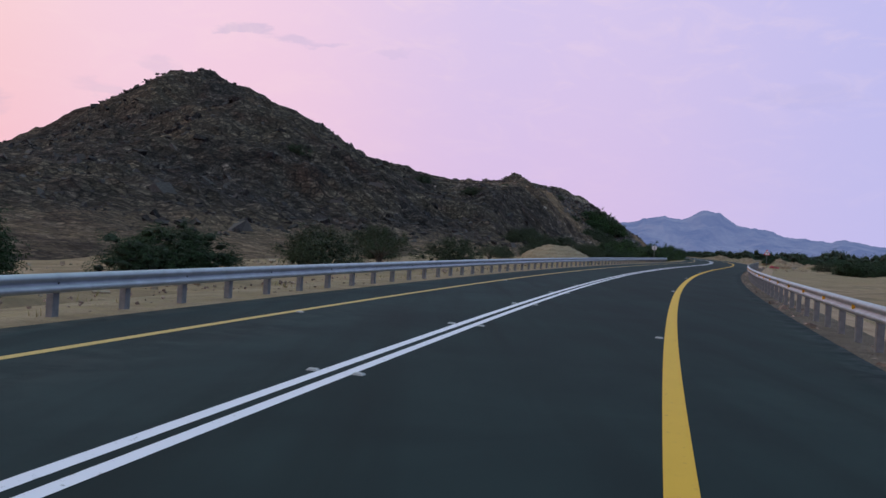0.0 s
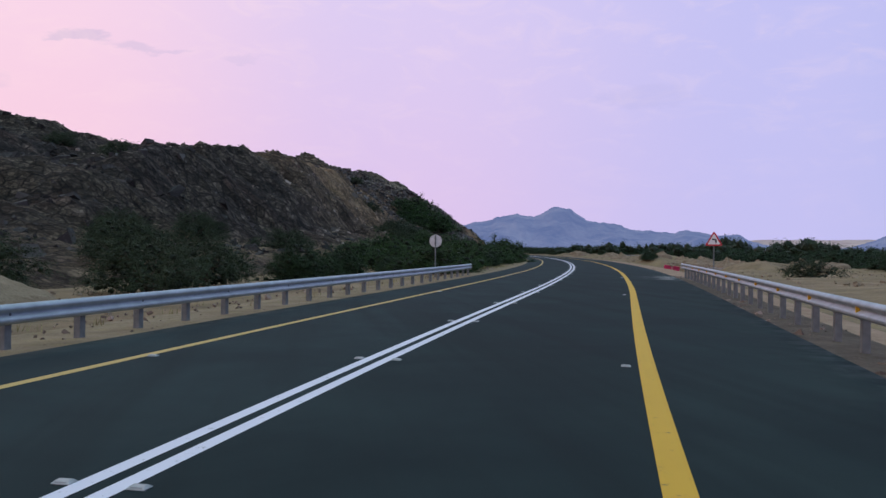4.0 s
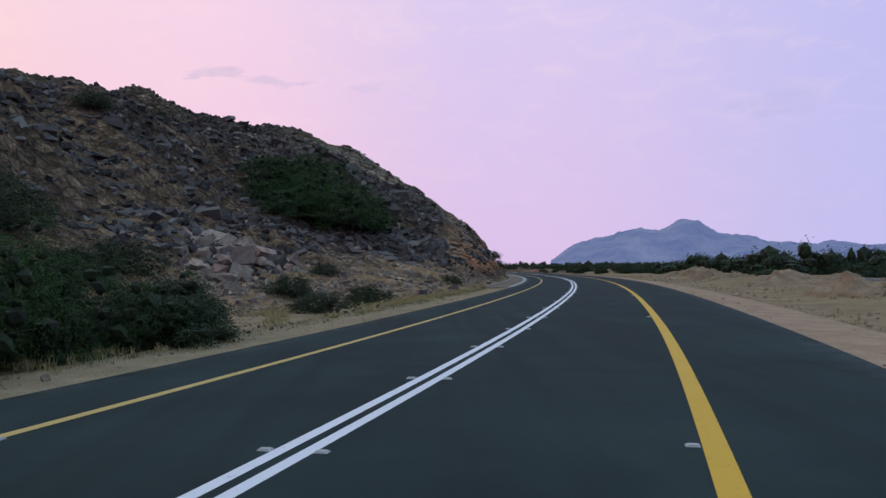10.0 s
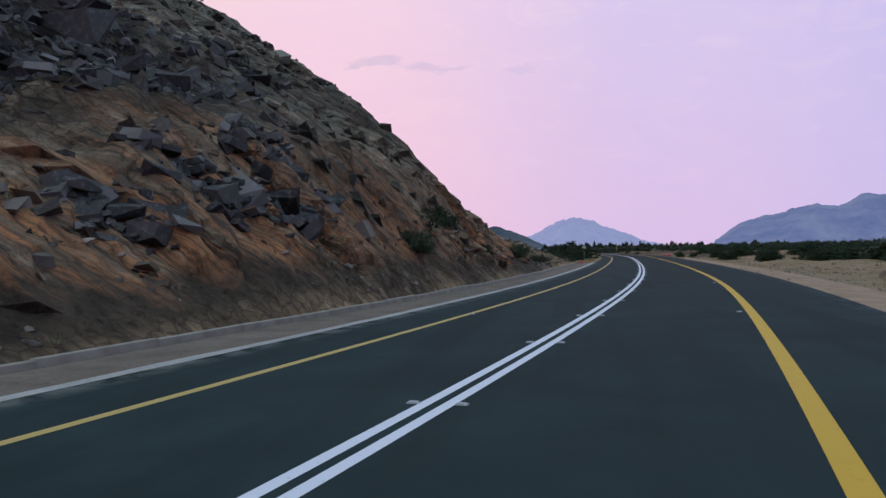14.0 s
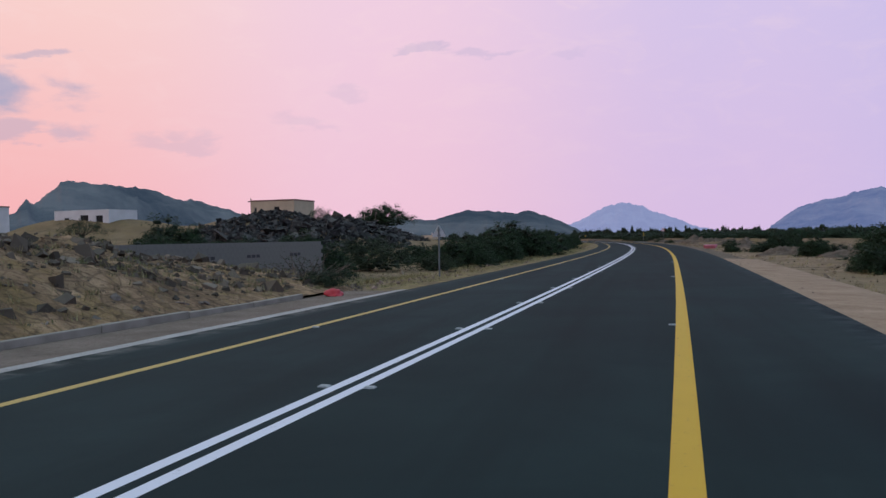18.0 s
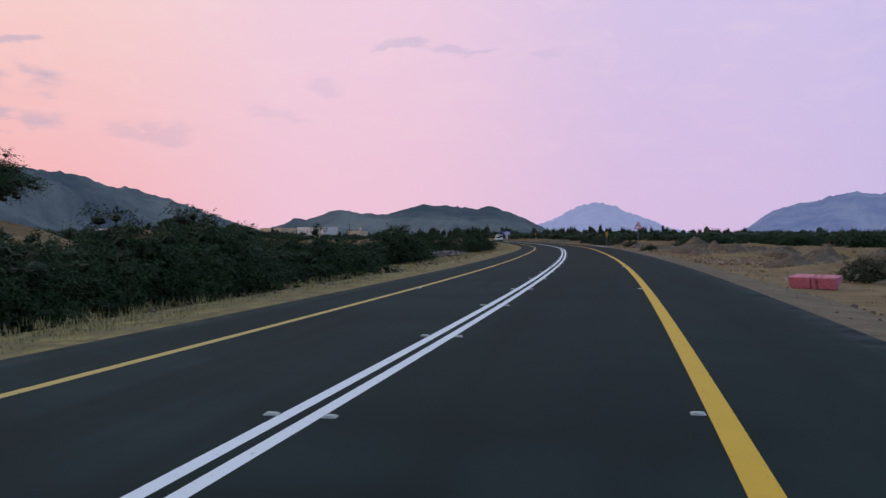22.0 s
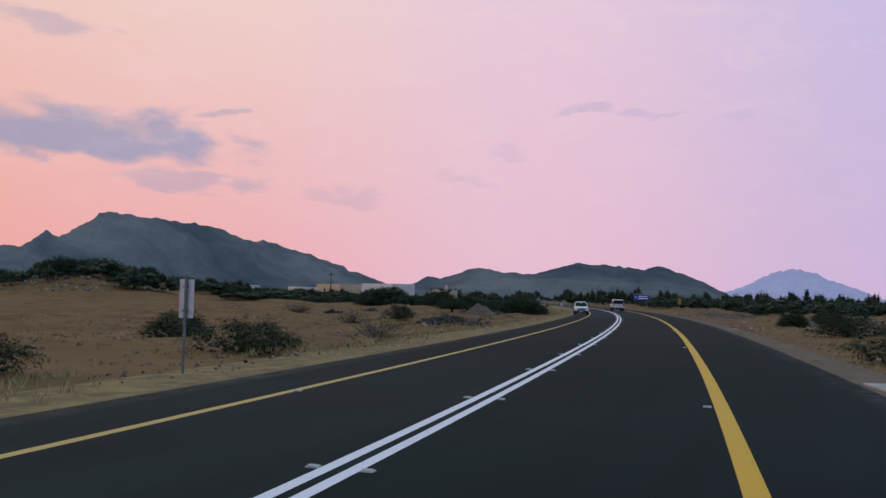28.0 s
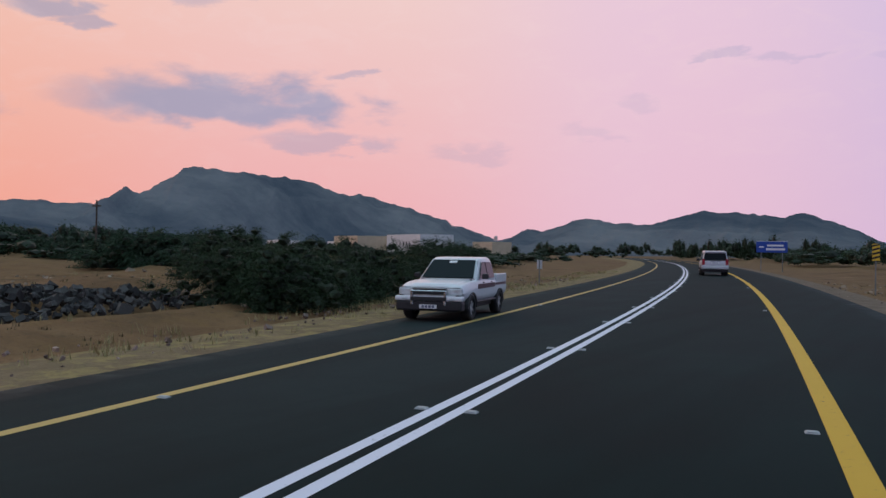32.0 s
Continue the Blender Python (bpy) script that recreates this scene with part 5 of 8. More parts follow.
def pierced(bm, x0, x1, z0, z1, th, holes):
    """One connected wall from x0 to x1 and z0 to z1 with rectangular holes (x0, z0, x1, z1) through it."""
    xs = sorted({x0, x1, *(q[0] for q in holes), *(q[2] for q in holes)})
    zs = sorted({z0, z1, *(q[1] for q in holes), *(q[3] for q in holes)})
    solid = lambda i, k: 0 <= i < len(xs) - 1 and 0 <= k < len(zs) - 1 and not any(a < (xs[i] + xs[i + 1]) / 2 < c and b < (zs[k] + zs[k + 1]) / 2 < d for a, b, c, d in holes)
    made = {}

    def v(i, y, k):
        if (i, y, k) not in made:
            made[i, y, k] = bm.verts.new((xs[i], y, zs[k]))
        return made[i, y, k]

    for i in range(len(xs) - 1):
        for k in range(len(zs) - 1):
            if not solid(i, k):
                continue
            bm.faces.new((v(i, 0, k), v(i + 1, 0, k), v(i + 1, 0, k + 1), v(i, 0, k + 1)))
            bm.faces.new((v(i, th, k), v(i, th, k + 1), v(i + 1, th, k + 1), v(i + 1, th, k)))
            for open_side, (p, q) in ((not solid(i - 1, k), ((i, k + 1), (i, k))), (not solid(i + 1, k), ((i + 1, k), (i + 1, k + 1))), (not solid(i, k - 1), ((i, k), (i + 1, k))), (not solid(i, k + 1), ((i + 1, k + 1), (i, k + 1)))):
                if open_side:
                    bm.faces.new((v(p[0], 0, p[1]), v(p[0], th, p[1]), v(q[0], th, q[1]), v(q[0], 0, q[1])))


def house(name, x, y, z, turn, w, d, h, wall_mat, label, windows, doors=(), trim=None, parapet=0.3):
    """A flat-roofed house. windows and doors: (side, centre, sill, width, height); side 0: -y, 1: +x, 2: +y, 3: -x."""
    t = thing(name, pose(x, y, z, 0, 0, turn), label, "house")
    th = 0.22
    spans = ((0, -d / 2, w, 0), (w / 2, 0, d, 90), (0, d / 2, w, 180), (-w / 2, 0, d, 270))
    for side, (cx, cy, length, rot) in enumerate(spans):
        m = pose(cx, cy, 0, 0, 0, rot)
        holes = sorted([o for o in list(windows) + list(doors) if o[0] == side], key=lambda o: o[1])
        bm = bmesh.new()
        a, e = -length / 2 + (th if side % 2 else 0), length / 2 - (th if side % 2 else 0)
        pierced(bm, a, e, -2.8, h, th, [(c - ww / 2, max(sill, -2.8), c + ww / 2, sill + hh) for _, c, sill, ww, hh in holes])
        o = part("wall", bm, wall_mat, t)
        o.matrix_basis = m
        for _, c, sill, ww, hh in holes:
            kind = "window" if sill > 0.02 else "door"
            p = part(kind, boxed(c - ww / 2, th * 0.55, sill, c + ww / 2, th * 0.7, sill + hh), M_OPENING, t, "dark glazed opening" if kind == "window" else "dark door")
            p.matrix_basis = m
            bm = bmesh.new()
            for q in ((c - ww / 2, sill, c - ww / 2 + 0.05, sill + hh), (c + ww / 2 - 0.05, sill, c + ww / 2, sill + hh), (c - ww / 2 + 0.05, sill + hh - 0.05, c + ww / 2 - 0.05, sill + hh)):
                box(bm, q[0], th * 0.4, q[1], q[2], th * 0.54, q[3])
            f = part("frame", bm, M_POST, p)
    part("roof", boxed(-w / 2 + th, -d / 2 + th, h - parapet - 0.15, w / 2 - th, d / 2 - th, h - parapet), M_CONCRETE, t)
    if trim:
        part("parapet", boxed(-w / 2 - 0.06, -d / 2 - 0.06, h - 0.02, w / 2 + 0.06, d / 2 + 0.06, h + 0.16, bevel=0.02), trim, t, "brown parapet band")
    return t


house("house", 41.2, 448.8, 4.5, -4, 6.3, 6.0, 2.6, M_BEIGE, "small beige flat-roofed house with brown parapet on a rubble mound", ((0, 0.6, 1.05, 0.8, 0.8), (0, -2.5, 0.9, 0.35, 0.9)), trim=M_BROWNTRIM)
house("house", 14.0, 447.0, 3.9, -8, 9.5, 5.5, 2.7, M_WHITEWALL, "low white flat-roofed house with dark door and window", ((0, -2.6, 0.9, 0.9, 0.8), (0, 3.1, 0.8, 1.2, 1.1)), ((0, 0.5, 0, 1.4, 2.0),))
house("house", -7.0, 447.0, 4.6, -5, 9.0, 6.0, 3.0, M_WHITEWALL, "white house with a brown roof edge at the village end", ((0, 1.5, 1.0, 1.0, 0.9),), trim=M_BROWNTRIM)
# the village
house("house", -41.0, 790.0, 1.4, -28, 17.5, 9.0, 4.1, M_WHITEWALL, "long white flat-roofed village house with small square windows", tuple((0, x, 1.5, 0.7, 0.9) for x in (-1.6, 0.2, 1.7, 3.2)))
house("house", -61.0, 793.0, 1.2, -28, 15.0, 9.0, 4.0, M_BEIGE, "long beige village house behind acacias", ((0, -2.0, 1.2, 1.0, 1.4), (0, 3.5, 1.2, 0.8, 1.0)))
house("house", -22.5, 793.0, 0.3, -20, 7.0, 6.0, 3.6, M_BEIGE, "small beige village house with a water tank", ((0, 0.8, 1.4, 0.8, 0.9),))
house("house", -205.0, 880.0, 1.6, -30, 22.0, 9.0, 4.2, M_WHITEWALL, "distant white village house", ((0, -4, 1.3, 1.0, 1.2), (0, 4, 1.3, 1.0, 1.2)))
house("house", -150.0, 860.0, 1.4, -30, 16.0, 8.0, 3.6, M_WHITEWALL, "distant low white village house", ((0, 0, 1.3, 1.0, 1.2),))
house("house", -112.0, 850.0, 1.3, -30, 12.0, 8.0, 3.2, M_WHITEWALL, "distant white village house among trees", ((0, 2, 1.3, 1.0, 1.0),))
house("house", -260.0, 840.0, 0.5, -35, 18.0, 8.0, 3.4, M_WHITEWALL, "distant white compound at the mountain foot", ((0, 3, 1.3, 1.0, 1.0),))
t = thing("water_tank", pose(-21.0, 792.0, 4.15), "pale plastic water tank on a roof", "tank")
bm = bmesh.new()
tube(bm, [(0, 0, 0), (0, 0, 1.0), (0, 0, 1.2)], [0.45, 0.45, 0.15], 14)
part("tank", bm, M_WHITEPLASTIC, t)


def post_at(x, y, h, label, lean=0.0, mat=None):
    t = thing("utility_pole", pose(x, y, ground_at(x, y), 0, lean, 0), label, "pole", "utility poles")
    bm = bmesh.new()
    tube(bm, [(0, 0, -0.6), (0, 0, h)], [0.10, 0.06], 10)
    part("pole", bm, mat or M_POST, t)
    part("crossarm", boxed(-0.5, -0.05, h - 0.5, 0.5, 0.05, h - 0.4, bevel=0.01), mat or M_POST, t)


for x, y, h in ((35.0, 452.0, 3.6), (-75, 700, 7.0), (-100, 690, 7.0), (15, 660, 5.0)):
    post_at(x, y, h, "thin wooden utility pole with a crossarm", random.uniform(-1, 1), M_BARK)


# a short stump of purple pipe standing in the field
x, y = on_road(641.3, -20.2)
t = thing("bollard", pose(float(x), float(y), ground_at(x, y) - 0.05), "short dark purple pipe stump standing in bare sand", "post")
bm = bmesh.new()
tube(bm, [(0, 0, -0.1), (0, 0, 0.46), (0, 0, 0.5)], [0.10, 0.10, 0.08], 12)
part("pipe", bm, M_PURPLE, t)
bm = bmesh.new()
tube(bm, [(0, 0, 0.5), (0, 0, 0.62)], [0.05, 0.045], 10)
part("neck", bm, M_BROWNTRIM, t)

# ---- plants ----
def lump():
    bm = bmesh.new()
    bmesh.ops.create_icosphere(bm, subdivisions=1, radius=1.0)
    v = np.array([q.co[:] for q in bm.verts])
    f = np.array([[q.index for q in k.verts] for k in bm.faces])
    bm.free()
    return v, f


LUMP_V, LUMP_F = lump()


def leaf_blades(centres, normals_seed, length, width, droop=0.3, along=None):
    """Small pointed leaf blades at the centres: 3 vertices each."""
    rng = np.random.RandomState(normals_seed)
    n = len(centres)
    az = rng.uniform(0, 2 * math.pi, n)
    el = rng.uniform(-1.0, 0.9, n) - droop
    d = np.stack([np.cos(az) * np.cos(el), np.sin(az) * np.cos(el), np.sin(el)], 1)
    if along is not None:
        d = along + 0.75 * d
        d /= np.linalg.norm(d, axis=1)[:, None] + 1e-6
    w = np.cross(d, rng.normal(size=(n, 3)))
    w /= np.linalg.norm(w, axis=1)[:, None] + 1e-6
    a, b = d * length * rng.uniform(0.6, 1.35, (n, 1)) / 2, w * width * rng.uniform(0.6, 1.35, (n, 1)) / 2
    return np.stack([centres - a + b, centres - a - b, centres + a], 1).reshape(-1, 3), np.arange(3 * n).reshape(-1, 3)


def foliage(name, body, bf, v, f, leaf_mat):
    """One mesh of inner masses in the dark shade colour and the leaf blades over them."""
    me = mesh_of(name, np.concatenate([body, v]), np.concatenate([bf, f + len(body)]), M_INNER_SHADE)
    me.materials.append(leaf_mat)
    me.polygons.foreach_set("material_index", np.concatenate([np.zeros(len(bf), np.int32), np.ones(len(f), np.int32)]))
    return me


def crown_points(rng, w, h, base, clumps, per, spread, hollow=0.45, stray=True):
    """Leaf centres in clumps that fill an uneven dome."""
    az = rng.uniform(0, 2 * math.pi, clumps)
    u = rng.uniform(0, 1, clumps)
    el = np.arcsin(u ** 0.8)
    lobes = 1 + 0.28 * np.sin(az * 2 + rng.uniform(0, 6)) + 0.2 * np.sin(az * 3 + rng.uniform(0, 6)) + 0.12 * np.sin(az * 5 + rng.uniform(0, 6))
    rad = hollow + (1 - hollow) * rng.uniform(0, 1, clumps) ** 0.6
    if stray:
        rad *= rng.choice([1.0, 1.0, 1.0, 1.16], clumps)
    c = np.stack([np.cos(az) * np.cos(el) * w / 2 * lobes * rad, np.sin(az) * np.cos(el) * w / 2 * lobes * rad, base + np.sin(el) * (h - base) * rad * (0.8 + 0.3 * rng.uniform(size=clumps))], 1)
    pts = np.repeat(c, per, 0) + rng.normal(size=(clumps * per, 3)) * np.array([spread, spread, spread * 0.55])
    # sprays hang outward
    out = pts[:, :2] / (np.linalg.norm(pts[:, :2], axis=1)[:, None] + 0.1)
    pts[:, 2] -= 0.25 * spread * rng.uniform(0, 1.5, len(pts))
    pts[:, :2] += out * rng.uniform(0, spread * 0.8, (len(pts), 1))
    pts[:, 2] = np.maximum(pts[:, 2], 0.03)
    return pts, c


def sprays(rng, c, count, leaves, length):
    """Leaf centres and directions along arching sprays that spring from the clumps."""
    n = len(c) * count
    root = np.repeat(c, count, 0) + rng.normal(size=(n, 3)) * 0.12
    out = root * np.array([1, 1, 0.25])
    out /= np.linalg.norm(out, axis=1)[:, None] + 0.05
    d = 0.75 * out + 0.6 * rng.normal(size=(n, 3)) + np.array([0, 0, 0.35])
    d /= np.linalg.norm(d, axis=1)[:, None]
    L = length * rng.uniform(0.5, 1.25, (n, 1, 1))
    t = np.linspace(0.1, 1, leaves)[None, :, None]
    sag = np.array([0, 0, -1.0]) * 0.5
    p = root[:, None] + d[:, None] * L * t + sag * L * t ** 2
    tang = d[:, None] + 2 * sag * t
    tang = np.broadcast_to(tang / np.linalg.norm(tang, axis=2)[..., None], p.shape)
    p = p + rng.normal(size=p.shape) * 0.035
    p[..., 2] = np.maximum(p[..., 2], 0.02)
    return p.reshape(-1, 3), tang.reshape(-1, 3)


def limbs(rng, tips, base, stems, thick, lean=0.25):
    bm = bmesh.new()
    pick = tips[rng.choice(len(tips), min(len(tips), stems), replace=False)]
    for k, tip in enumerate(pick):
        fork = Vector((rng.normal() * lean * 0.5, rng.normal() * lean * 0.5, base * rng.uniform(0.6, 1.0)))
        tip = Vector(tip)
        mid = fork.lerp(tip, 0.5) + Vector((rng.normal() * 0.1, rng.normal() * 0.1, 0.15))
        tube(bm, [(fork.x * 0.2, fork.y * 0.2, -0.2), tuple(fork), tuple(mid), tuple(tip)], [thick, thick * 0.7, thick * 0.4, 0.012], 5)
    return bm


def plant(name, label, category, w, h, seed, leaf_mat, clumps=90, per=120, spread=0.3, leaf=(0.15, 0.034), base=0.1, stems=10, thick=0.06, hollow=0.55, group="", core=1.0):
    """A bush or tree: limbs, dense inner masses coloured as the crown's shade, and fine arching sprays of narrow
    leaflets over them.
    """
    rng = np.random.RandomState(seed)
    t = thing(name, pose(0, 0, 0), label, category, group)
    pts, c = crown_points(rng, w, h, base, clumps, 1, spread, hollow)
    part("trunk", limbs(rng, c, max(base, 0.3), stems, thick), M_BARK, t)
    pts, tang = sprays(rng, c, per // 10, 14, spread * 2.4)
    v, f = leaf_blades(pts, seed + 1, leaf[0], leaf[1], 0.3, tang)
    body, bf = np.zeros((0, 3)), np.zeros((0, 3), int)
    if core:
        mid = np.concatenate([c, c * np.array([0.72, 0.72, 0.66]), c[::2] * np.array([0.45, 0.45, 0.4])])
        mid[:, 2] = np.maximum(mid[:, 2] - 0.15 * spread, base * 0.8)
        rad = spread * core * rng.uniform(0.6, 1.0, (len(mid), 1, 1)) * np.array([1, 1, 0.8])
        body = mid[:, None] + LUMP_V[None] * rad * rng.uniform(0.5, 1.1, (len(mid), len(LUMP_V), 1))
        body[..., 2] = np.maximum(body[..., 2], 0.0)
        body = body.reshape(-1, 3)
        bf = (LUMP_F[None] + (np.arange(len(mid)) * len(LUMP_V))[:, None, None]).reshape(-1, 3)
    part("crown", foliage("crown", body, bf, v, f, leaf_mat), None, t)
    return t


def dry_shrub(name, label, w, h, seed, twigs=70):
    rng = np.random.RandomState(seed)
    t = thing(name, pose(0, 0, 0), label, "shrub", "dry shrubs")
    bm = bmesh.new()
    for k in range(twigs):
        a, e = rng.uniform(0, 6.28), rng.uniform(0.35, 1.4)
        l = h * rng.uniform(0.6, 1.1)
        d = Vector((math.cos(a) * math.cos(e) * w / h * 0.7, math.sin(a) * math.cos(e) * w / h * 0.7, math.sin(e)))
        p1 = d * l * 0.5 + Vector(rng.normal(size=3)) * 0.06
        p2 = d * l + Vector(rng.normal(size=3)) * 0.12
        tube(bm, [(0, 0, -0.05), tuple(p1), tuple(p2)], [0.016, 0.010, 0.004], 3, False)
    part("branchwork", bm, M_DRYTWIG, t)
    pts, c = crown_points(rng, w, h, 0.1, 26, 26, 0.14, 0.3)
    v, f = leaf_blades(pts, seed + 1, 0.06, 0.025)
    part("crown", mesh_of("crown", v, f, M_LEAF_DULL), None, t)
    return t


GREEN = "dense dark green mesquite bush spreading over the verge"
DULL = "dusty grey-green acacia bush on bare sand"
PROTO = {
    "g0": plant("mesquite_bush", GREEN, "bush", 6.0, 3.0, 101, M_LEAF, 190, 190, 0.36, leaf=(0.11, 0.034), group="roadside bushes"),
    "g1": plant("mesquite_bush", GREEN, "bush", 5.0, 2.6, 111, M_LEAF, 150, 190, 0.34, leaf=(0.11, 0.034), group="roadside bushes"),
    "g2": plant("mesquite_bush", GREEN, "bush", 7.0, 3.2, 121, M_LEAF, 220, 190, 0.38, leaf=(0.11, 0.034), group="roadside bushes"),
    "h0": plant("mesquite_bush", GREEN, "bush", 6.2, 3.0, 103, M_LEAF_LIT, 190, 200, 0.36, leaf=(0.10, 0.028), group="roadside bushes"),
    "h1": plant("mesquite_bush", GREEN, "bush", 7.0, 3.2, 123, M_LEAF_LIT, 220, 200, 0.38, leaf=(0.10, 0.028), group="roadside bushes"),
    "d0": plant("acacia_bush", DULL, "bush", 4.0, 2.0, 131, M_LEAF_DULL, 100, 160, 0.27, leaf=(0.09, 0.026), base=0.25, group="acacia bushes", core=0.6),
    "d1": plant("acacia_bush", DULL, "bush", 3.0, 1.5, 141, M_LEAF_DULL, 70, 150, 0.23, leaf=(0.08, 0.025), base=0.2, group="acacia bushes", core=0.6),
    "t0": plant("acacia_tree", "rounded feathery acacia tree with a short forked trunk", "tree", 5.2, 3.6, 151, M_LEAF, 150, 190, 0.34, leaf=(0.10, 0.03), base=1.25, stems=14, thick=0.10, hollow=0.4, group="acacia trees", core=0.75),
    "t1": plant("acacia_tree", "thin-leaved acacia tree with a forked trunk", "tree", 4.4, 3.2, 161, M_LEAF_DULL, 80, 130, 0.30, leaf=(0.10, 0.026), base=1.2, stems=16, thick=0.09, hollow=0.5, group="acacia trees", core=0.0),
    "b0": plant("mesquite_bush", "tall dark green mesquite in the belt across the plain", "bush", 7.0, 3.6, 191, M_LEAF_FAR, 130, 150, 0.6, leaf=(0.20, 0.065), group="belt bushes"),
    "b1": plant("mesquite_bush", "broad dark green mesquite in the belt across the plain", "bush", 8.0, 3.2, 195, M_LEAF_FAR, 140, 150, 0.6, leaf=(0.20, 0.065), group="belt bushes"),
    "s0": dry_shrub("dry_shrub", "small leafless grey desert shrub on sand", 1.6, 0.9, 171),
}
SIZE = {"h0": 3.0, "h1": 3.2, "b0": 3.6, "b1": 3.2, "g0": 3.0, "g1": 2.6, "g2": 3.2, "d0": 2.0, "d1": 1.5, "t0": 3.6, "t1": 3.2, "s0": 0.9}
used = set()


def grow(kind, x, y, z, height, wide=1.0, turn=None):
    k = height / SIZE[kind]
    m = pose(x, y, z, 0, 0, random.uniform(0, 360) if turn is None else turn) @ Matrix.Diagonal((k * wide, k * wide, k, 1))
    if kind in used:
        return copy_thing(PROTO[kind], m)
    used.add(kind)
    PROTO[kind].matrix_world = m
    return PROTO[kind]


def beside(kind, s, off, height, wide=1.0, dz=-0.05):
    x, y = on_road(s, off)
    z = ground_at(x, y)
    if off < 0 and 22 < s < 398:
        z = max(z, float(hill_z(s, -off)))
    return grow(kind, float(x), float(y), z + dz, height, wide)


# left, behind the guardrail
for kind, s, off, h, w in (("g1", 22, -12.2, 1.9, 1.0), ("g0", 30.5, -12.0, 1.6, 1.3), ("d0", 43, -12.5, 1.9, 1.0), ("t1", 49, -12.0, 2.2, 1.0), ("d0", 64.5, -12.8, 1.9, 1.0), ("t1", 73, -12.6, 2.3, 1.1),
                           ("d1", 68, -20, 1.6, 1.0), ("d0", 80, -26, 2.0, 1.0), ("d0", 91.5, -17, 1.3, 1.0), ("d0", 113, -13.0, 2.0, 1.1), ("d1", 112, -19, 1.8, 1.0), ("d0", 119, -14, 2.1, 1.1), ("g1", 128, -13, 2.3, 1.0),
                           ("d0", 126, -22, 2.3, 1.1), ("d0", 135, -28, 2.4, 1.0), ("g1", 139, -14.5, 2.2, 1.1), ("d0", 150, -30, 2.5, 1.0), ("d1", 160, -26, 2.0, 1.0)):
    beside(kind, s, off, h, w)
# left, the thicket before the hill's nose: three uneven rows
rng = np.random.RandomState(91)
for s0, s1, step, off, lift in ((143, 227, 4.0, -8.8, 0.0), (146, 222, 5.4, -12.6, 0.25), (154, 196, 7.0, -17.0, 0.4)):
    for s in np.arange(s0, s1, step):
        h = float(np.interp(s, (143, 160, 190, 205, 227), (2.4, 2.8, 2.95, 2.9, 2.75))) + lift + rng.uniform(-0.5, 0.4)
        beside(rng.choice(["g0", "h0", "h1"]), s + rng.uniform(-0.8, 0.8), off + rng.uniform(-0.8, 0.3), h, rng.uniform(0.85, 1.1))
for kind, s, off, h, w in (("d0", 203, -22, 2.4, 1.0), ("d0", 214, -25, 2.2, 1.0), ("d1", 232, -30, 1.6, 1.1), ("d0", 246, -34, 2.0, 1.0)):
    beside(kind, s, off, h, w)
# the great bush on the slope, smaller ones above it
for kind, s, off, h, w in (("h1", 284.5, -30, 3.8, 1.0), ("h1", 288.5, -30.5, 4.2, 1.0), ("h1", 283, -26, 4.6, 1.0), ("h1", 287, -26.5, 5.6, 1.0), ("h0", 290.2, -27, 5.2, 0.9), ("h0", 284, -22, 4.6, 1.05), ("h1", 288, -22, 5.4, 1.0), ("h0", 289.4, -21.6, 4.4, 0.85),
                           ("d0", 236, -26, 2.6, 1.3), ("d0", 241, -28, 2.8, 1.3), ("d0", 229, -24, 2.2, 1.2), ("d1", 244.6, -13.4, 1.0, 1.2), ("d1", 270, -40, 1.4, 1.2), ("d1", 258, -16, 0.8, 1.1), ("d1", 270, -9.6, 0.7, 1.1),
                           ("d1", 318, -9.0, 0.9, 1.2), ("d1", 323, -9.4, 1.0, 1.1), ("d1", 346, -9.2, 0.75, 1.2), ("d0", 350, -9.4, 0.85, 1.0), ("d1", 332, -9.0, 0.6, 1.3), ("d1", 358, -9.0, 0.7, 1.2), ("s0", 366, -9.0, 0.9, 1.3),
                           ("t1", 388, -25, 2.3, 1.3), ("d0", 334, -52, 1.5, 1.0), ("d1", 300, -48, 1.4, 1.0), ("d1", 210, -48, 1.6, 1.0), ("d1", 180, -60, 1.7, 1.0), ("d1", 165, -45, 1.5, 1.0), ("d1", 120, -60, 1.5, 1.0)):
    beside(kind, s, off, h, w)
# left, the hedge-like thicket past the rubble mound
rng = np.random.RandomState(95)
for s0, s1, step, off, lift in ((449.5, 482, 3.6, -9.7, 0.0), (456, 480, 5.0, -13.0, 0.25)):
    for s in np.arange(s0, s1, step):
        h = float(np.interp(s, (446, 456, 468, 476, 482), (2.8, 2.8, 2.7, 2.2, 1.7))) + lift + rng.uniform(-0.3, 0.25)
        beside(rng.choice(["g0", "g1"]), s + rng.uniform(-0.7, 0.7), off + rng.uniform(-0.5, 0.2), h, rng.uniform(0.95, 1.15))
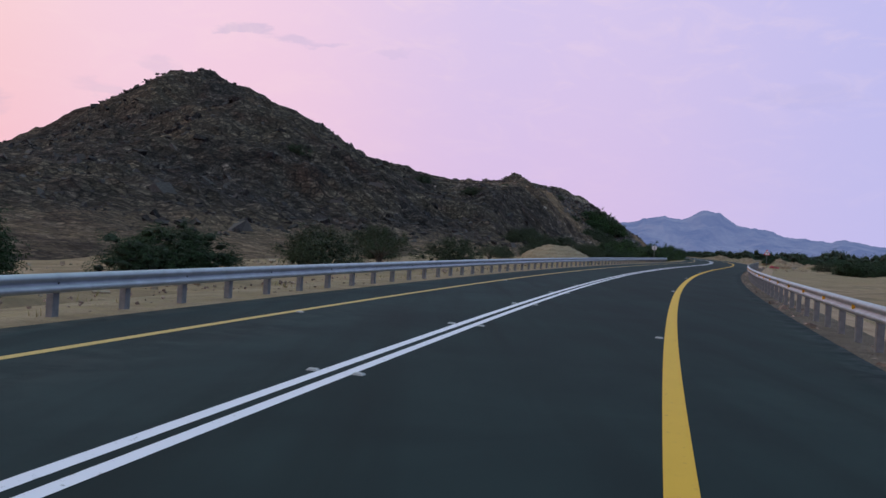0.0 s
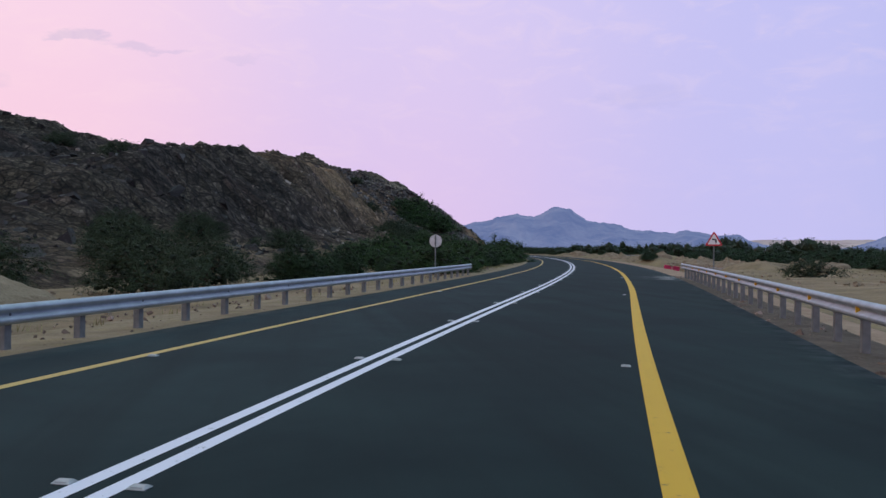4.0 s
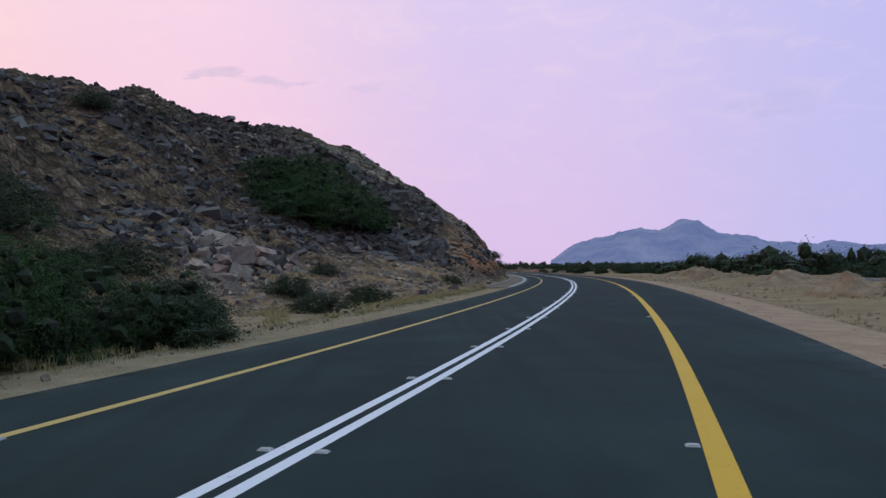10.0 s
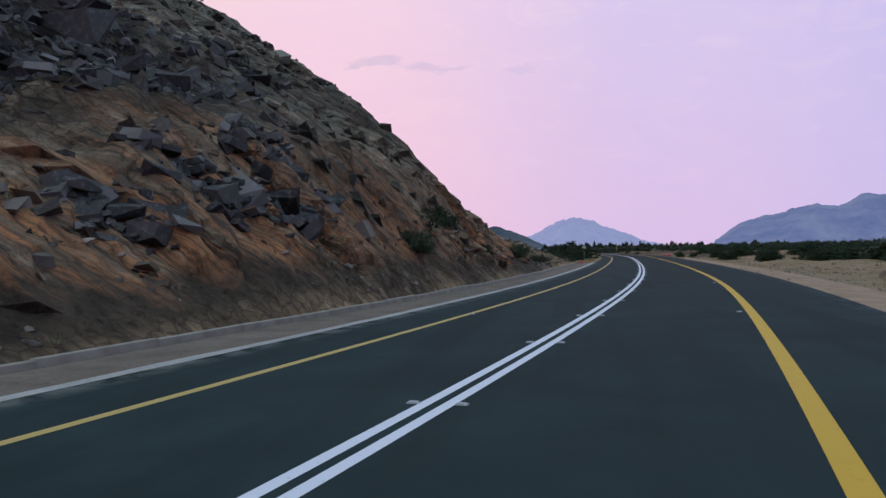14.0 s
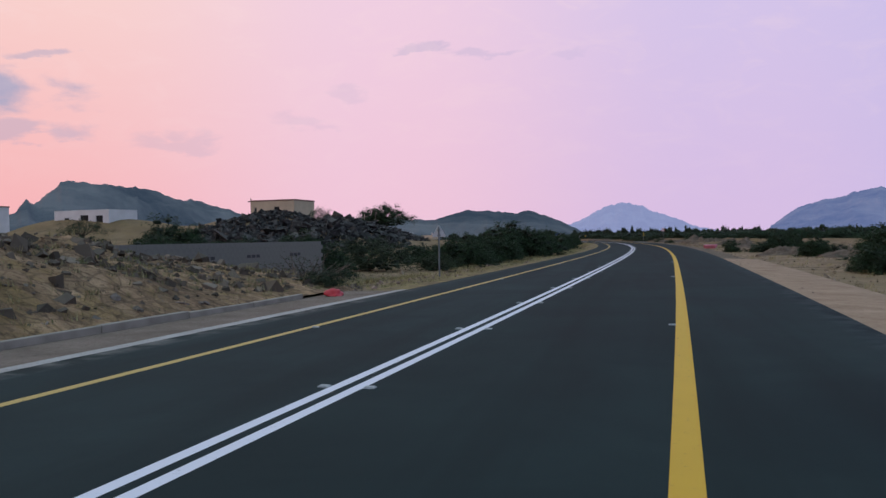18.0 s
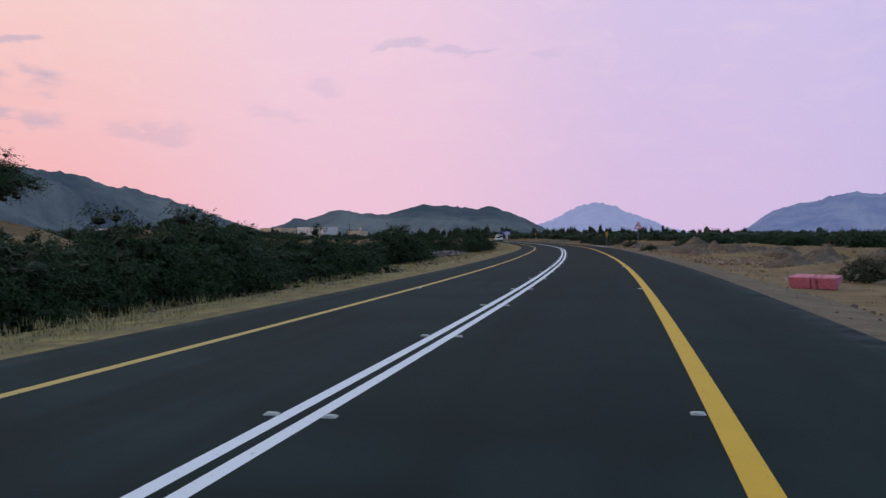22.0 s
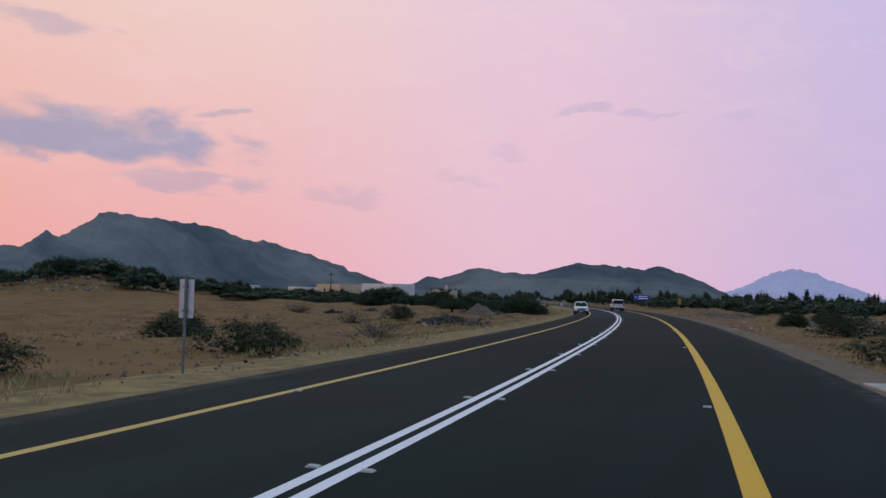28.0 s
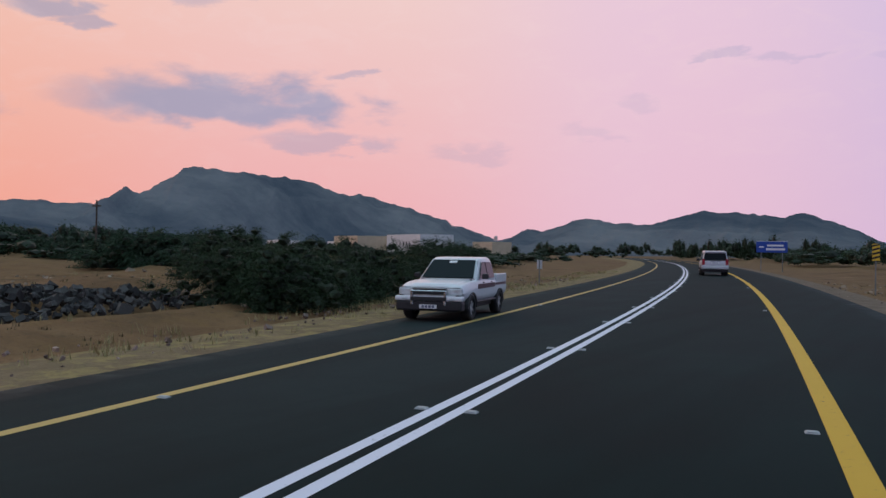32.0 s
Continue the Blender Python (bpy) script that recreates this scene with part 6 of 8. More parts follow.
# left, past the hill
for kind, s, off, h, w in (("s0", 392, -10.5, 1.1, 1.5), ("d1", 388, -8.0, 0.5, 1.4), ("g1", 403.5, -14.5, 2.0, 1.1), ("d0", 409, -14.0, 2.0, 1.3), ("d1", 408.5, -9.6, 0.9, 1.3), ("g1", 414, -9.8, 2.4, 1.0), ("g0", 419, -9.8, 2.6, 1.1), ("g1", 424, -9.6, 2.6, 1.1),
                           ("g0", 429, -9.8, 2.7, 1.1), ("g2", 435.5, -9.9, 2.8, 1.15), ("d0", 441, -9.8, 1.0, 1.2), ("d1", 445.5, -10, 0.8, 1.2), ("g0", 400, -22, 3.2, 1.0), ("g1", 405, -25, 3.3, 1.1), ("g0", 411, -24, 3.1, 1.0), ("g1", 418, -23, 2.6, 1.1), ("g0", 422, -14.5, 2.4, 1.1), ("g0", 432, -14.5, 2.6, 1.1), ("t0", 694, -92, 3.2, 1.3), ("t0", 716, -98, 3.2, 1.4), ("t1", 704, -84, 3.0, 1.3), ("g1", 494, -10.6, 2.8, 1.05), ("g1", 498.5, -11.0, 2.7, 1.05), ("g0", 490, -13.5, 2.7, 1.0), ("d0", 238, -21, 1.7, 1.2), ("d0", 243, -22, 1.8, 1.2), ("d1", 246, -9.8, 0.9, 1.2), ("d1", 238, -9.4, 0.8, 1.4),
                           ("d0", 474.5, -10.8, 1.5, 1.2), ("g1", 476, -15.5, 1.8, 1.1), ("d0", 485, -16, 1.7, 1.2), ("g1", 488.5, -11.4, 1.9, 1.0), ("d0", 507.5, -13.4, 1.2, 1.3), 
                           ("g1", 525.6, -14.0, 2.6, 0.74), ("g0", 531.2, -12.6, 2.5, 0.6), ("g1", 528.4, -9.6, 2.1, 0.8), ("g0", 531.2, -9.4, 2.8, 0.66), ("g1", 534.6, -9.4, 3.0, 0.7), ("g0", 538.6, -9.2, 2.3, 0.7), ("g1", 542.6, -8.8, 1.3, 0.9), ("g1", 536.5, -13.4, 1.9, 0.8), ("d1", 519.5, -13.8, 1.0, 1.3), ("d1", 524.2, -10.6, 0.9, 1.0), ("g0", 561, -10.6, 2.4, 1.0), ("g1", 556, -12.0, 2.0, 1.0),
                           ("d1", 574, -11.0, 1.0, 1.2), ("d1", 584, -9.6, 0.95, 1.2), ("s0", 593.8, -8.7, 0.95, 1.2), ("d0", 592, -17, 1.2, 1.3), ("s0", 628.3, -26.6, 1.0, 1.1), ("d1", 619.3, -15.4, 0.95, 0.9), ("s0", 611, -16.0, 0.9, 1.2),
                           ("t0", 644.6, -16.6, 1.5, 1.25), ("g0", 663.5, -13.6, 2.1, 1.0), ("g1", 665, -10.6, 1.9, 1.1), ("g2", 670, -12.6, 2.3, 0.95), ("g0", 673, -16.5, 2.5, 1.1), ("g2", 660.5, -10.9, 2.2, 1.0), ("g0", 676, -21, 2.6, 1.1), ("g1", 672, -19.5, 2.4, 1.1), ("g2", 680, -24.5, 2.7, 1.0), ("g0", 684, -29, 2.6, 1.1), ("b0", 692, -34, 2.6, 1.1), ("b1", 685, -34, 2.5, 1.1), ("b0", 699, -42, 2.0, 1.2), ("b1", 704, -49, 2.0, 1.2), ("b0", 708, -56, 2.0, 1.2), ("b1", 712, -63, 2.2, 1.2), ("b0", 716, -71, 2.8, 1.2), ("b1", 720, -80, 2.8, 1.2), ("b0", 722, -90, 3.0, 1.2), ("b1", 718, -100, 3.0, 1.2), ("g1", 675, -11.2, 2.0, 1.1), ("g0", 681, -15.5, 2.3, 1.1), ("t0", 681, -12.6, 2.6, 1.0), ("t0", 687, -13.4, 2.5, 1.0),
                           ("t0", 490.9, -38.4, 4.5, 1.0), ("t1", 459, -37.5, 2.9, 1.0), ("t1", 452, -66, 4.0, 1.2), ("g0", 446, -62, 3.0, 1.0)):
    beside(kind, s, off, h, w)
# right side
for kind, s, off, h, w in (("g1", 226.5, 15.0, 1.7, 1.35), ("g1", 119, 18, 2.3, 1.2), ("g0", 126, 21, 2.7, 1.1), ("g0", 138, 28, 3.0, 1.2), ("d1", 15, 13, 1.0, 1.5), ("d1", 22, 15.5, 1.1, 1.5), ("d0", 34, 19, 1.2, 1.3),
                           ("d1", 150, 17, 1.3, 1.2), ("g1", 431, 14.5, 1.8, 1.1), ("g1", 447, 13.4, 2.0, 1.1), ("g1", 461, 17.5, 1.5, 1.0), ("g0", 470, 16.5, 1.5, 1.0), ("d0", 475, 12.2, 1.0, 1.0),
                           ("g0", 507, 25, 2.2, 1.1), ("g1", 545, 15.5, 1.8, 1.1), ("g1", 542, 10.2, 0.95, 1.1), ("g1", 400, 11.8, 1.5, 1.1), ("g1", 388, 15.0, 2.0, 1.2), ("g0", 380, 19, 2.4, 1.1), ("g1", 413, 15.5, 2.2, 1.2), ("g1", 448, 9.6, 1.0, 1.0), ("d1", 553, 16, 1.3, 1.2), ("d0", 590, 10.6, 1.25, 1.3), ("d1", 577, 13, 1.0, 1.2), ("g1", 634, 14.0, 1.6, 1.2), ("d0", 614, 13.4, 1.4, 1.2), ("d1", 608, 16, 1.1, 1.2),
                           ("g1", 640, 18, 1.8, 1.2), ("g0", 700, 22, 2.6, 1.2)):
    beside(kind, s, off, h, w)

# right, the belt of mesquites beyond the earth heaps
rng = np.random.RandomState(97)
for s0, s1, step, off in ((165, 345, 5.4, 31), (170, 420, 7.0, 38), (350, 430, 7.5, 27), (430, 640, 8.5, 37)):
    for s in np.arange(s0, s1, step):
        if rng.uniform() < 0.9:
            beside(rng.choice(["b0", "b1"]), s + rng.uniform(-1.5, 1.5), off + 2.5 * math.sin(s / 23) + rng.uniform(-2, 2), rng.uniform(2.2, 3.3) * (0.85 if s > 345 else 1.0 if s < 215 else 0.9), rng.uniform(0.9, 1.15))


def wood(name, label, spots, seed, lumps=5, leaves=42, leaf=0.3):
    """Trees too far off to count: uneven clumps in the crown's shade colour with leaf blades standing off them, in one
    mesh.
    """
    rng = np.random.RandomState(seed)
    spots = np.array(spots)
    n = len(spots)
    z = ground_z(spots[:, 0], spots[:, 1])
    w, h = spots[:, 2:3], spots[:, 3:4]
    a, r = rng.uniform(0, 6.28, (n, lumps)), rng.uniform(0.0, 1.0, (n, lumps)) ** 0.6
    size = rng.uniform(0.17, 0.27, (n, lumps)) * (1.1 - 0.3 * r)
    cz = h * np.sqrt(np.clip(1 - 0.85 * r ** 2, 0.05, 1)) * rng.uniform(0.45, 0.84, (n, lumps))
    c = np.stack([spots[:, 0:1] + np.cos(a) * r * w / 2, spots[:, 1:2] + np.sin(a) * r * w / 2, z[:, None] + cz], -1).reshape(-1, 3)
    rx = (size * w).reshape(-1, 1)
    rz = np.maximum(size * h * 1.1, 0.55 * cz).reshape(-1, 1)
    rad = np.concatenate([rx, rx, rz], 1)
    m = len(c)
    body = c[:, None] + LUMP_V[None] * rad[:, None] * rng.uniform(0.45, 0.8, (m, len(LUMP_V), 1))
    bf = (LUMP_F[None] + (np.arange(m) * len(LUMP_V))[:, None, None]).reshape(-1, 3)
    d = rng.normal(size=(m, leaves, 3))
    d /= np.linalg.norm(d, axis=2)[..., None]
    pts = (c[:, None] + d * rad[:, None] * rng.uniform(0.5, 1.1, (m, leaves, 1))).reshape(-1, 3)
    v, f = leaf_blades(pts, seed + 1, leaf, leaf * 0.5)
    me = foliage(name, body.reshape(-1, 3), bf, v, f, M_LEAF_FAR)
    return tagged(new(name, me), label, "trees", kind="stuff")


rng = np.random.RandomState(77)
spots = []
for k in range(650):
    s, o = rng.uniform(60, 900), rng.uniform(0, 1) ** 1.4 * 110
    off = 34 + 14 * math.sin(s / 70) + (26 if s < 140 else 0) + (18 if 380 < s < 620 else 0) + o
    x, y = on_road(s, off)
    spots.append((float(x), float(y), rng.uniform(4, 7.5), rng.uniform(2.2, 3.3) + (0.3 if s < 330 else 0)))
for s, off, w, h in ((281, 46, 4.5, 5.4), (279, 44, 6, 5.0), (267, 38, 7, 4.4), (262, 41, 7, 3.9), (274, 40, 7, 4.2), (288, 46, 7, 4.2), (250, 46, 7, 4.0), (244, 40, 6, 3.6), (300, 50, 7, 4.4), (236, 44, 7, 3.8), (312, 52, 7, 4.4), (322, 46, 6, 3.4), (160, 30, 6, 3.0), (168, 36, 7, 3.4), (180, 42, 7, 3.6)):
    x, y = on_road(s, off)
    spots.append((float(x), float(y), w, h))
wood("tree_belt", "belt of dark green acacias and bushes across the plain", spots, 201, 11, 70, 0.32)
spots = []
for k in range(420):
    x, y = rng.uniform(-140, 420), rng.uniform(880, 1250)
    if x < 45 and y > 1060:
        continue
    spots.append((x, y, rng.uniform(6, 10), rng.uniform(3, 6.5)))
for k in range(70):
    x, y = rng.uniform(-10, 160), rng.uniform(860, 900)
    spots.append((x, y, rng.uniform(3, 5), rng.uniform(4, 7)))
wood("far_wood", "far line of trees at the end of the valley", spots, 211, 10, 34, 0.55)
spots = []
for k in range(430):
    s, off = rng.uniform(688, 850), -rng.uniform(20, 160)
    if s < 810 and off > -110 and rng.uniform() < (0.75 if off > -66 else 0.35):
        continue
    x, y = on_road(s, off)
    spots.append((float(x), float(y), rng.uniform(4, 7.5), rng.uniform(1.0, 1.8) if off > -66 and s < 836 else rng.uniform(2.3, 3.5)))
for k in range(160):
    x, y = rng.uniform(-330, -60), rng.uniform(680, 900)
    spots.append((x, y, rng.uniform(5, 8), rng.uniform(2.6, 4.6)))
for k in range(90):
    s, off = rng.uniform(520, 640), -rng.uniform(70, 170)
    x, y = on_road(s, off)
    spots.append((float(x), float(y), rng.uniform(3, 6), rng.uniform(1.4, 3.0)))
wood("village_trees", "dark acacias round the village", spots, 221, 11, 54, 0.30)


def tufts(name, label, bands, count, seed, mat, h=0.2):
    """Grass too small to count."""
    rng = np.random.RandomState(seed)
    S, O = [], []
    for s0, s1, o0, o1, share in bands:
        n = int(count * share)
        S.append(rng.uniform(s0, s1, n))
        O.append(rng.uniform(o0, o1, n))
    S, O = np.concatenate(S), np.concatenate(O)
    keep = fbm(S / 5, O / 2, 3, 0.6, seed) > -0.08
    S, O = S[keep], O[keep]
    P = on_road(S, O)
    z = np.maximum(ground_z(P[:, 0], P[:, 1]), np.where(np.abs(O + 0.85) < 7.8, -0.12, -9))
    z = np.where((O < -7.3) & (S > 22) & (S < 398), np.maximum(z, hill_z(S, -O)), z)
    blades = 7
    n = len(S)
    base = np.repeat(np.stack([P[:, 0], P[:, 1], z], 1), blades, 0) + rng.normal(size=(n * blades, 3)) * np.array([0.07, 0.07, 0])
    a = rng.uniform(0, 6.28, n * blades)
    hh = h * rng.uniform(0.4, 1.3, n * blades)
    lean = rng.uniform(0.1, 0.7, n * blades) * hh
    tip = base + np.stack([np.cos(a) * lean, np.sin(a) * lean, hh], 1)
    w = np.stack([-np.sin(a), np.cos(a), a * 0], 1) * 0.012
    v = np.stack([base - w, base + w, tip], 1).reshape(-1, 3)
    return tagged(new(name, mesh_of(name, v, np.arange(len(v)).reshape(-1, 3), mat)), label, "grass", kind="stuff")


tufts("dry_grass", "straw-coloured dry grass tufts along the verges",
      ((-20, 150, -8.2, -5.5, 0.02), (150, 272, -8.2, -5.5, 0.09), (388, 720, -9.5, -5.6, 0.42), (390, 700, -30, -9, 0.12), (150, 640, 8.4, 14, 0.12), (200, 290, -12, -7.4, 0.5), (360, 400, -14, -7.6, 0.06)), 12000, 301, M_GRASS)
tufts("low_scrub", "low dark dry scrub scattered over the fields", ((560, 705, -34, -8.6, 0.14), (610, 645, -10.9, -10.0, 0.02), (605, 640, -12.8, -11.6, 0.025), (596, 650, -18.6, -16.8, 0.04), (395, 560, -34, -9, 0.3), (354, 397, -24, -8.2, 0.14), (150, 400, 9, 30, 0.12), (400, 700, 9, 34, 0.18)), 26000, 321, M_SCRUB, 0.09)
tufts("green_grass", "thin green grass along the asphalt", ((200, 272, -7.6, -6.4, 0.25), (390, 480, -6.8, -5.6, 0.45), (250, 400, -9.5, -7.4, 0.3), (358, 400, -22, -8.5, 1.6)), 2600, 311, M_GRASSGREEN, 0.12)

# ---- stones ----
def stone_shapes(count, seed, flat):
    rng = np.random.RandomState(seed)
    out = []
    for k in range(count):
        v = LUMP_V.copy()
        for q in range(7):          # cut flat faces
            n = rng.normal(size=3)
            n /= np.linalg.norm(n)
            d = v @ n
            lim = rng.uniform(0.35, 0.7)
            v -= np.clip(d - lim, 0, None)[:, None] * n
        v *= rng.uniform(0.75, 1.25, 3) * np.array([1, 0.8, flat])
        out.append(v)
    return out


BOX_V = np.array([[x, y, z] for x in (-1, 1) for y in (-1, 1) for z in (-1, 1)], float)
BOX_F = np.array([[0, 1, 3], [0, 3, 2], [4, 6, 7], [4, 7, 5], [0, 4, 5], [0, 5, 1], [2, 3, 7], [2, 7, 6], [0, 2, 6], [0, 6, 4], [1, 5, 7], [1, 7, 3]])


def block_shapes(count, seed, flat, slim=0.65):
    """Sharp-edged broken slabs."""
    rng = np.random.RandomState(seed)
    return [(BOX_V + rng.uniform(-0.34, 0.34, (8, 3))) * np.array([0.85, slim * rng.uniform(0.6, 1.15), flat * rng.uniform(0.6, 1.3)]) for k in range(count)]


def blocks(name, label, xyz, size, seed, mat, flat=0.3, slim=0.65, turn=None, dip=0.0, loose=0.5, category="stones"):
    """Broken slabs; turn (radians) and dip set how the beds lie, loose how far each strays."""
    rng = np.random.RandomState(seed)
    shapes = np.array(block_shapes(14, seed + 5, flat, slim))
    n = len(xyz)
    v = shapes[rng.randint(0, len(shapes), n)] * np.asarray(size)[:, None, None]
    yaw = rng.uniform(0, 6.28, n) if turn is None else np.asarray(turn) + rng.normal(size=n) * loose * 0.5
    pitch, roll = dip + rng.normal(size=n) * loose, rng.normal(size=n) * loose
    x, y, z = v[..., 0], v[..., 1], v[..., 2]
    for ang, k in ((roll, 0), (pitch, 1), (yaw, 2)):
        c, q = np.cos(ang)[:, None], np.sin(ang)[:, None]
        if k == 0:
            y, z = y * c - z * q, y * q + z * c
        elif k == 1:
            x, z = x * c + z * q, z * c - x * q
        else:
            x, y = x * c - y * q, x * q + y * c
    v = np.stack([x, y, z], -1) + np.asarray(xyz)[:, None]
    f = (BOX_F[None] + (np.arange(n) * 8)[:, None, None]).reshape(-1, 3)
    return tagged(new(name, mesh_of(name, v.reshape(-1, 3), f, mat)), label, category, kind="stuff")


def scatter(name, label, xyz, size, seed, mat, flat=0.55, tilt=0.5, category="stones", kind="stuff"):
    rng = np.random.RandomState(seed)
    shapes = np.array(stone_shapes(10, seed + 5, flat))
    n = len(xyz)
    v = shapes[rng.randint(0, len(shapes), n)] * np.asarray(size)[:, None, None]
    a, b = rng.uniform(0, 6.28, n), rng.normal(size=n) * tilt
    ca, sa, cb, sb = np.cos(a), np.sin(a), np.cos(b), np.sin(b)
    x, y, z = v[..., 0], v[..., 1], v[..., 2]
    y, z = y * cb[:, None] - z * sb[:, None], y * sb[:, None] + z * cb[:, None]
    x, y = x * ca[:, None] - y * sa[:, None], x * sa[:, None] + y * ca[:, None]
    v = np.stack([x, y, z], -1) + np.asarray(xyz)[:, None]
    f = (LUMP_F[None] + (np.arange(n) * len(LUMP_V))[:, None, None]).reshape(-1, 3)
    return tagged(new(name, mesh_of(name, v.reshape(-1, 3), f, mat)), label, category, kind=kind)


def on_hill(s, off):
    P = on_road(s, -off)
    return np.stack([P[:, 0], P[:, 1], hill_z(s, off)], 1)


rng = np.random.RandomState(401)
s, off = rng.uniform(60, 330, 20000), 9 + rng.uniform(0, 1, 20000) ** 1.2 * 115
ok = (hill_base(s, off) > 1.0) & ((s < 316) | (off > 34))
size = 0.09 + rng.gamma(1.4, 0.13, len(s))
paler = ok & (s > 172) & (s < 282) & (off < 58) & (rng.uniform(size=len(s)) < np.where(off < 22, 1.0, 0.75))
blocks("scree_stones", "brown and pinkish stones strewn over the lower slope", on_hill(s[paler], off[paler]), 0.6 * size[paler], 406, M_BROWNSTONE, 0.5)
ok &= ~paler
s, off, size = s[ok], off[ok], size[ok]
early = s < 188 + 16 * fbm(s / 9, off / 9, 3, 0.6, 73)
blocks("hill_stones", "dark angular stones strewn over the rocky hill", on_hill(s[early], off[early]), size[early], 402, M_FARSTONE, 0.40)
blocks("hill_stones", "grey-brown angular stones strewn over the upper slope", on_hill(s[~early], off[~early]), size[~early], 416, M_SCREESTONE, 0.40)
s, off = rng.uniform(176, 286, 11000), 9.0 + rng.uniform(0, 1, 11000) ** 1.1 * 46
ok = hill_base(s, off) > 0.25
s, off = s[ok], off[ok]
blocks("scree_stones", "small brown stones covering the lower slope", on_hill(s, off), 0.05 + rng.gamma(1.3, 0.06, len(s)), 408, M_BROWNSTONE, 0.55)
s, off = rng.uniform(224, 292, 9000), 8.2 + rng.uniform(0, 1, 9000) ** 1.1 * 13
ok = hill_base(s, off) > 0.15
s, off = s[ok], off[ok]
blocks("scree_stones", "little brown and grey stones on the earth slope's foot", on_hill(s, off), 0.025 + rng.gamma(1.3, 0.04, len(s)), 412, M_BROWNSTONE, 0.55)
s, off = rng.uniform(350, 392, 8500), 8.0 + rng.uniform(0, 1, 8500) ** 1.1 * 18
blocks("scree_stones", "brown and grey stones strewn over the earth berm", on_hill(s, off), 0.025 + rng.gamma(1.3, 0.042, len(s)), 414, M_BERMSTONE, 0.5)
s, off = rng.uniform(246, 328, 30000), 9.0 + rng.uniform(0, 1, 30000) ** 1.15 * 40
ok = (hill_base(s, off) > 2.2) & (rng.uniform(size=len(s)) < bump01(s, 244, 258, 316, 328)) & ((off > 12.5 + 0.12 * (s - 285)) | (s < 288) | ((s < 312) & (fbm(s / 4, off / 3, 3, 0.6, 71) > 0.10))) & ((off > 21) | (s > 279 + rng.normal(size=len(s)) * 2.5) | (rng.uniform(size=len(s)) < 0.03) | ((s > 284) & (fbm(s / 4, off / 3, 3, 0.6, 71) > 0.05)))
s, off = s[ok], off[ok]
blocks("slope_slabs", "dark broken rock slabs covering the hill's steep nose", on_hill(s, off) + np.array([0, 0, 0.08]), 0.09 + rng.gamma(1.5, 0.11, len(s)), 403, M_STONE, 0.30, 0.75, None, 0.0, 0.42)
# the crest over the cutting is strewn with olive-grey stones down to the nose
rng = np.random.RandomState(405)
s, off = rng.uniform(298, 362, 16000), 12 + rng.uniform(0, 1, 16000) ** 0.9 * 46
ok = (hill_base(s, off) > np.interp(s, (298, 318, 330, 345, 362), (6, 9, 11.5, 13, 5)) + 2.5 * fbm(s / 6, off / 6, 3, 0.6, 72)) & (rng.uniform(size=len(s)) < np.interp(off, (12, 22, 40), (0.3, 0.8, 1.0)))
s, off = s[ok], off[ok]
blocks("slope_slabs", "olive-grey broken stones covering the crest above the cutting", on_hill(s, off) + np.array([0, 0, 0.05]), 0.07 + rng.gamma(1.5, 0.085, len(s)), 409, M_OLIVESTONE, 0.36, 0.75, None, 0.0, 0.4)
# the beds of the cutting stand out as long ledges that dip with the road
s, off = rng.uniform(292, 358, 3400), 8.2 + rng.uniform(0, 1, 3400) ** 1.2 * 30
ok = (hill_base(s, off) > 1.0) & ((off < 14) | (s > 312))
s, off = s[ok], off[ok]
away = np.interp(s, LINE_S, LINE_H) + math.pi / 2
blocks("cutting_ledges", "tilted ochre and grey ledges of the road cutting", on_hill(s, off) - np.array([0, 0, 0.08]), 0.07 + rng.gamma(1.5, 0.09, len(s)), 407, M_LEDGE, 0.16, 0.40, away, 0.78, 0.24)
s, off = rng.uniform(312, 352, 420), 9.0 + rng.uniform(0, 1, 420) ** 0.9 * 15
ok = (hill_base(s, off) > 2.5) & ((off < 14) | (s > 318))
s, off = s[ok], off[ok]
away = np.interp(s, LINE_S, LINE_H) + math.pi / 2
blocks("cutting_ledges", "large tilted olive-grey rock plates of the road cutting", on_hill(s, off) - np.array([0, 0, 0.15]), np.clip(0.25 + rng.gamma(1.6, 0.16, len(s)), 0, 0.95), 415, M_OLIVESTONE, 0.13, 0.42, away, 0.78, 0.16)
s, off = rng.uniform(225, 380, 2600), 7.6 + rng.uniform(0, 1, 2600) ** 1.6 * 6
scatter("scree", "small fallen stones along the foot of the slope", on_hill(s, off) + np.array([0, 0, 0.02]), 0.03 + rng.gamma(1.3, 0.05, len(s)), 404, M_BROWNSTONE)


def heap(name, label, s0, off0, rs, ro, height, count, size, seed, mat, flat=0.6, base=None):
    rng = np.random.RandomState(seed)
    a, r = rng.uniform(0, 6.28, count), rng.uniform(0, 1, count) ** 0.6
    s, off = s0 + np.cos(a) * r * rs, off0 + np.sin(a) * r * ro
    P = on_road(s, off)
    z = ground_z(P[:, 0], P[:, 1])
    if off0 < 0 and 22 < s0 < 398:
        z = np.maximum(z, hill_z(s, -off))
    z = np.maximum(z, -0.12) + height * np.clip(1 - r ** 1.6, 0, 1) * rng.uniform(0.5, 1.0, count)
    return blocks(name, label, np.stack([P[:, 0], P[:, 1], z], 1), size * (0.35 + rng.gamma(1.8, 0.28, count)), seed + 1, mat, flat, 0.75, None, 0.0, 0.6, "rubble")


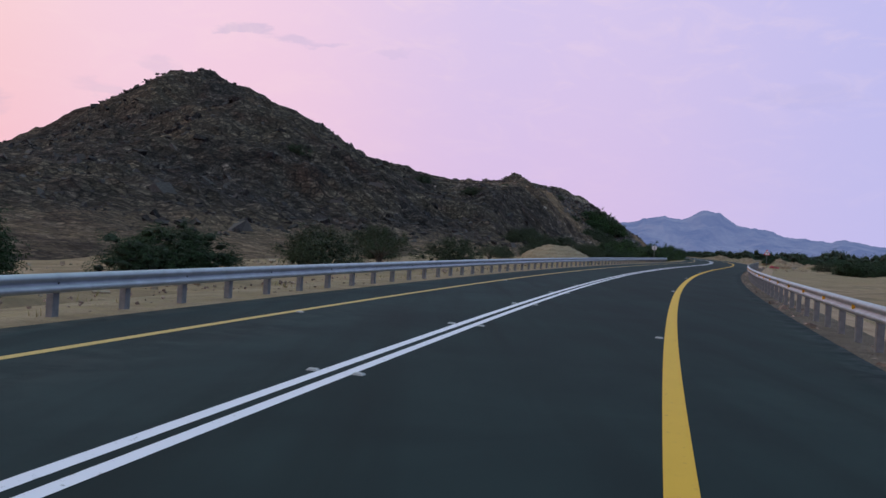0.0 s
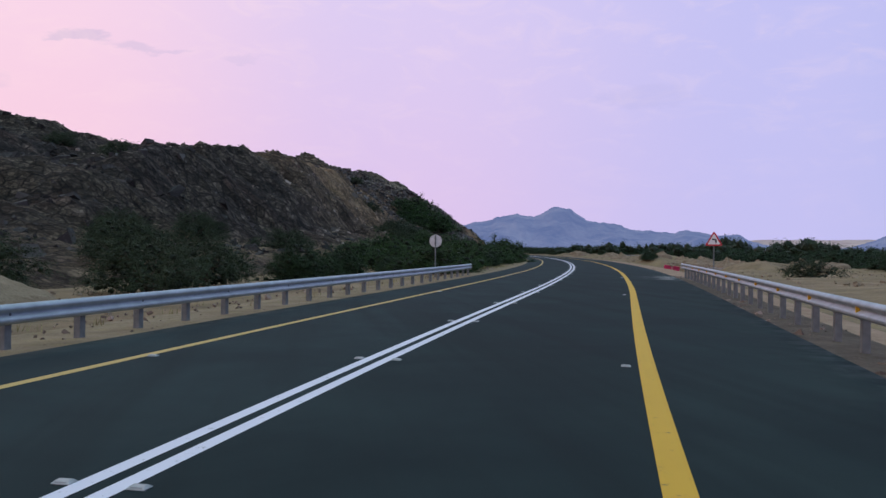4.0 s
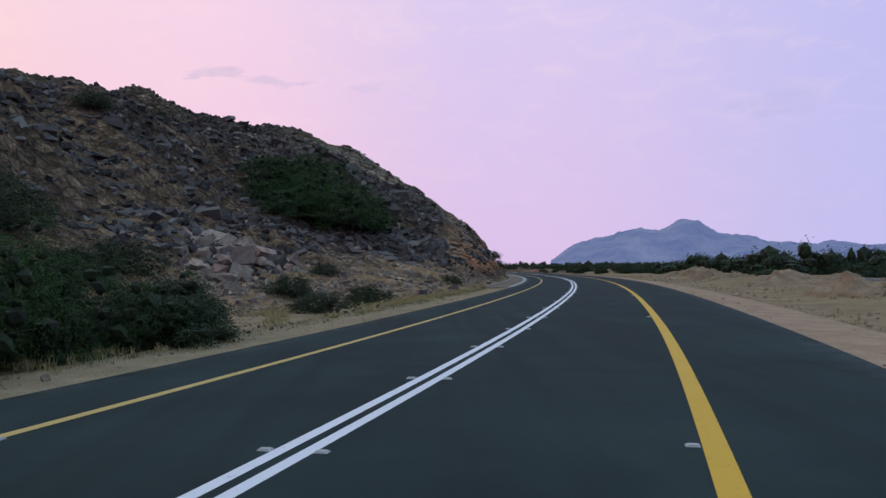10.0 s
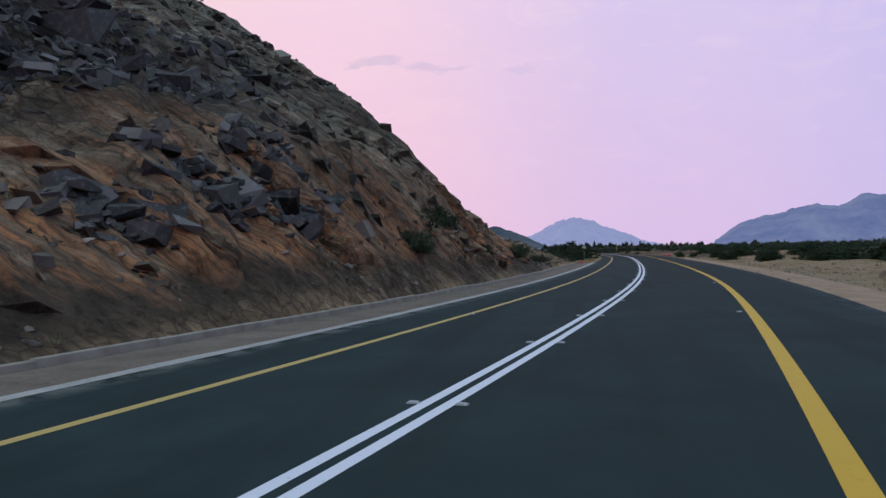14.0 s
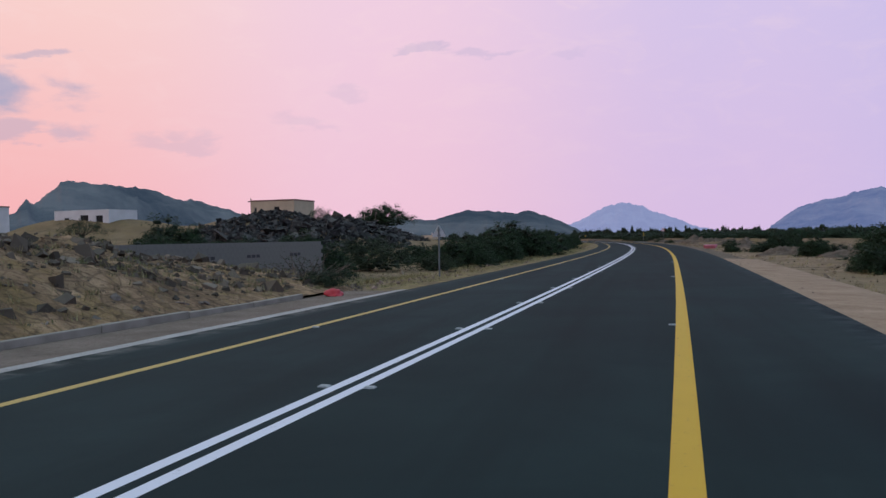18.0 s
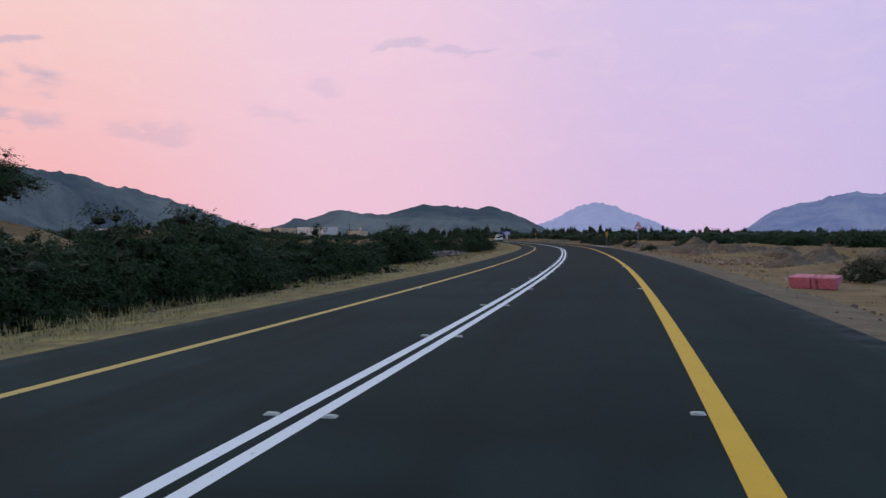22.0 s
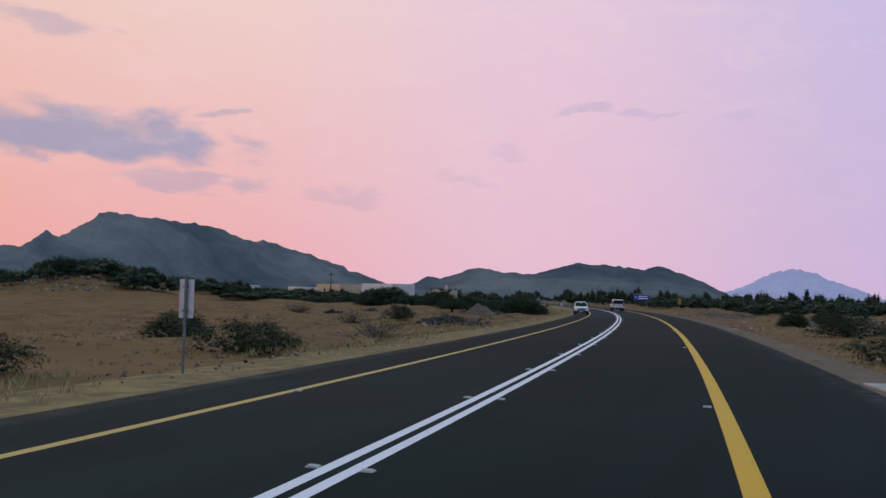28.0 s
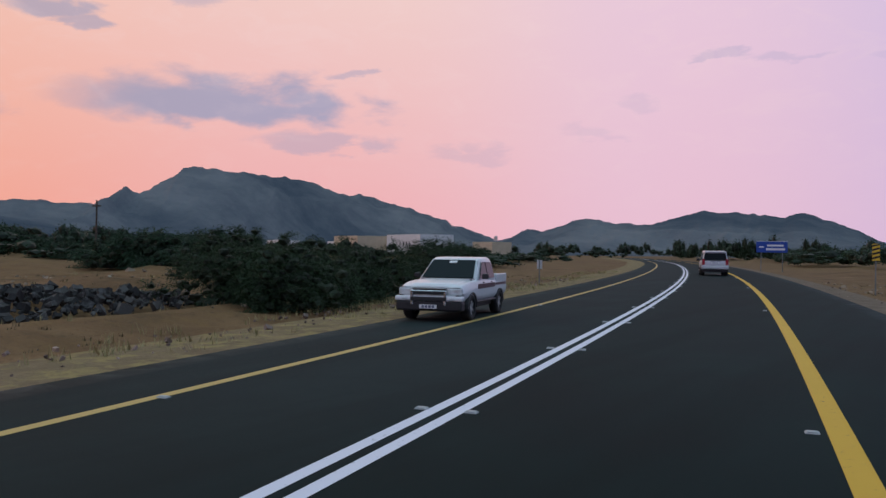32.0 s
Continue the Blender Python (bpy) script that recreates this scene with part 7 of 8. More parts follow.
heap("rubble_mound", "black slaty rubble mound below the beige house", 436, -28, 17, 6.8, 0.45, 4200, 0.32, 421, M_DARKSTONE, 0.11)
heap("rubble_mound", "black slaty rubble bank under the beige house", 450, -41, 13, 9, 0.35, 3400, 0.32, 427, M_DARKSTONE, 0.13)
heap("rubble_mound", "black slaty rubble mound beside the beige house", 456, -29, 11.5, 5.4, 0.4, 2200, 0.30, 425, M_DARKSTONE, 0.11)
heap("rubble", "broken grey concrete and stone rubble beside the verge", 516.5, -10.4, 6.0, 1.9, 0.3, 620, 0.115, 431, M_RUBBLE)
heap("rubble", "low bank of dark stone rubble in the field", 617.5, -11.6, 6.5, 1.0, 0.35, 420, 0.11, 433, M_DARKSTONE)
heap("rubble", "dark stones and scrap near the verge", 614, -8.6, 3.2, 0.7, 0.15, 90, 0.11, 435, M_DARKSTONE)
heap("rubble", "earth and stone heap in the field", 648.5, -14.2, 2.6, 1.5, 0.4, 260, 0.08, 437, M_SANDSTONE)
heap("rubble", "dark earth and stone bank beside the verge", 655, -15.2, 7.5, 2.4, 0.5, 900, 0.095, 436, M_DARKSTONE)
heap("rubble", "scraps and stones dumped on bare sand", 638, -27, 2.2, 0.6, 0.12, 60, 0.12, 447, M_DARKSTONE)
heap("rubble", "scraps and stones dumped on bare sand", 655, -28, 2.4, 0.6, 0.12, 60, 0.12, 448, M_DARKSTONE)
heap("rubble", "low stone bank near the thicket", 478, -12.8, 8, 1.6, 0.35, 360, 0.11, 439, M_PINKSTONE)
heap("rubble", "broken stones on the berm before the yard wall", 377, -12.5, 9, 2.6, 0.1, 420, 0.10, 441, M_BERMSTONE)
heap("rubble", "pale blocks on top of the berm", 374, -20.5, 5, 2.2, 0.3, 110, 0.27, 443, M_RUBBLE)
heap("rubble", "light rubble on the bank by the thicket", 444.5, -13, 7, 3.6, 0.35, 620, 0.14, 445, M_RUBBLE)
for s0, o0, rs, ro in ((693.4, -90.4, 13, 17), (719, -96.5, 15, 20)):
    heap("rubble_mound", "brown stony earth knoll at the village's edge", s0, o0, rs, ro, 0.15, 420, 0.22, int(s0), M_BROWNSTONE, 0.4)
for k, (s0, o0) in enumerate(((190, 15), (205, 17), (232, 16), (252, 17), (500, 11.8), (455, 12.2), (540, 12.6), (515, 15))):
    heap("sand_clods", "clods of earth on a graded sand heap", s0, o0, 8, 3.0, 0.05, 220, 0.07, 450 + 3 * k, M_SANDSTONE, 0.7)

# loose stones and clods strewn over the verges and the open ground


def strewn(name, label, bands, size, seed, mat):
    rng = np.random.RandomState(seed)
    s = np.concatenate([rng.uniform(a, b, n) for a, b, c, d, n in bands])
    o = np.concatenate([c + (d - c) * rng.uniform(0, 1, n) ** 1.3 for a, b, c, d, n in bands])
    keep = fbm(s / 6, o / 3, 3, 0.6, seed) > -0.15
    s, o = s[keep], o[keep]
    P = on_road(s, o)
    z = ground_z(P[:, 0], P[:, 1])
    z = np.where(np.abs(o + np.where(o > 0, -0.85, 0.85)) < 7.6, -0.06 - 0.05 * np.clip(np.abs(o) - 7, 0, 2), z)
    left = (o < -7.3) & (s > 22) & (s < 398)
    z = np.where(left, np.maximum(z, hill_z(s, np.abs(o))), z)
    return blocks(name, label, np.stack([P[:, 0], P[:, 1], z], 1), size * (0.4 + rng.gamma(1.5, 0.4, len(s))), seed + 1, mat, 0.6, 0.8, None, 0, 0.5)


strewn("verge_stones", "grey-brown broken stones along the guardrail's foot", ((-20, 142, 6.7, 8.1, 9000),), 0.034, 483, M_PINKSTONE)
strewn("field_clods", "small stones and clods scattered on bare ground", ((130, 400, 9, 30, 2600), (400, 700, 9, 34, 3000), (390, 700, -34, -9, 3600), (0, 270, -20, -8.8, 2400)), 0.07, 485, M_SANDSTONE)
strewn("verge_grit", "grit and pebbles along the sandy verge", ((142, 700, 6.8, 8.6, 3200), (388, 700, -8.5, -5.3, 2600), (-10, 272, -8.4, -5.3, 2000)), 0.028, 487, M_PINKSTONE)

# large boulders that one could count: the pale pile under the slope, and some single ones
shapes = [v * 1.25 for v in stone_shapes(12, 461, 0.72)]
pale = [mesh_of("boulder", v, LUMP_F, M_BOULDER) for v in shapes]
dark = [mesh_of("boulder", v, LUMP_F, M_STONE) for v in shapes]
block = [mesh_of("boulder", v * 1.2, BOX_F, M_BOULDER) for v in block_shapes(8, 469, 0.42, 0.75)]
rng = np.random.RandomState(463)


def boulder(s, off, size, lift, meshes, label):
    x, y = on_road(s, off)
    z = max(ground_at(x, y), float(hill_z(s, -off)) if off < 0 and 22 < s < 398 else -9)
    o = new("boulder", meshes[rng.randint(len(meshes))])
    o.matrix_world = pose(float(x), float(y), z + lift, *rng.uniform(-40, 40, 2), rng.uniform(0, 360)) @ Matrix.Diagonal((size, size, size, 1))
    return tagged(o, label, "boulder", "boulders")


for k in range(260):
    a, r = rng.uniform(0, 6.28), rng.uniform() ** 0.7
    size = rng.uniform(0.7, 0.98) if k < 11 else 0.30 + rng.gamma(2.0, 0.085) if k < 100 else 0.10 + rng.gamma(2.0, 0.07)
    u, w = math.cos(a) * r, math.sin(a) * r
    spread = 1.0 if k < 100 else 1.3
    spot = (257.0 + 7.6 * spread * u - 1.0 * w, -22.0 + 4.4 * spread * w - 1.2 * u)
    pick = rng.uniform()
    boulder(*spot, size, 0.12 * size + (0.55 if k < 100 else 0.25) * (1 - r), *((block, "pinkish pale slab in a broken pile on the slope") if pick < 0.36 else (pale, "pinkish pale boulder in a broken pile on the slope") if pick < 0.6 else (dark, "dark grey boulder in a broken pile on the slope")))
slab_meshes = [mesh_of("rock_slab", v * 1.1, BOX_F, M_STONE) for v in block_shapes(9, 467, 0.32, 0.8)]
for k in range(130):
    q, o = rng.uniform(281, 314), rng.uniform(0, 1) ** 0.8 * 22 + 11.5
    if o < 12 + 0.10 * (q - 281):
        continue
    r = boulder(q, -o, 0.38 + rng.gamma(1.6, 0.17), 0.10, slab_meshes, "large dark grey rock slab lying on the steep slope")
    r.name, r["category"], r["group"] = "rock_slab", "rock slab", "rock slabs"
for s, off, size in ((257, -9.2, 0.42), (258.2, -9.6, 0.36), (296, -19, 0.6), (285.5, -13.0, 0.6), (302, -18.5, 0.55), (301, -24, 0.6), (269, -20, 0.5)):
    boulder(s, off, size, size * 0.25, dark, "large dark angular boulder on the slope")
for s, off, size in ((493.3, -6.6, 0.26), (494.0, -6.5, 0.22), (636.6, -6.6, 0.12), (641.1, -6.1, 0.10), (623.8, -10.4, 0.42), (620.6, -10.6, 0.36), (336.5, -8.8, 0.27), (521, -11.5, 0.32), (515, -12, 0.36), (511, -11, 0.3), (443, -12, 0.3)):
    boulder(s, off, size, size * 0.25, pale, "pale broken boulder lying on bare ground")


# the eroded sand mound behind the guardrail
mu, mv = np.meshgrid(np.linspace(-1, 1, 60), np.linspace(-1, 1, 40), indexing="ij")
rr = np.sqrt(mu ** 2 + mv ** 2)
top = np.clip(1.15 - rr ** 1.5, 0, 1) ** 0.8
step = np.round(top * 5) / 5
mz = 1.75 * (0.68 * top + 0.32 * step) * (1 - 0.35 * np.clip(mu, 0, 1)) + 0.16 * fbm(mu * 7, mv * 7, 4, 0.6, 92) * np.clip(top * 4, 0, 1) - 0.25 - 2.2 * np.clip(rr - 0.92, 0, 0.5)
mp = on_road(100.5 + mu * 7.0, -13.4 + mv * 3.8)
tagged(new("sand_mound", mesh_of("sand_mound", np.stack([mp[..., 0].ravel(), mp[..., 1].ravel(), mz.ravel()], 1), grid_faces(60, 40), M_SAND)), "smooth eroded tan sand mound behind the guardrail", "mound", kind="stuff")


# heaps of graded sand and earth along the right side, each tipped load a thing of its own
def sand_heap(s, off, r, h, seed, mat=None):
    n = 30
    u, v = np.meshgrid(np.linspace(-1, 1, n), np.linspace(-1, 1, n), indexing="ij")
    d = np.hypot(u, v)
    z = h * np.clip(1.05 - d, 0, 1) ** 1.1
    z = z * (1 + 1.1 * fbm(u * 2.2 + seed, v * 2.2, 4, 0.6, seed)) + 0.22 * h * ridged(u * 3 + seed, v * 3, 3, seed + 1) * np.clip(1.1 - d, 0, 1) + 0.3 * h * fbm(u * 6 + seed, v * 6, 4, 0.65, seed + 2) * np.clip(1.1 - d, 0, 1) - 3.5 * np.clip(d - 0.8, 0, 1) - 0.04
    x, y = on_road(s, off)
    me = mesh_of("earth_mound", np.stack([u.ravel() * r * 1.3, v.ravel() * r * 1.7, z.ravel()], 1), grid_faces(n, n), mat or M_HEAP)
    o = new("earth_mound", me)
    o.matrix_world = pose(float(x), float(y), ground_at(x, y), 0, 0, heading(s) + seed * 37 % 60 - 30)
    tagged(o, "low heap of tipped sand and earth beside the road", "mound", "earth mounds")


deal = random.Random(17)
seed = 600
for count, s0, s1, o0, o1, h0, h1 in ((40, 172, 335, 14.5, 27, 0.35, 0.85), (28, 425, 570, 12.0, 20, 0.3, 0.75), (10, 600, 700, 13.0, 24, 0.3, 0.6)):
    for k in range(count):
        s = s0 + (s1 - s0) * (k + deal.random()) / count
        sand_heap(s, deal.uniform(o0, o1), deal.uniform(1.2, 2.3), deal.uniform(h0, h1), seed, M_HEAPDARK if s > 420 else None)
        seed += 1
for k, (s, o, h) in enumerate(((516, 14.5, 0.8), (520.5, 13.6, 0.85), (525, 14.2, 0.95), (529.5, 13.4, 0.8), (534, 13.8, 0.75), (538.5, 13.0, 0.6), (523, 17.5, 0.9), (531, 17.8, 0.8))):
    sand_heap(s, o, 2.0, h, 670 + k, M_HEAPDARK)
sand_heap(648.5, -14.4, 1.7, 0.7, 690, M_HEAPDARK)

# ---- vehicles: y runs to the nose, z = 0 at the tyres ----
def shell(rings, bevel=0.035):
    """Skin through cross-sections (y, [(x, z) of the right half from bottom to top])."""
    bm = bmesh.new()
    loops = []
    for y, half in rings:
        pts = [(x, z) for x, z in half] + [(-x, z) for x, z in reversed(half)]
        loops.append([bm.verts.new((x, y, z)) for x, z in pts])
    n = len(loops[0])
    for a, b in zip(loops, loops[1:]):
        for i in range(n):
            bm.faces.new((a[i], a[(i + 1) % n], b[(i + 1) % n], b[i]))
    bm.faces.new(loops[0])
    bm.faces.new(loops[-1][::-1])
    bmesh.ops.recalc_face_normals(bm, faces=bm.faces[:])
    if bevel:
        es = [e for e in bm.edges if len(e.link_faces) == 2 and e.calc_face_angle(0) > 0.25]
        bmesh.ops.bevel(bm, geom=es, offset=bevel, segments=2, affect="EDGES", profile=0.5)
    return bm


def pane(pts, push):
    """A window pane through four corners, pushed out, 12 mm thick."""
    v = [Vector(p) for p in pts]
    n = (v[1] - v[0]).cross(v[2] - v[0]).normalized()
    bm = bmesh.new()
    a = [bm.verts.new(p + n * push) for p in v]
    b = [bm.verts.new(p + n * (push - 0.02)) for p in v]
    k = len(v)
    bm.faces.new(a)
    bm.faces.new(b[::-1])
    for i in range(k):
        bm.faces.new((a[i], a[i - 1], b[i - 1], b[i]))
    return bm


def wheel(t, x, y, r, w):
    bm = bmesh.new()
    prof = [(r * 0.62, -w / 2), (r * 0.9, -w / 2), (r * 0.985, -w / 2 + 0.03), (r, -w / 4), (r, w / 4), (r * 0.985, w / 2 - 0.03), (r * 0.9, w / 2), (r * 0.62, w / 2)]
    n = 28
    loops = [[bm.verts.new((d, q * math.cos(2 * math.pi * k / n), q * math.sin(2 * math.pi * k / n))) for k in range(n)] for q, d in prof]
    for a, b in zip(loops, loops[1:] + loops[:1]):
        for k in range(n):
            bm.faces.new((a[k], a[(k + 1) % n], b[(k + 1) % n], b[k]))
    wh = part("wheel", bm, M_RUBBER, t, "black tyre", True)
    wh.matrix_basis = pose(x, y, r)
    side = 1 if x > 0 else -1
    bm = bmesh.new()
    tube(bm, [(-w * 0.3, 0, 0), (side * w * 0.34, 0, 0)], [r * 0.6, r * 0.62], 24)
    part("rim", bm, M_BLACKTRIM, wh)
    for k in range(6):
        a = 2 * math.pi * k / 6
        bm = boxed(side * w * 0.34 - 0.01, -r * 0.09, r * 0.05, side * w * 0.34 + 0.02, r * 0.09, r * 0.6, bevel=0.008, m=pose(0, 0, 0, math.degrees(a)))
        part("spoke", bm, M_RIM, wh)
    bm = bmesh.new()
    tube(bm, [(side * w * 0.33, 0, 0), (side * w * 0.40, 0, 0)], [r * 0.14, r * 0.11], 12)
    part("hub", bm, M_RIM, wh)


def wheel_arch(t, sx, x, y, r, w, mat, name="wheel_arch"):
    """A half ring over a wheel, standing a little proud of the body side."""
    bm = bmesh.new()
    rows = []
    for k in range(13):
        a = math.pi * k / 12
        rows.append([bm.verts.new((sx * d, y + q * math.cos(a), r * 0.95 + q * math.sin(a))) for d, q in ((x - w, r * 1.02), (x, r * 1.05), (x, r * 1.2), (x - w, r * 1.23))])
    for a, b in zip(rows, rows[1:]):
        for i in range(4):
            bm.faces.new((a[i], a[(i + 1) % 4], b[(i + 1) % 4], b[i]))
    bm.faces.new(rows[0])
    bm.faces.new(rows[-1][::-1])
    part(name, bm, mat, t)


def suv(m):
    t = thing("suv", m, "white full-size estate off-roader seen from behind, dark rear glass", "car")
    low = [(-2.56, .62, .98, 1.12), (-2.50, .50, 1.00, 1.16), (-1.2, .45, 1.01, 1.16), (0.9, .45, 1.01, 1.14), (1.6, .48, 1.0, 1.12), (2.35, .55, .97, 1.02), (2.55, .62, .86, .92)]
    part("body", shell([(y, [(w * .9, zb), (w, zb + .18), (w, zt - .18), (w * .95, zt)]) for y, zb, w, zt in low], 0.05), M_CARSILVER, t, "white painted body", True)
    part("cabin", shell([(-2.52, [(.95, 1.08), (.96, 1.16), (.80, 1.80), (.74, 1.86)]), (-2.2, [(.95, 1.08), (.96, 1.16), (.82, 1.86), (.76, 1.92)]),
                         (-0.2, [(.95, 1.08), (.96, 1.15), (.82, 1.88), (.76, 1.94)]), (0.25, [(.95, 1.08), (.96, 1.14), (.80, 1.80), (.75, 1.86)]), (1.05, [(.93, 1.06), (.94, 1.10), (.88, 1.14), (.84, 1.16)])], 0.04), M_CARSILVER, t, "white roof and pillars", True)
    part("rear_window", pane([(-.84, -2.533, 1.20), (.84, -2.533, 1.20), (.76, -2.525, 1.76), (-.76, -2.525, 1.76)], 0.012), M_GLASS, t, "dark rear glass")
    for sx in (1, -1):
        quad = lambda y0, y1: [(sx * .952, y0, 1.20), (sx * .952, y1, 1.20), (sx * .837, y1 - 0.05, 1.78), (sx * .837, y0 + 0.02, 1.78)][::sx]
        for y0, y1 in ((-2.4, -1.25), (-1.18, -0.35), (-0.28, 0.5)):
            part("side_window", pane(quad(y0, y1), 0.012), M_GLASS, t)
        part("tail_lamp", boxed(sx * .86 - .10, -2.575, .84, sx * .86 + .11, -2.50, 1.30, bevel=0.02), M_TAIL, t, "red tail lamp")
        part("mirror", boxed(sx * 1.12 - .13, .55, 1.12, sx * 1.12 + .13, .68, 1.34, bevel=0.04), M_BLACKTRIM, t, "black door mirror")
        part("mirror_arm", boxed(sx * .98 - .06, .58, 1.16, sx * .98 + .06, .64, 1.22, bevel=0.01), M_BLACKTRIM, t)
        part("roof_rail", boxed(sx * .68 - .02, -2.2, 1.93, sx * .68 + .02, -.1, 1.98, bevel=0.01), M_BLACKTRIM, t)
        part("running_board", boxed(sx * .98 - .1, -1.0, .38, sx * .98 + .06, 1.0, .44, bevel=0.02), M_BLACKTRIM, t)
        part("head_lamp", boxed(sx * .72 - .2, 2.42, .78, sx * .72 + .18, 2.50, .98, bevel=0.03), M_LAMP, t)
        for y in (-1.45, 1.5):
            wheel(t, sx * .86, y, .40, .27)
            wheel_arch(t, sx, 1.018, y, .40, .10, M_BLACKTRIM)
        for y in (-.2, -1.1):
            part("door_handle", boxed(sx * 1.012 - .015, y - .1, 1.0, sx * 1.012 + .015, y + .1, 1.04, bevel=0.008), M_CARSILVER, t)
    part("rear_bumper", boxed(-1.0, -2.66, .52, 1.0, -2.46, .78, bevel=0.05), M_CARSILVER, t, "white rear bumper")
    part("bumper_step", boxed(-.28, -2.68, .56, .28, -2.60, .72, bevel=0.02), M_CARSILVER, t)
    part("underside", boxed(-.85, -2.4, .30, .85, 2.3, .52, bevel=0.03), M_BLACKTRIM, t)
    part("number_plate", boxed(-.27, -2.583, .93, .27, -2.572, 1.07, bevel=0.003), M_PLATE, t, "pale number plate")
    for k in range(4):
        part("plate_bar", boxed(-.2 + k * .105, -2.588, .96, -.13 + k * .105, -2.5832, 1.04), M_BARS, t)
    part("plate_trim", boxed(-.33, -2.60, 1.09, .33, -2.55, 1.13, bevel=0.008), M_CHROME, t)
    part("wiper", boxed(-.05, -2.575, 1.19, .42, -2.548, 1.215, bevel=0.005), M_BLACKTRIM, t)
    part("spoiler", boxed(-.76, -2.6, 1.83, .76, -2.3, 1.87, bevel=0.015), M_CARSILVER, t)
    part("badge", boxed(-.82, -2.566, .98, -.6, -2.56, 1.0), M_BLACKTRIM, t)
    part("grille", boxed(-.5, 2.50, .66, .5, 2.56, .92, bevel=0.02), M_BLACKTRIM, t)
    return t


def pickup(m):
    t = thing("pickup", m, "white double-cab pickup with maroon side stripes on the shoulder", "car")
    low = [(-2.40, .60, .83, 1.08), (-2.3, .52, .84, 1.10), (-0.8, .48, .85, 1.10), (0.95, .48, .85, 1.10), (1.2, .50, .85, 1.10), (1.7, .53, .845, 1.065), (2.05, .56, .82, 1.01), (2.22, .58, .78, .95), (2.29, .60, .72, .88)]
    part("body", shell([(y, [(w * .9, zb), (w, zb + .15), (w, zt - .2), (w * .93, zt)]) for y, zb, w, zt in low], 0.045), M_CARWHITE, t, "white painted body", True)
    part("cabin", shell([(-1.1, [(.78, 1.04), (.79, 1.12), (.66, 1.66), (.6, 1.72)]), (-.85, [(.79, 1.04), (.80, 1.12), (.67, 1.72), (.6, 1.77)]), (-.1, [(.79, 1.04), (.80, 1.11), (.67, 1.71), (.6, 1.76)]),
                         (.12, [(.79, 1.04), (.80, 1.10), (.66, 1.66), (.6, 1.70)]), (.87, [(.78, 1.02), (.79, 1.06), (.74, 1.09), (.70, 1.10)])], 0.035), M_CARWHITE, t, "white roof and pillars", True)
    part("windscreen", pane([(.69, .83, 1.155), (-.69, .83, 1.155), (-.58, .185, 1.668), (.58, .185, 1.668)], 0.022), M_GLASS, t, "dark windscreen")
    part("sunshade_strip", pane([(-.10, .305, 1.572), (.10, .305, 1.572), (.10, .23, 1.632), (-.10, .23, 1.632)][::-1], 0.034), M_PLATE, t)
    part("rear_screen", pane([(-.62, -1.115, 1.18), (.62, -1.115, 1.18), (.56, -1.11, 1.6), (-.56, -1.11, 1.6)], 0.012), M_GLASS, t)
    part("bed_floor", boxed(-.72, -2.3, 1.095, .72, -1.15, 1.112), M_BLACKTRIM, t)
    part("tailgate", boxed(-.76, -2.44, .62, .76, -2.36, 1.22, bevel=0.02), M_CARWHITE, t)
    for sx in (1, -1):
        part("bed_side", boxed(sx * .79 - .04, -2.38, .95, sx * .79 + .04, -1.13, 1.24, bevel=0.02), M_CARWHITE, t)
        quad = lambda y0, y1, y2, y3: [(sx * .795, y0, 1.14), (sx * .795, y1, 1.14), (sx * .692, y2, 1.62), (sx * .692, y3, 1.62)][::sx]
        part("side_window", pane(quad(-1.0, -.28, -.31, -.88), 0.018), M_GLASS, t)
        part("side_window", pane(quad(-.21, .60, .06, -.23), 0.018), M_GLASS, t)
        part("mirror", boxed(sx * .93 - .09, .47, 1.14, sx * .93 + .09, .55, 1.29, bevel=0.03), M_BLACKTRIM, t, "dark door mirror")
        part("head_lamp", boxed(sx * .62 - .19, 2.16, .73, sx * .62 + .18, 2.305, .93, bevel=0.04), M_LAMP, t, "clear head lamp")
        part("stripe", boxed(sx * .852 - .004, -.9, .86, sx * .852 + .004, .9, 1.0), M_MAROON, t, "maroon side stripe")
        part("stripe", boxed(sx * .846 - .004, -2.2, .90, sx * .846 + .004, -1.0, .98), M_MAROON, t, "maroon side stripe")
        for y in (-.1, .75):
            part("door_handle", boxed(sx * .862 - .012, y - .42, 1.02, sx * .862 + .012, y - .28, 1.05, bevel=0.006), M_BLACKTRIM, t)
        for y in (-1.45, 1.48):
            wheel(t, sx * .74, y, .37, .24)
            wheel_arch(t, sx, .872, y, .37, .10, M_BLACKTRIM)
        part("mud_flap", boxed(sx * .72 - .1, -1.93, .22, sx * .72 + .1, -1.91, .52), M_BLACKTRIM, t)
        part("bull_tube", boxed(sx * .42 - .04, 2.30, .45, sx * .42 + .04, 2.42, .86, bevel=0.03), M_CHROME, t)
    part("hood", shell([(.92, [(.60, 1.09), (.66, 1.10), (.60, 1.13), (.40, 1.15)]), (1.5, [(.60, 1.06), (.66, 1.07), (.60, 1.105), (.40, 1.13)]), (2.0, [(.58, .99), (.63, 1.0), (.57, 1.04), (.38, 1.06)]), (2.2, [(.52, .93), (.56, .935), (.50, .96), (.34, .975)])], 0.02), M_CARWHITE, t, "white bonnet with a raised middle", True)
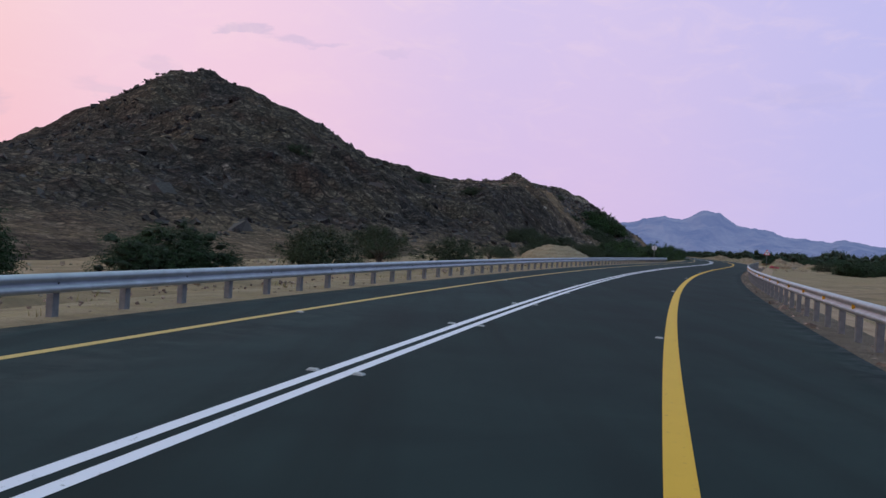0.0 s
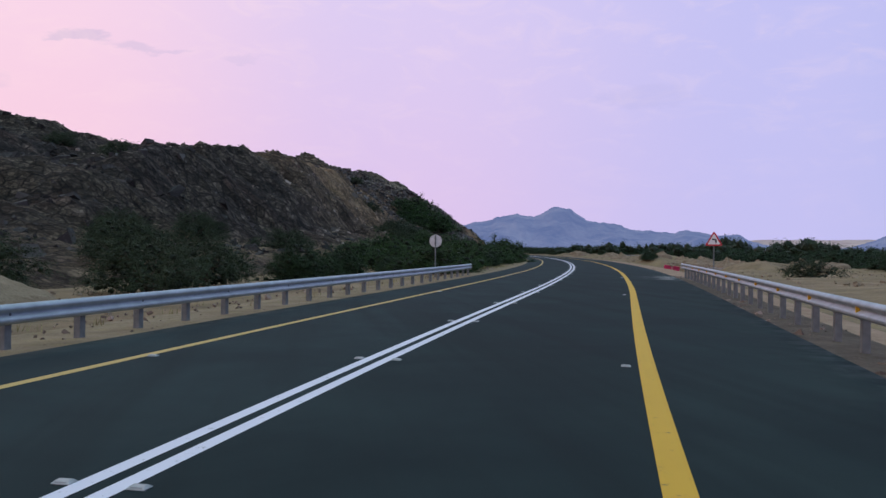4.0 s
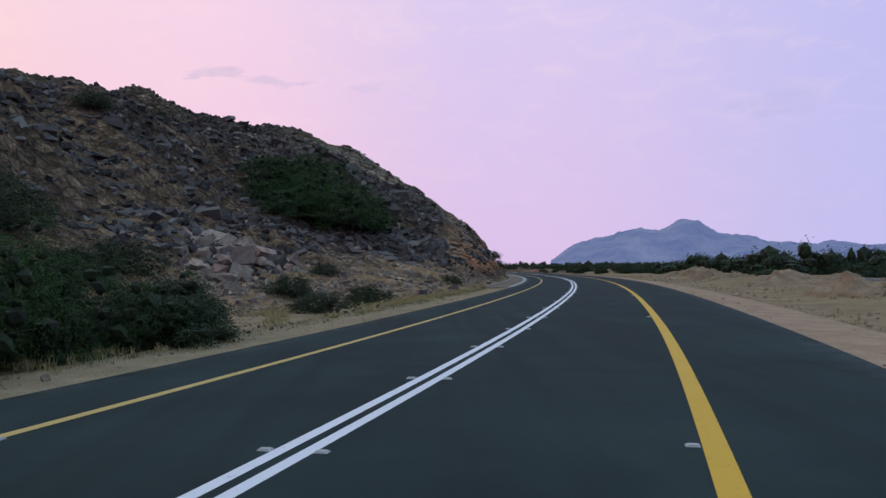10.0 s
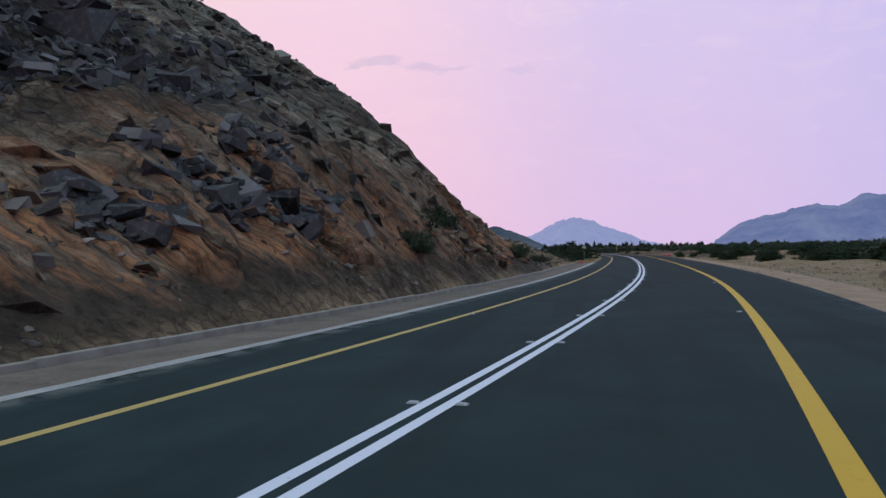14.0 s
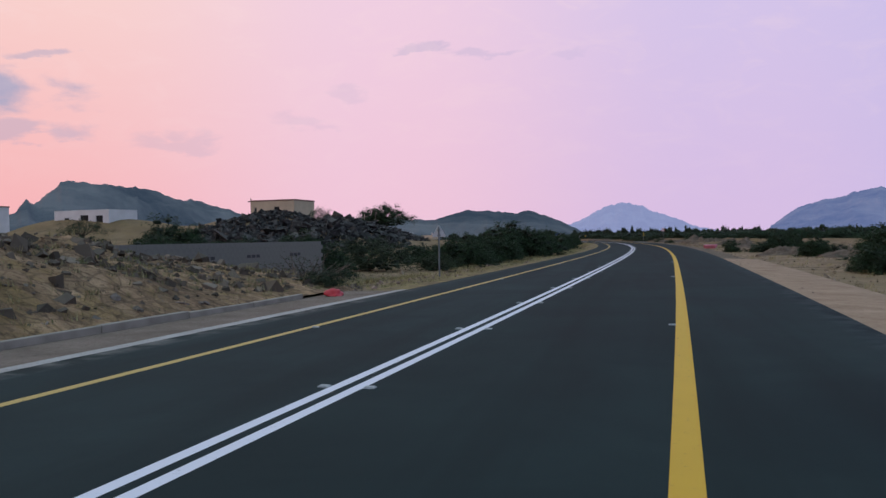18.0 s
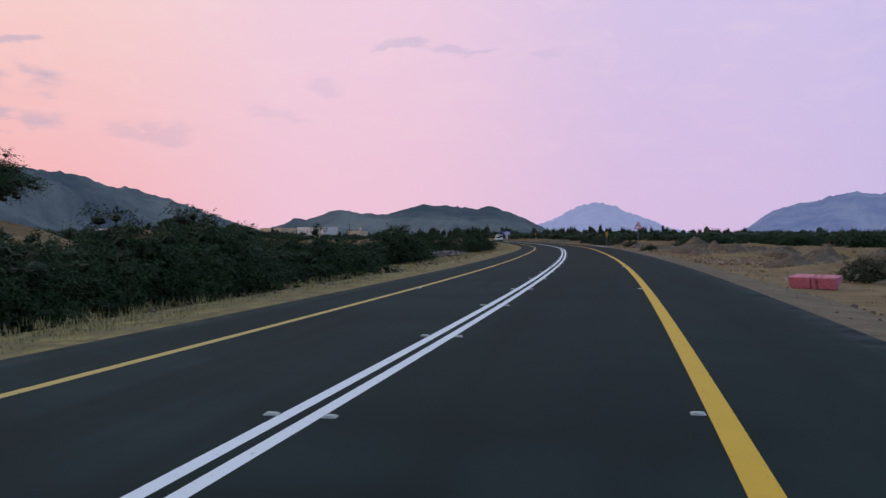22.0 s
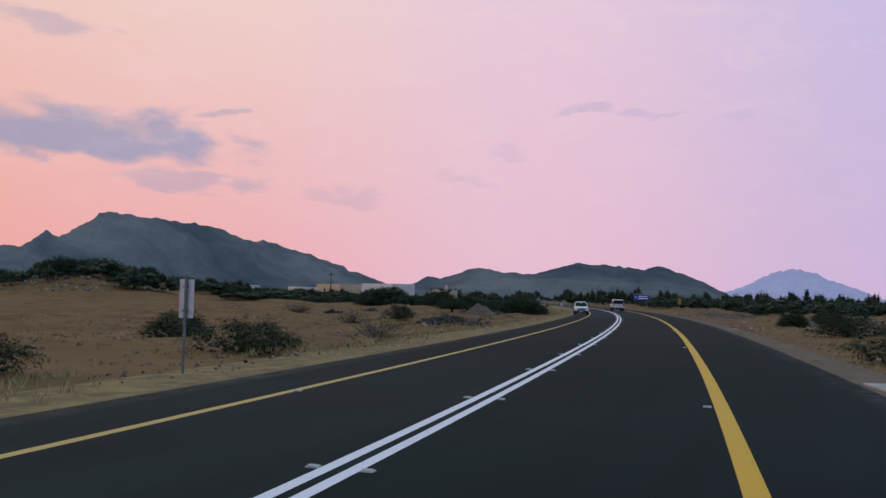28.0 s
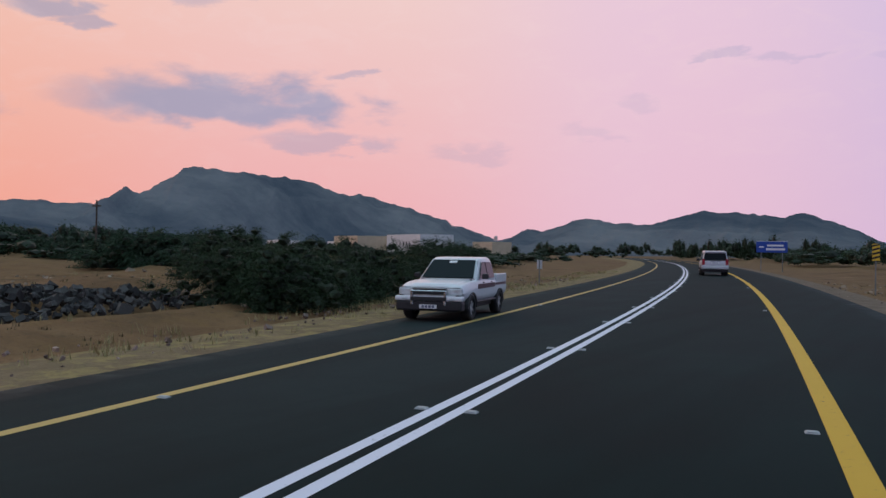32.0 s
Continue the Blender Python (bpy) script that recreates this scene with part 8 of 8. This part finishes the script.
    part("cowl", boxed(-.68, .80, 1.09, .68, .94, 1.13, bevel=0.02), M_BLACKTRIM, t)
    for sx in (1, -1):
        part("wiper", boxed(sx * .05, .84, 1.135, sx * .05 + .5, .87, 1.15, bevel=0.004), M_BLACKTRIM, t)
        part("fog_lamp", boxed(sx * .60 - .08, 2.40, .60, sx * .60 + .08, 2.428, .67, bevel=0.02), M_LAMP, t)
        part("pillar_trim", boxed(sx * .80 - .006, -.30, 1.12, sx * .80 + .006, -.20, 1.16, bevel=0.003), M_BLACKTRIM, t)
    part("sill", boxed(-.87, -.95, .46, .87, .98, .52, bevel=0.02), M_BLACKTRIM, t)
    part("grille", boxed(-.43, 2.22, .72, .43, 2.325, .93, bevel=0.02), M_BLACKTRIM, t, "black grille")
    for z in (.735, .915):
        part("grille_frame", boxed(-.43, 2.32, z - .012, .43, 2.338, z + .012, bevel=0.005), M_CHROME, t)
    part("grille_bar", boxed(-.39, 2.31, .825, .39, 2.33, .85, bevel=0.005), M_CHROME, t)
    part("front_bumper", boxed(-.86, 2.18, .57, .86, 2.42, .71, bevel=0.045), M_CARWHITE, t, "white front bumper")
    part("bumper_inset", boxed(-.46, 2.40, .585, .46, 2.436, .69, bevel=0.015), M_BLACKTRIM, t)
    part("bull_bar", boxed(-.46, 2.40, .83, .46, 2.45, .87, bevel=0.02), M_CHROME, t)
    part("air_dam", boxed(-.84, 2.1, .30, .84, 2.40, .575, bevel=0.05), M_BLACKTRIM, t)
    part("number_plate", boxed(-.22, 2.425, .37, .22, 2.44, .48, bevel=0.003), M_PLATE, t, "pale number plate")
    for k in range(4):
        part("plate_bar", boxed(-.16 + k * .085, 2.4405, .39, -.10 + k * .085, 2.445, .46), M_BARS, t)
    part("underside", boxed(-.7, -2.3, .30, .7, 2.2, .52, bevel=0.03), M_BLACKTRIM, t)
    return t


suv(by_road(707.8, 2.1, 0.0, 2))
pickup(by_road(657.9, -4.1, 0.0, 180 + 2.5) @ Matrix.Diagonal((0.95, 0.97, 0.84, 1)))
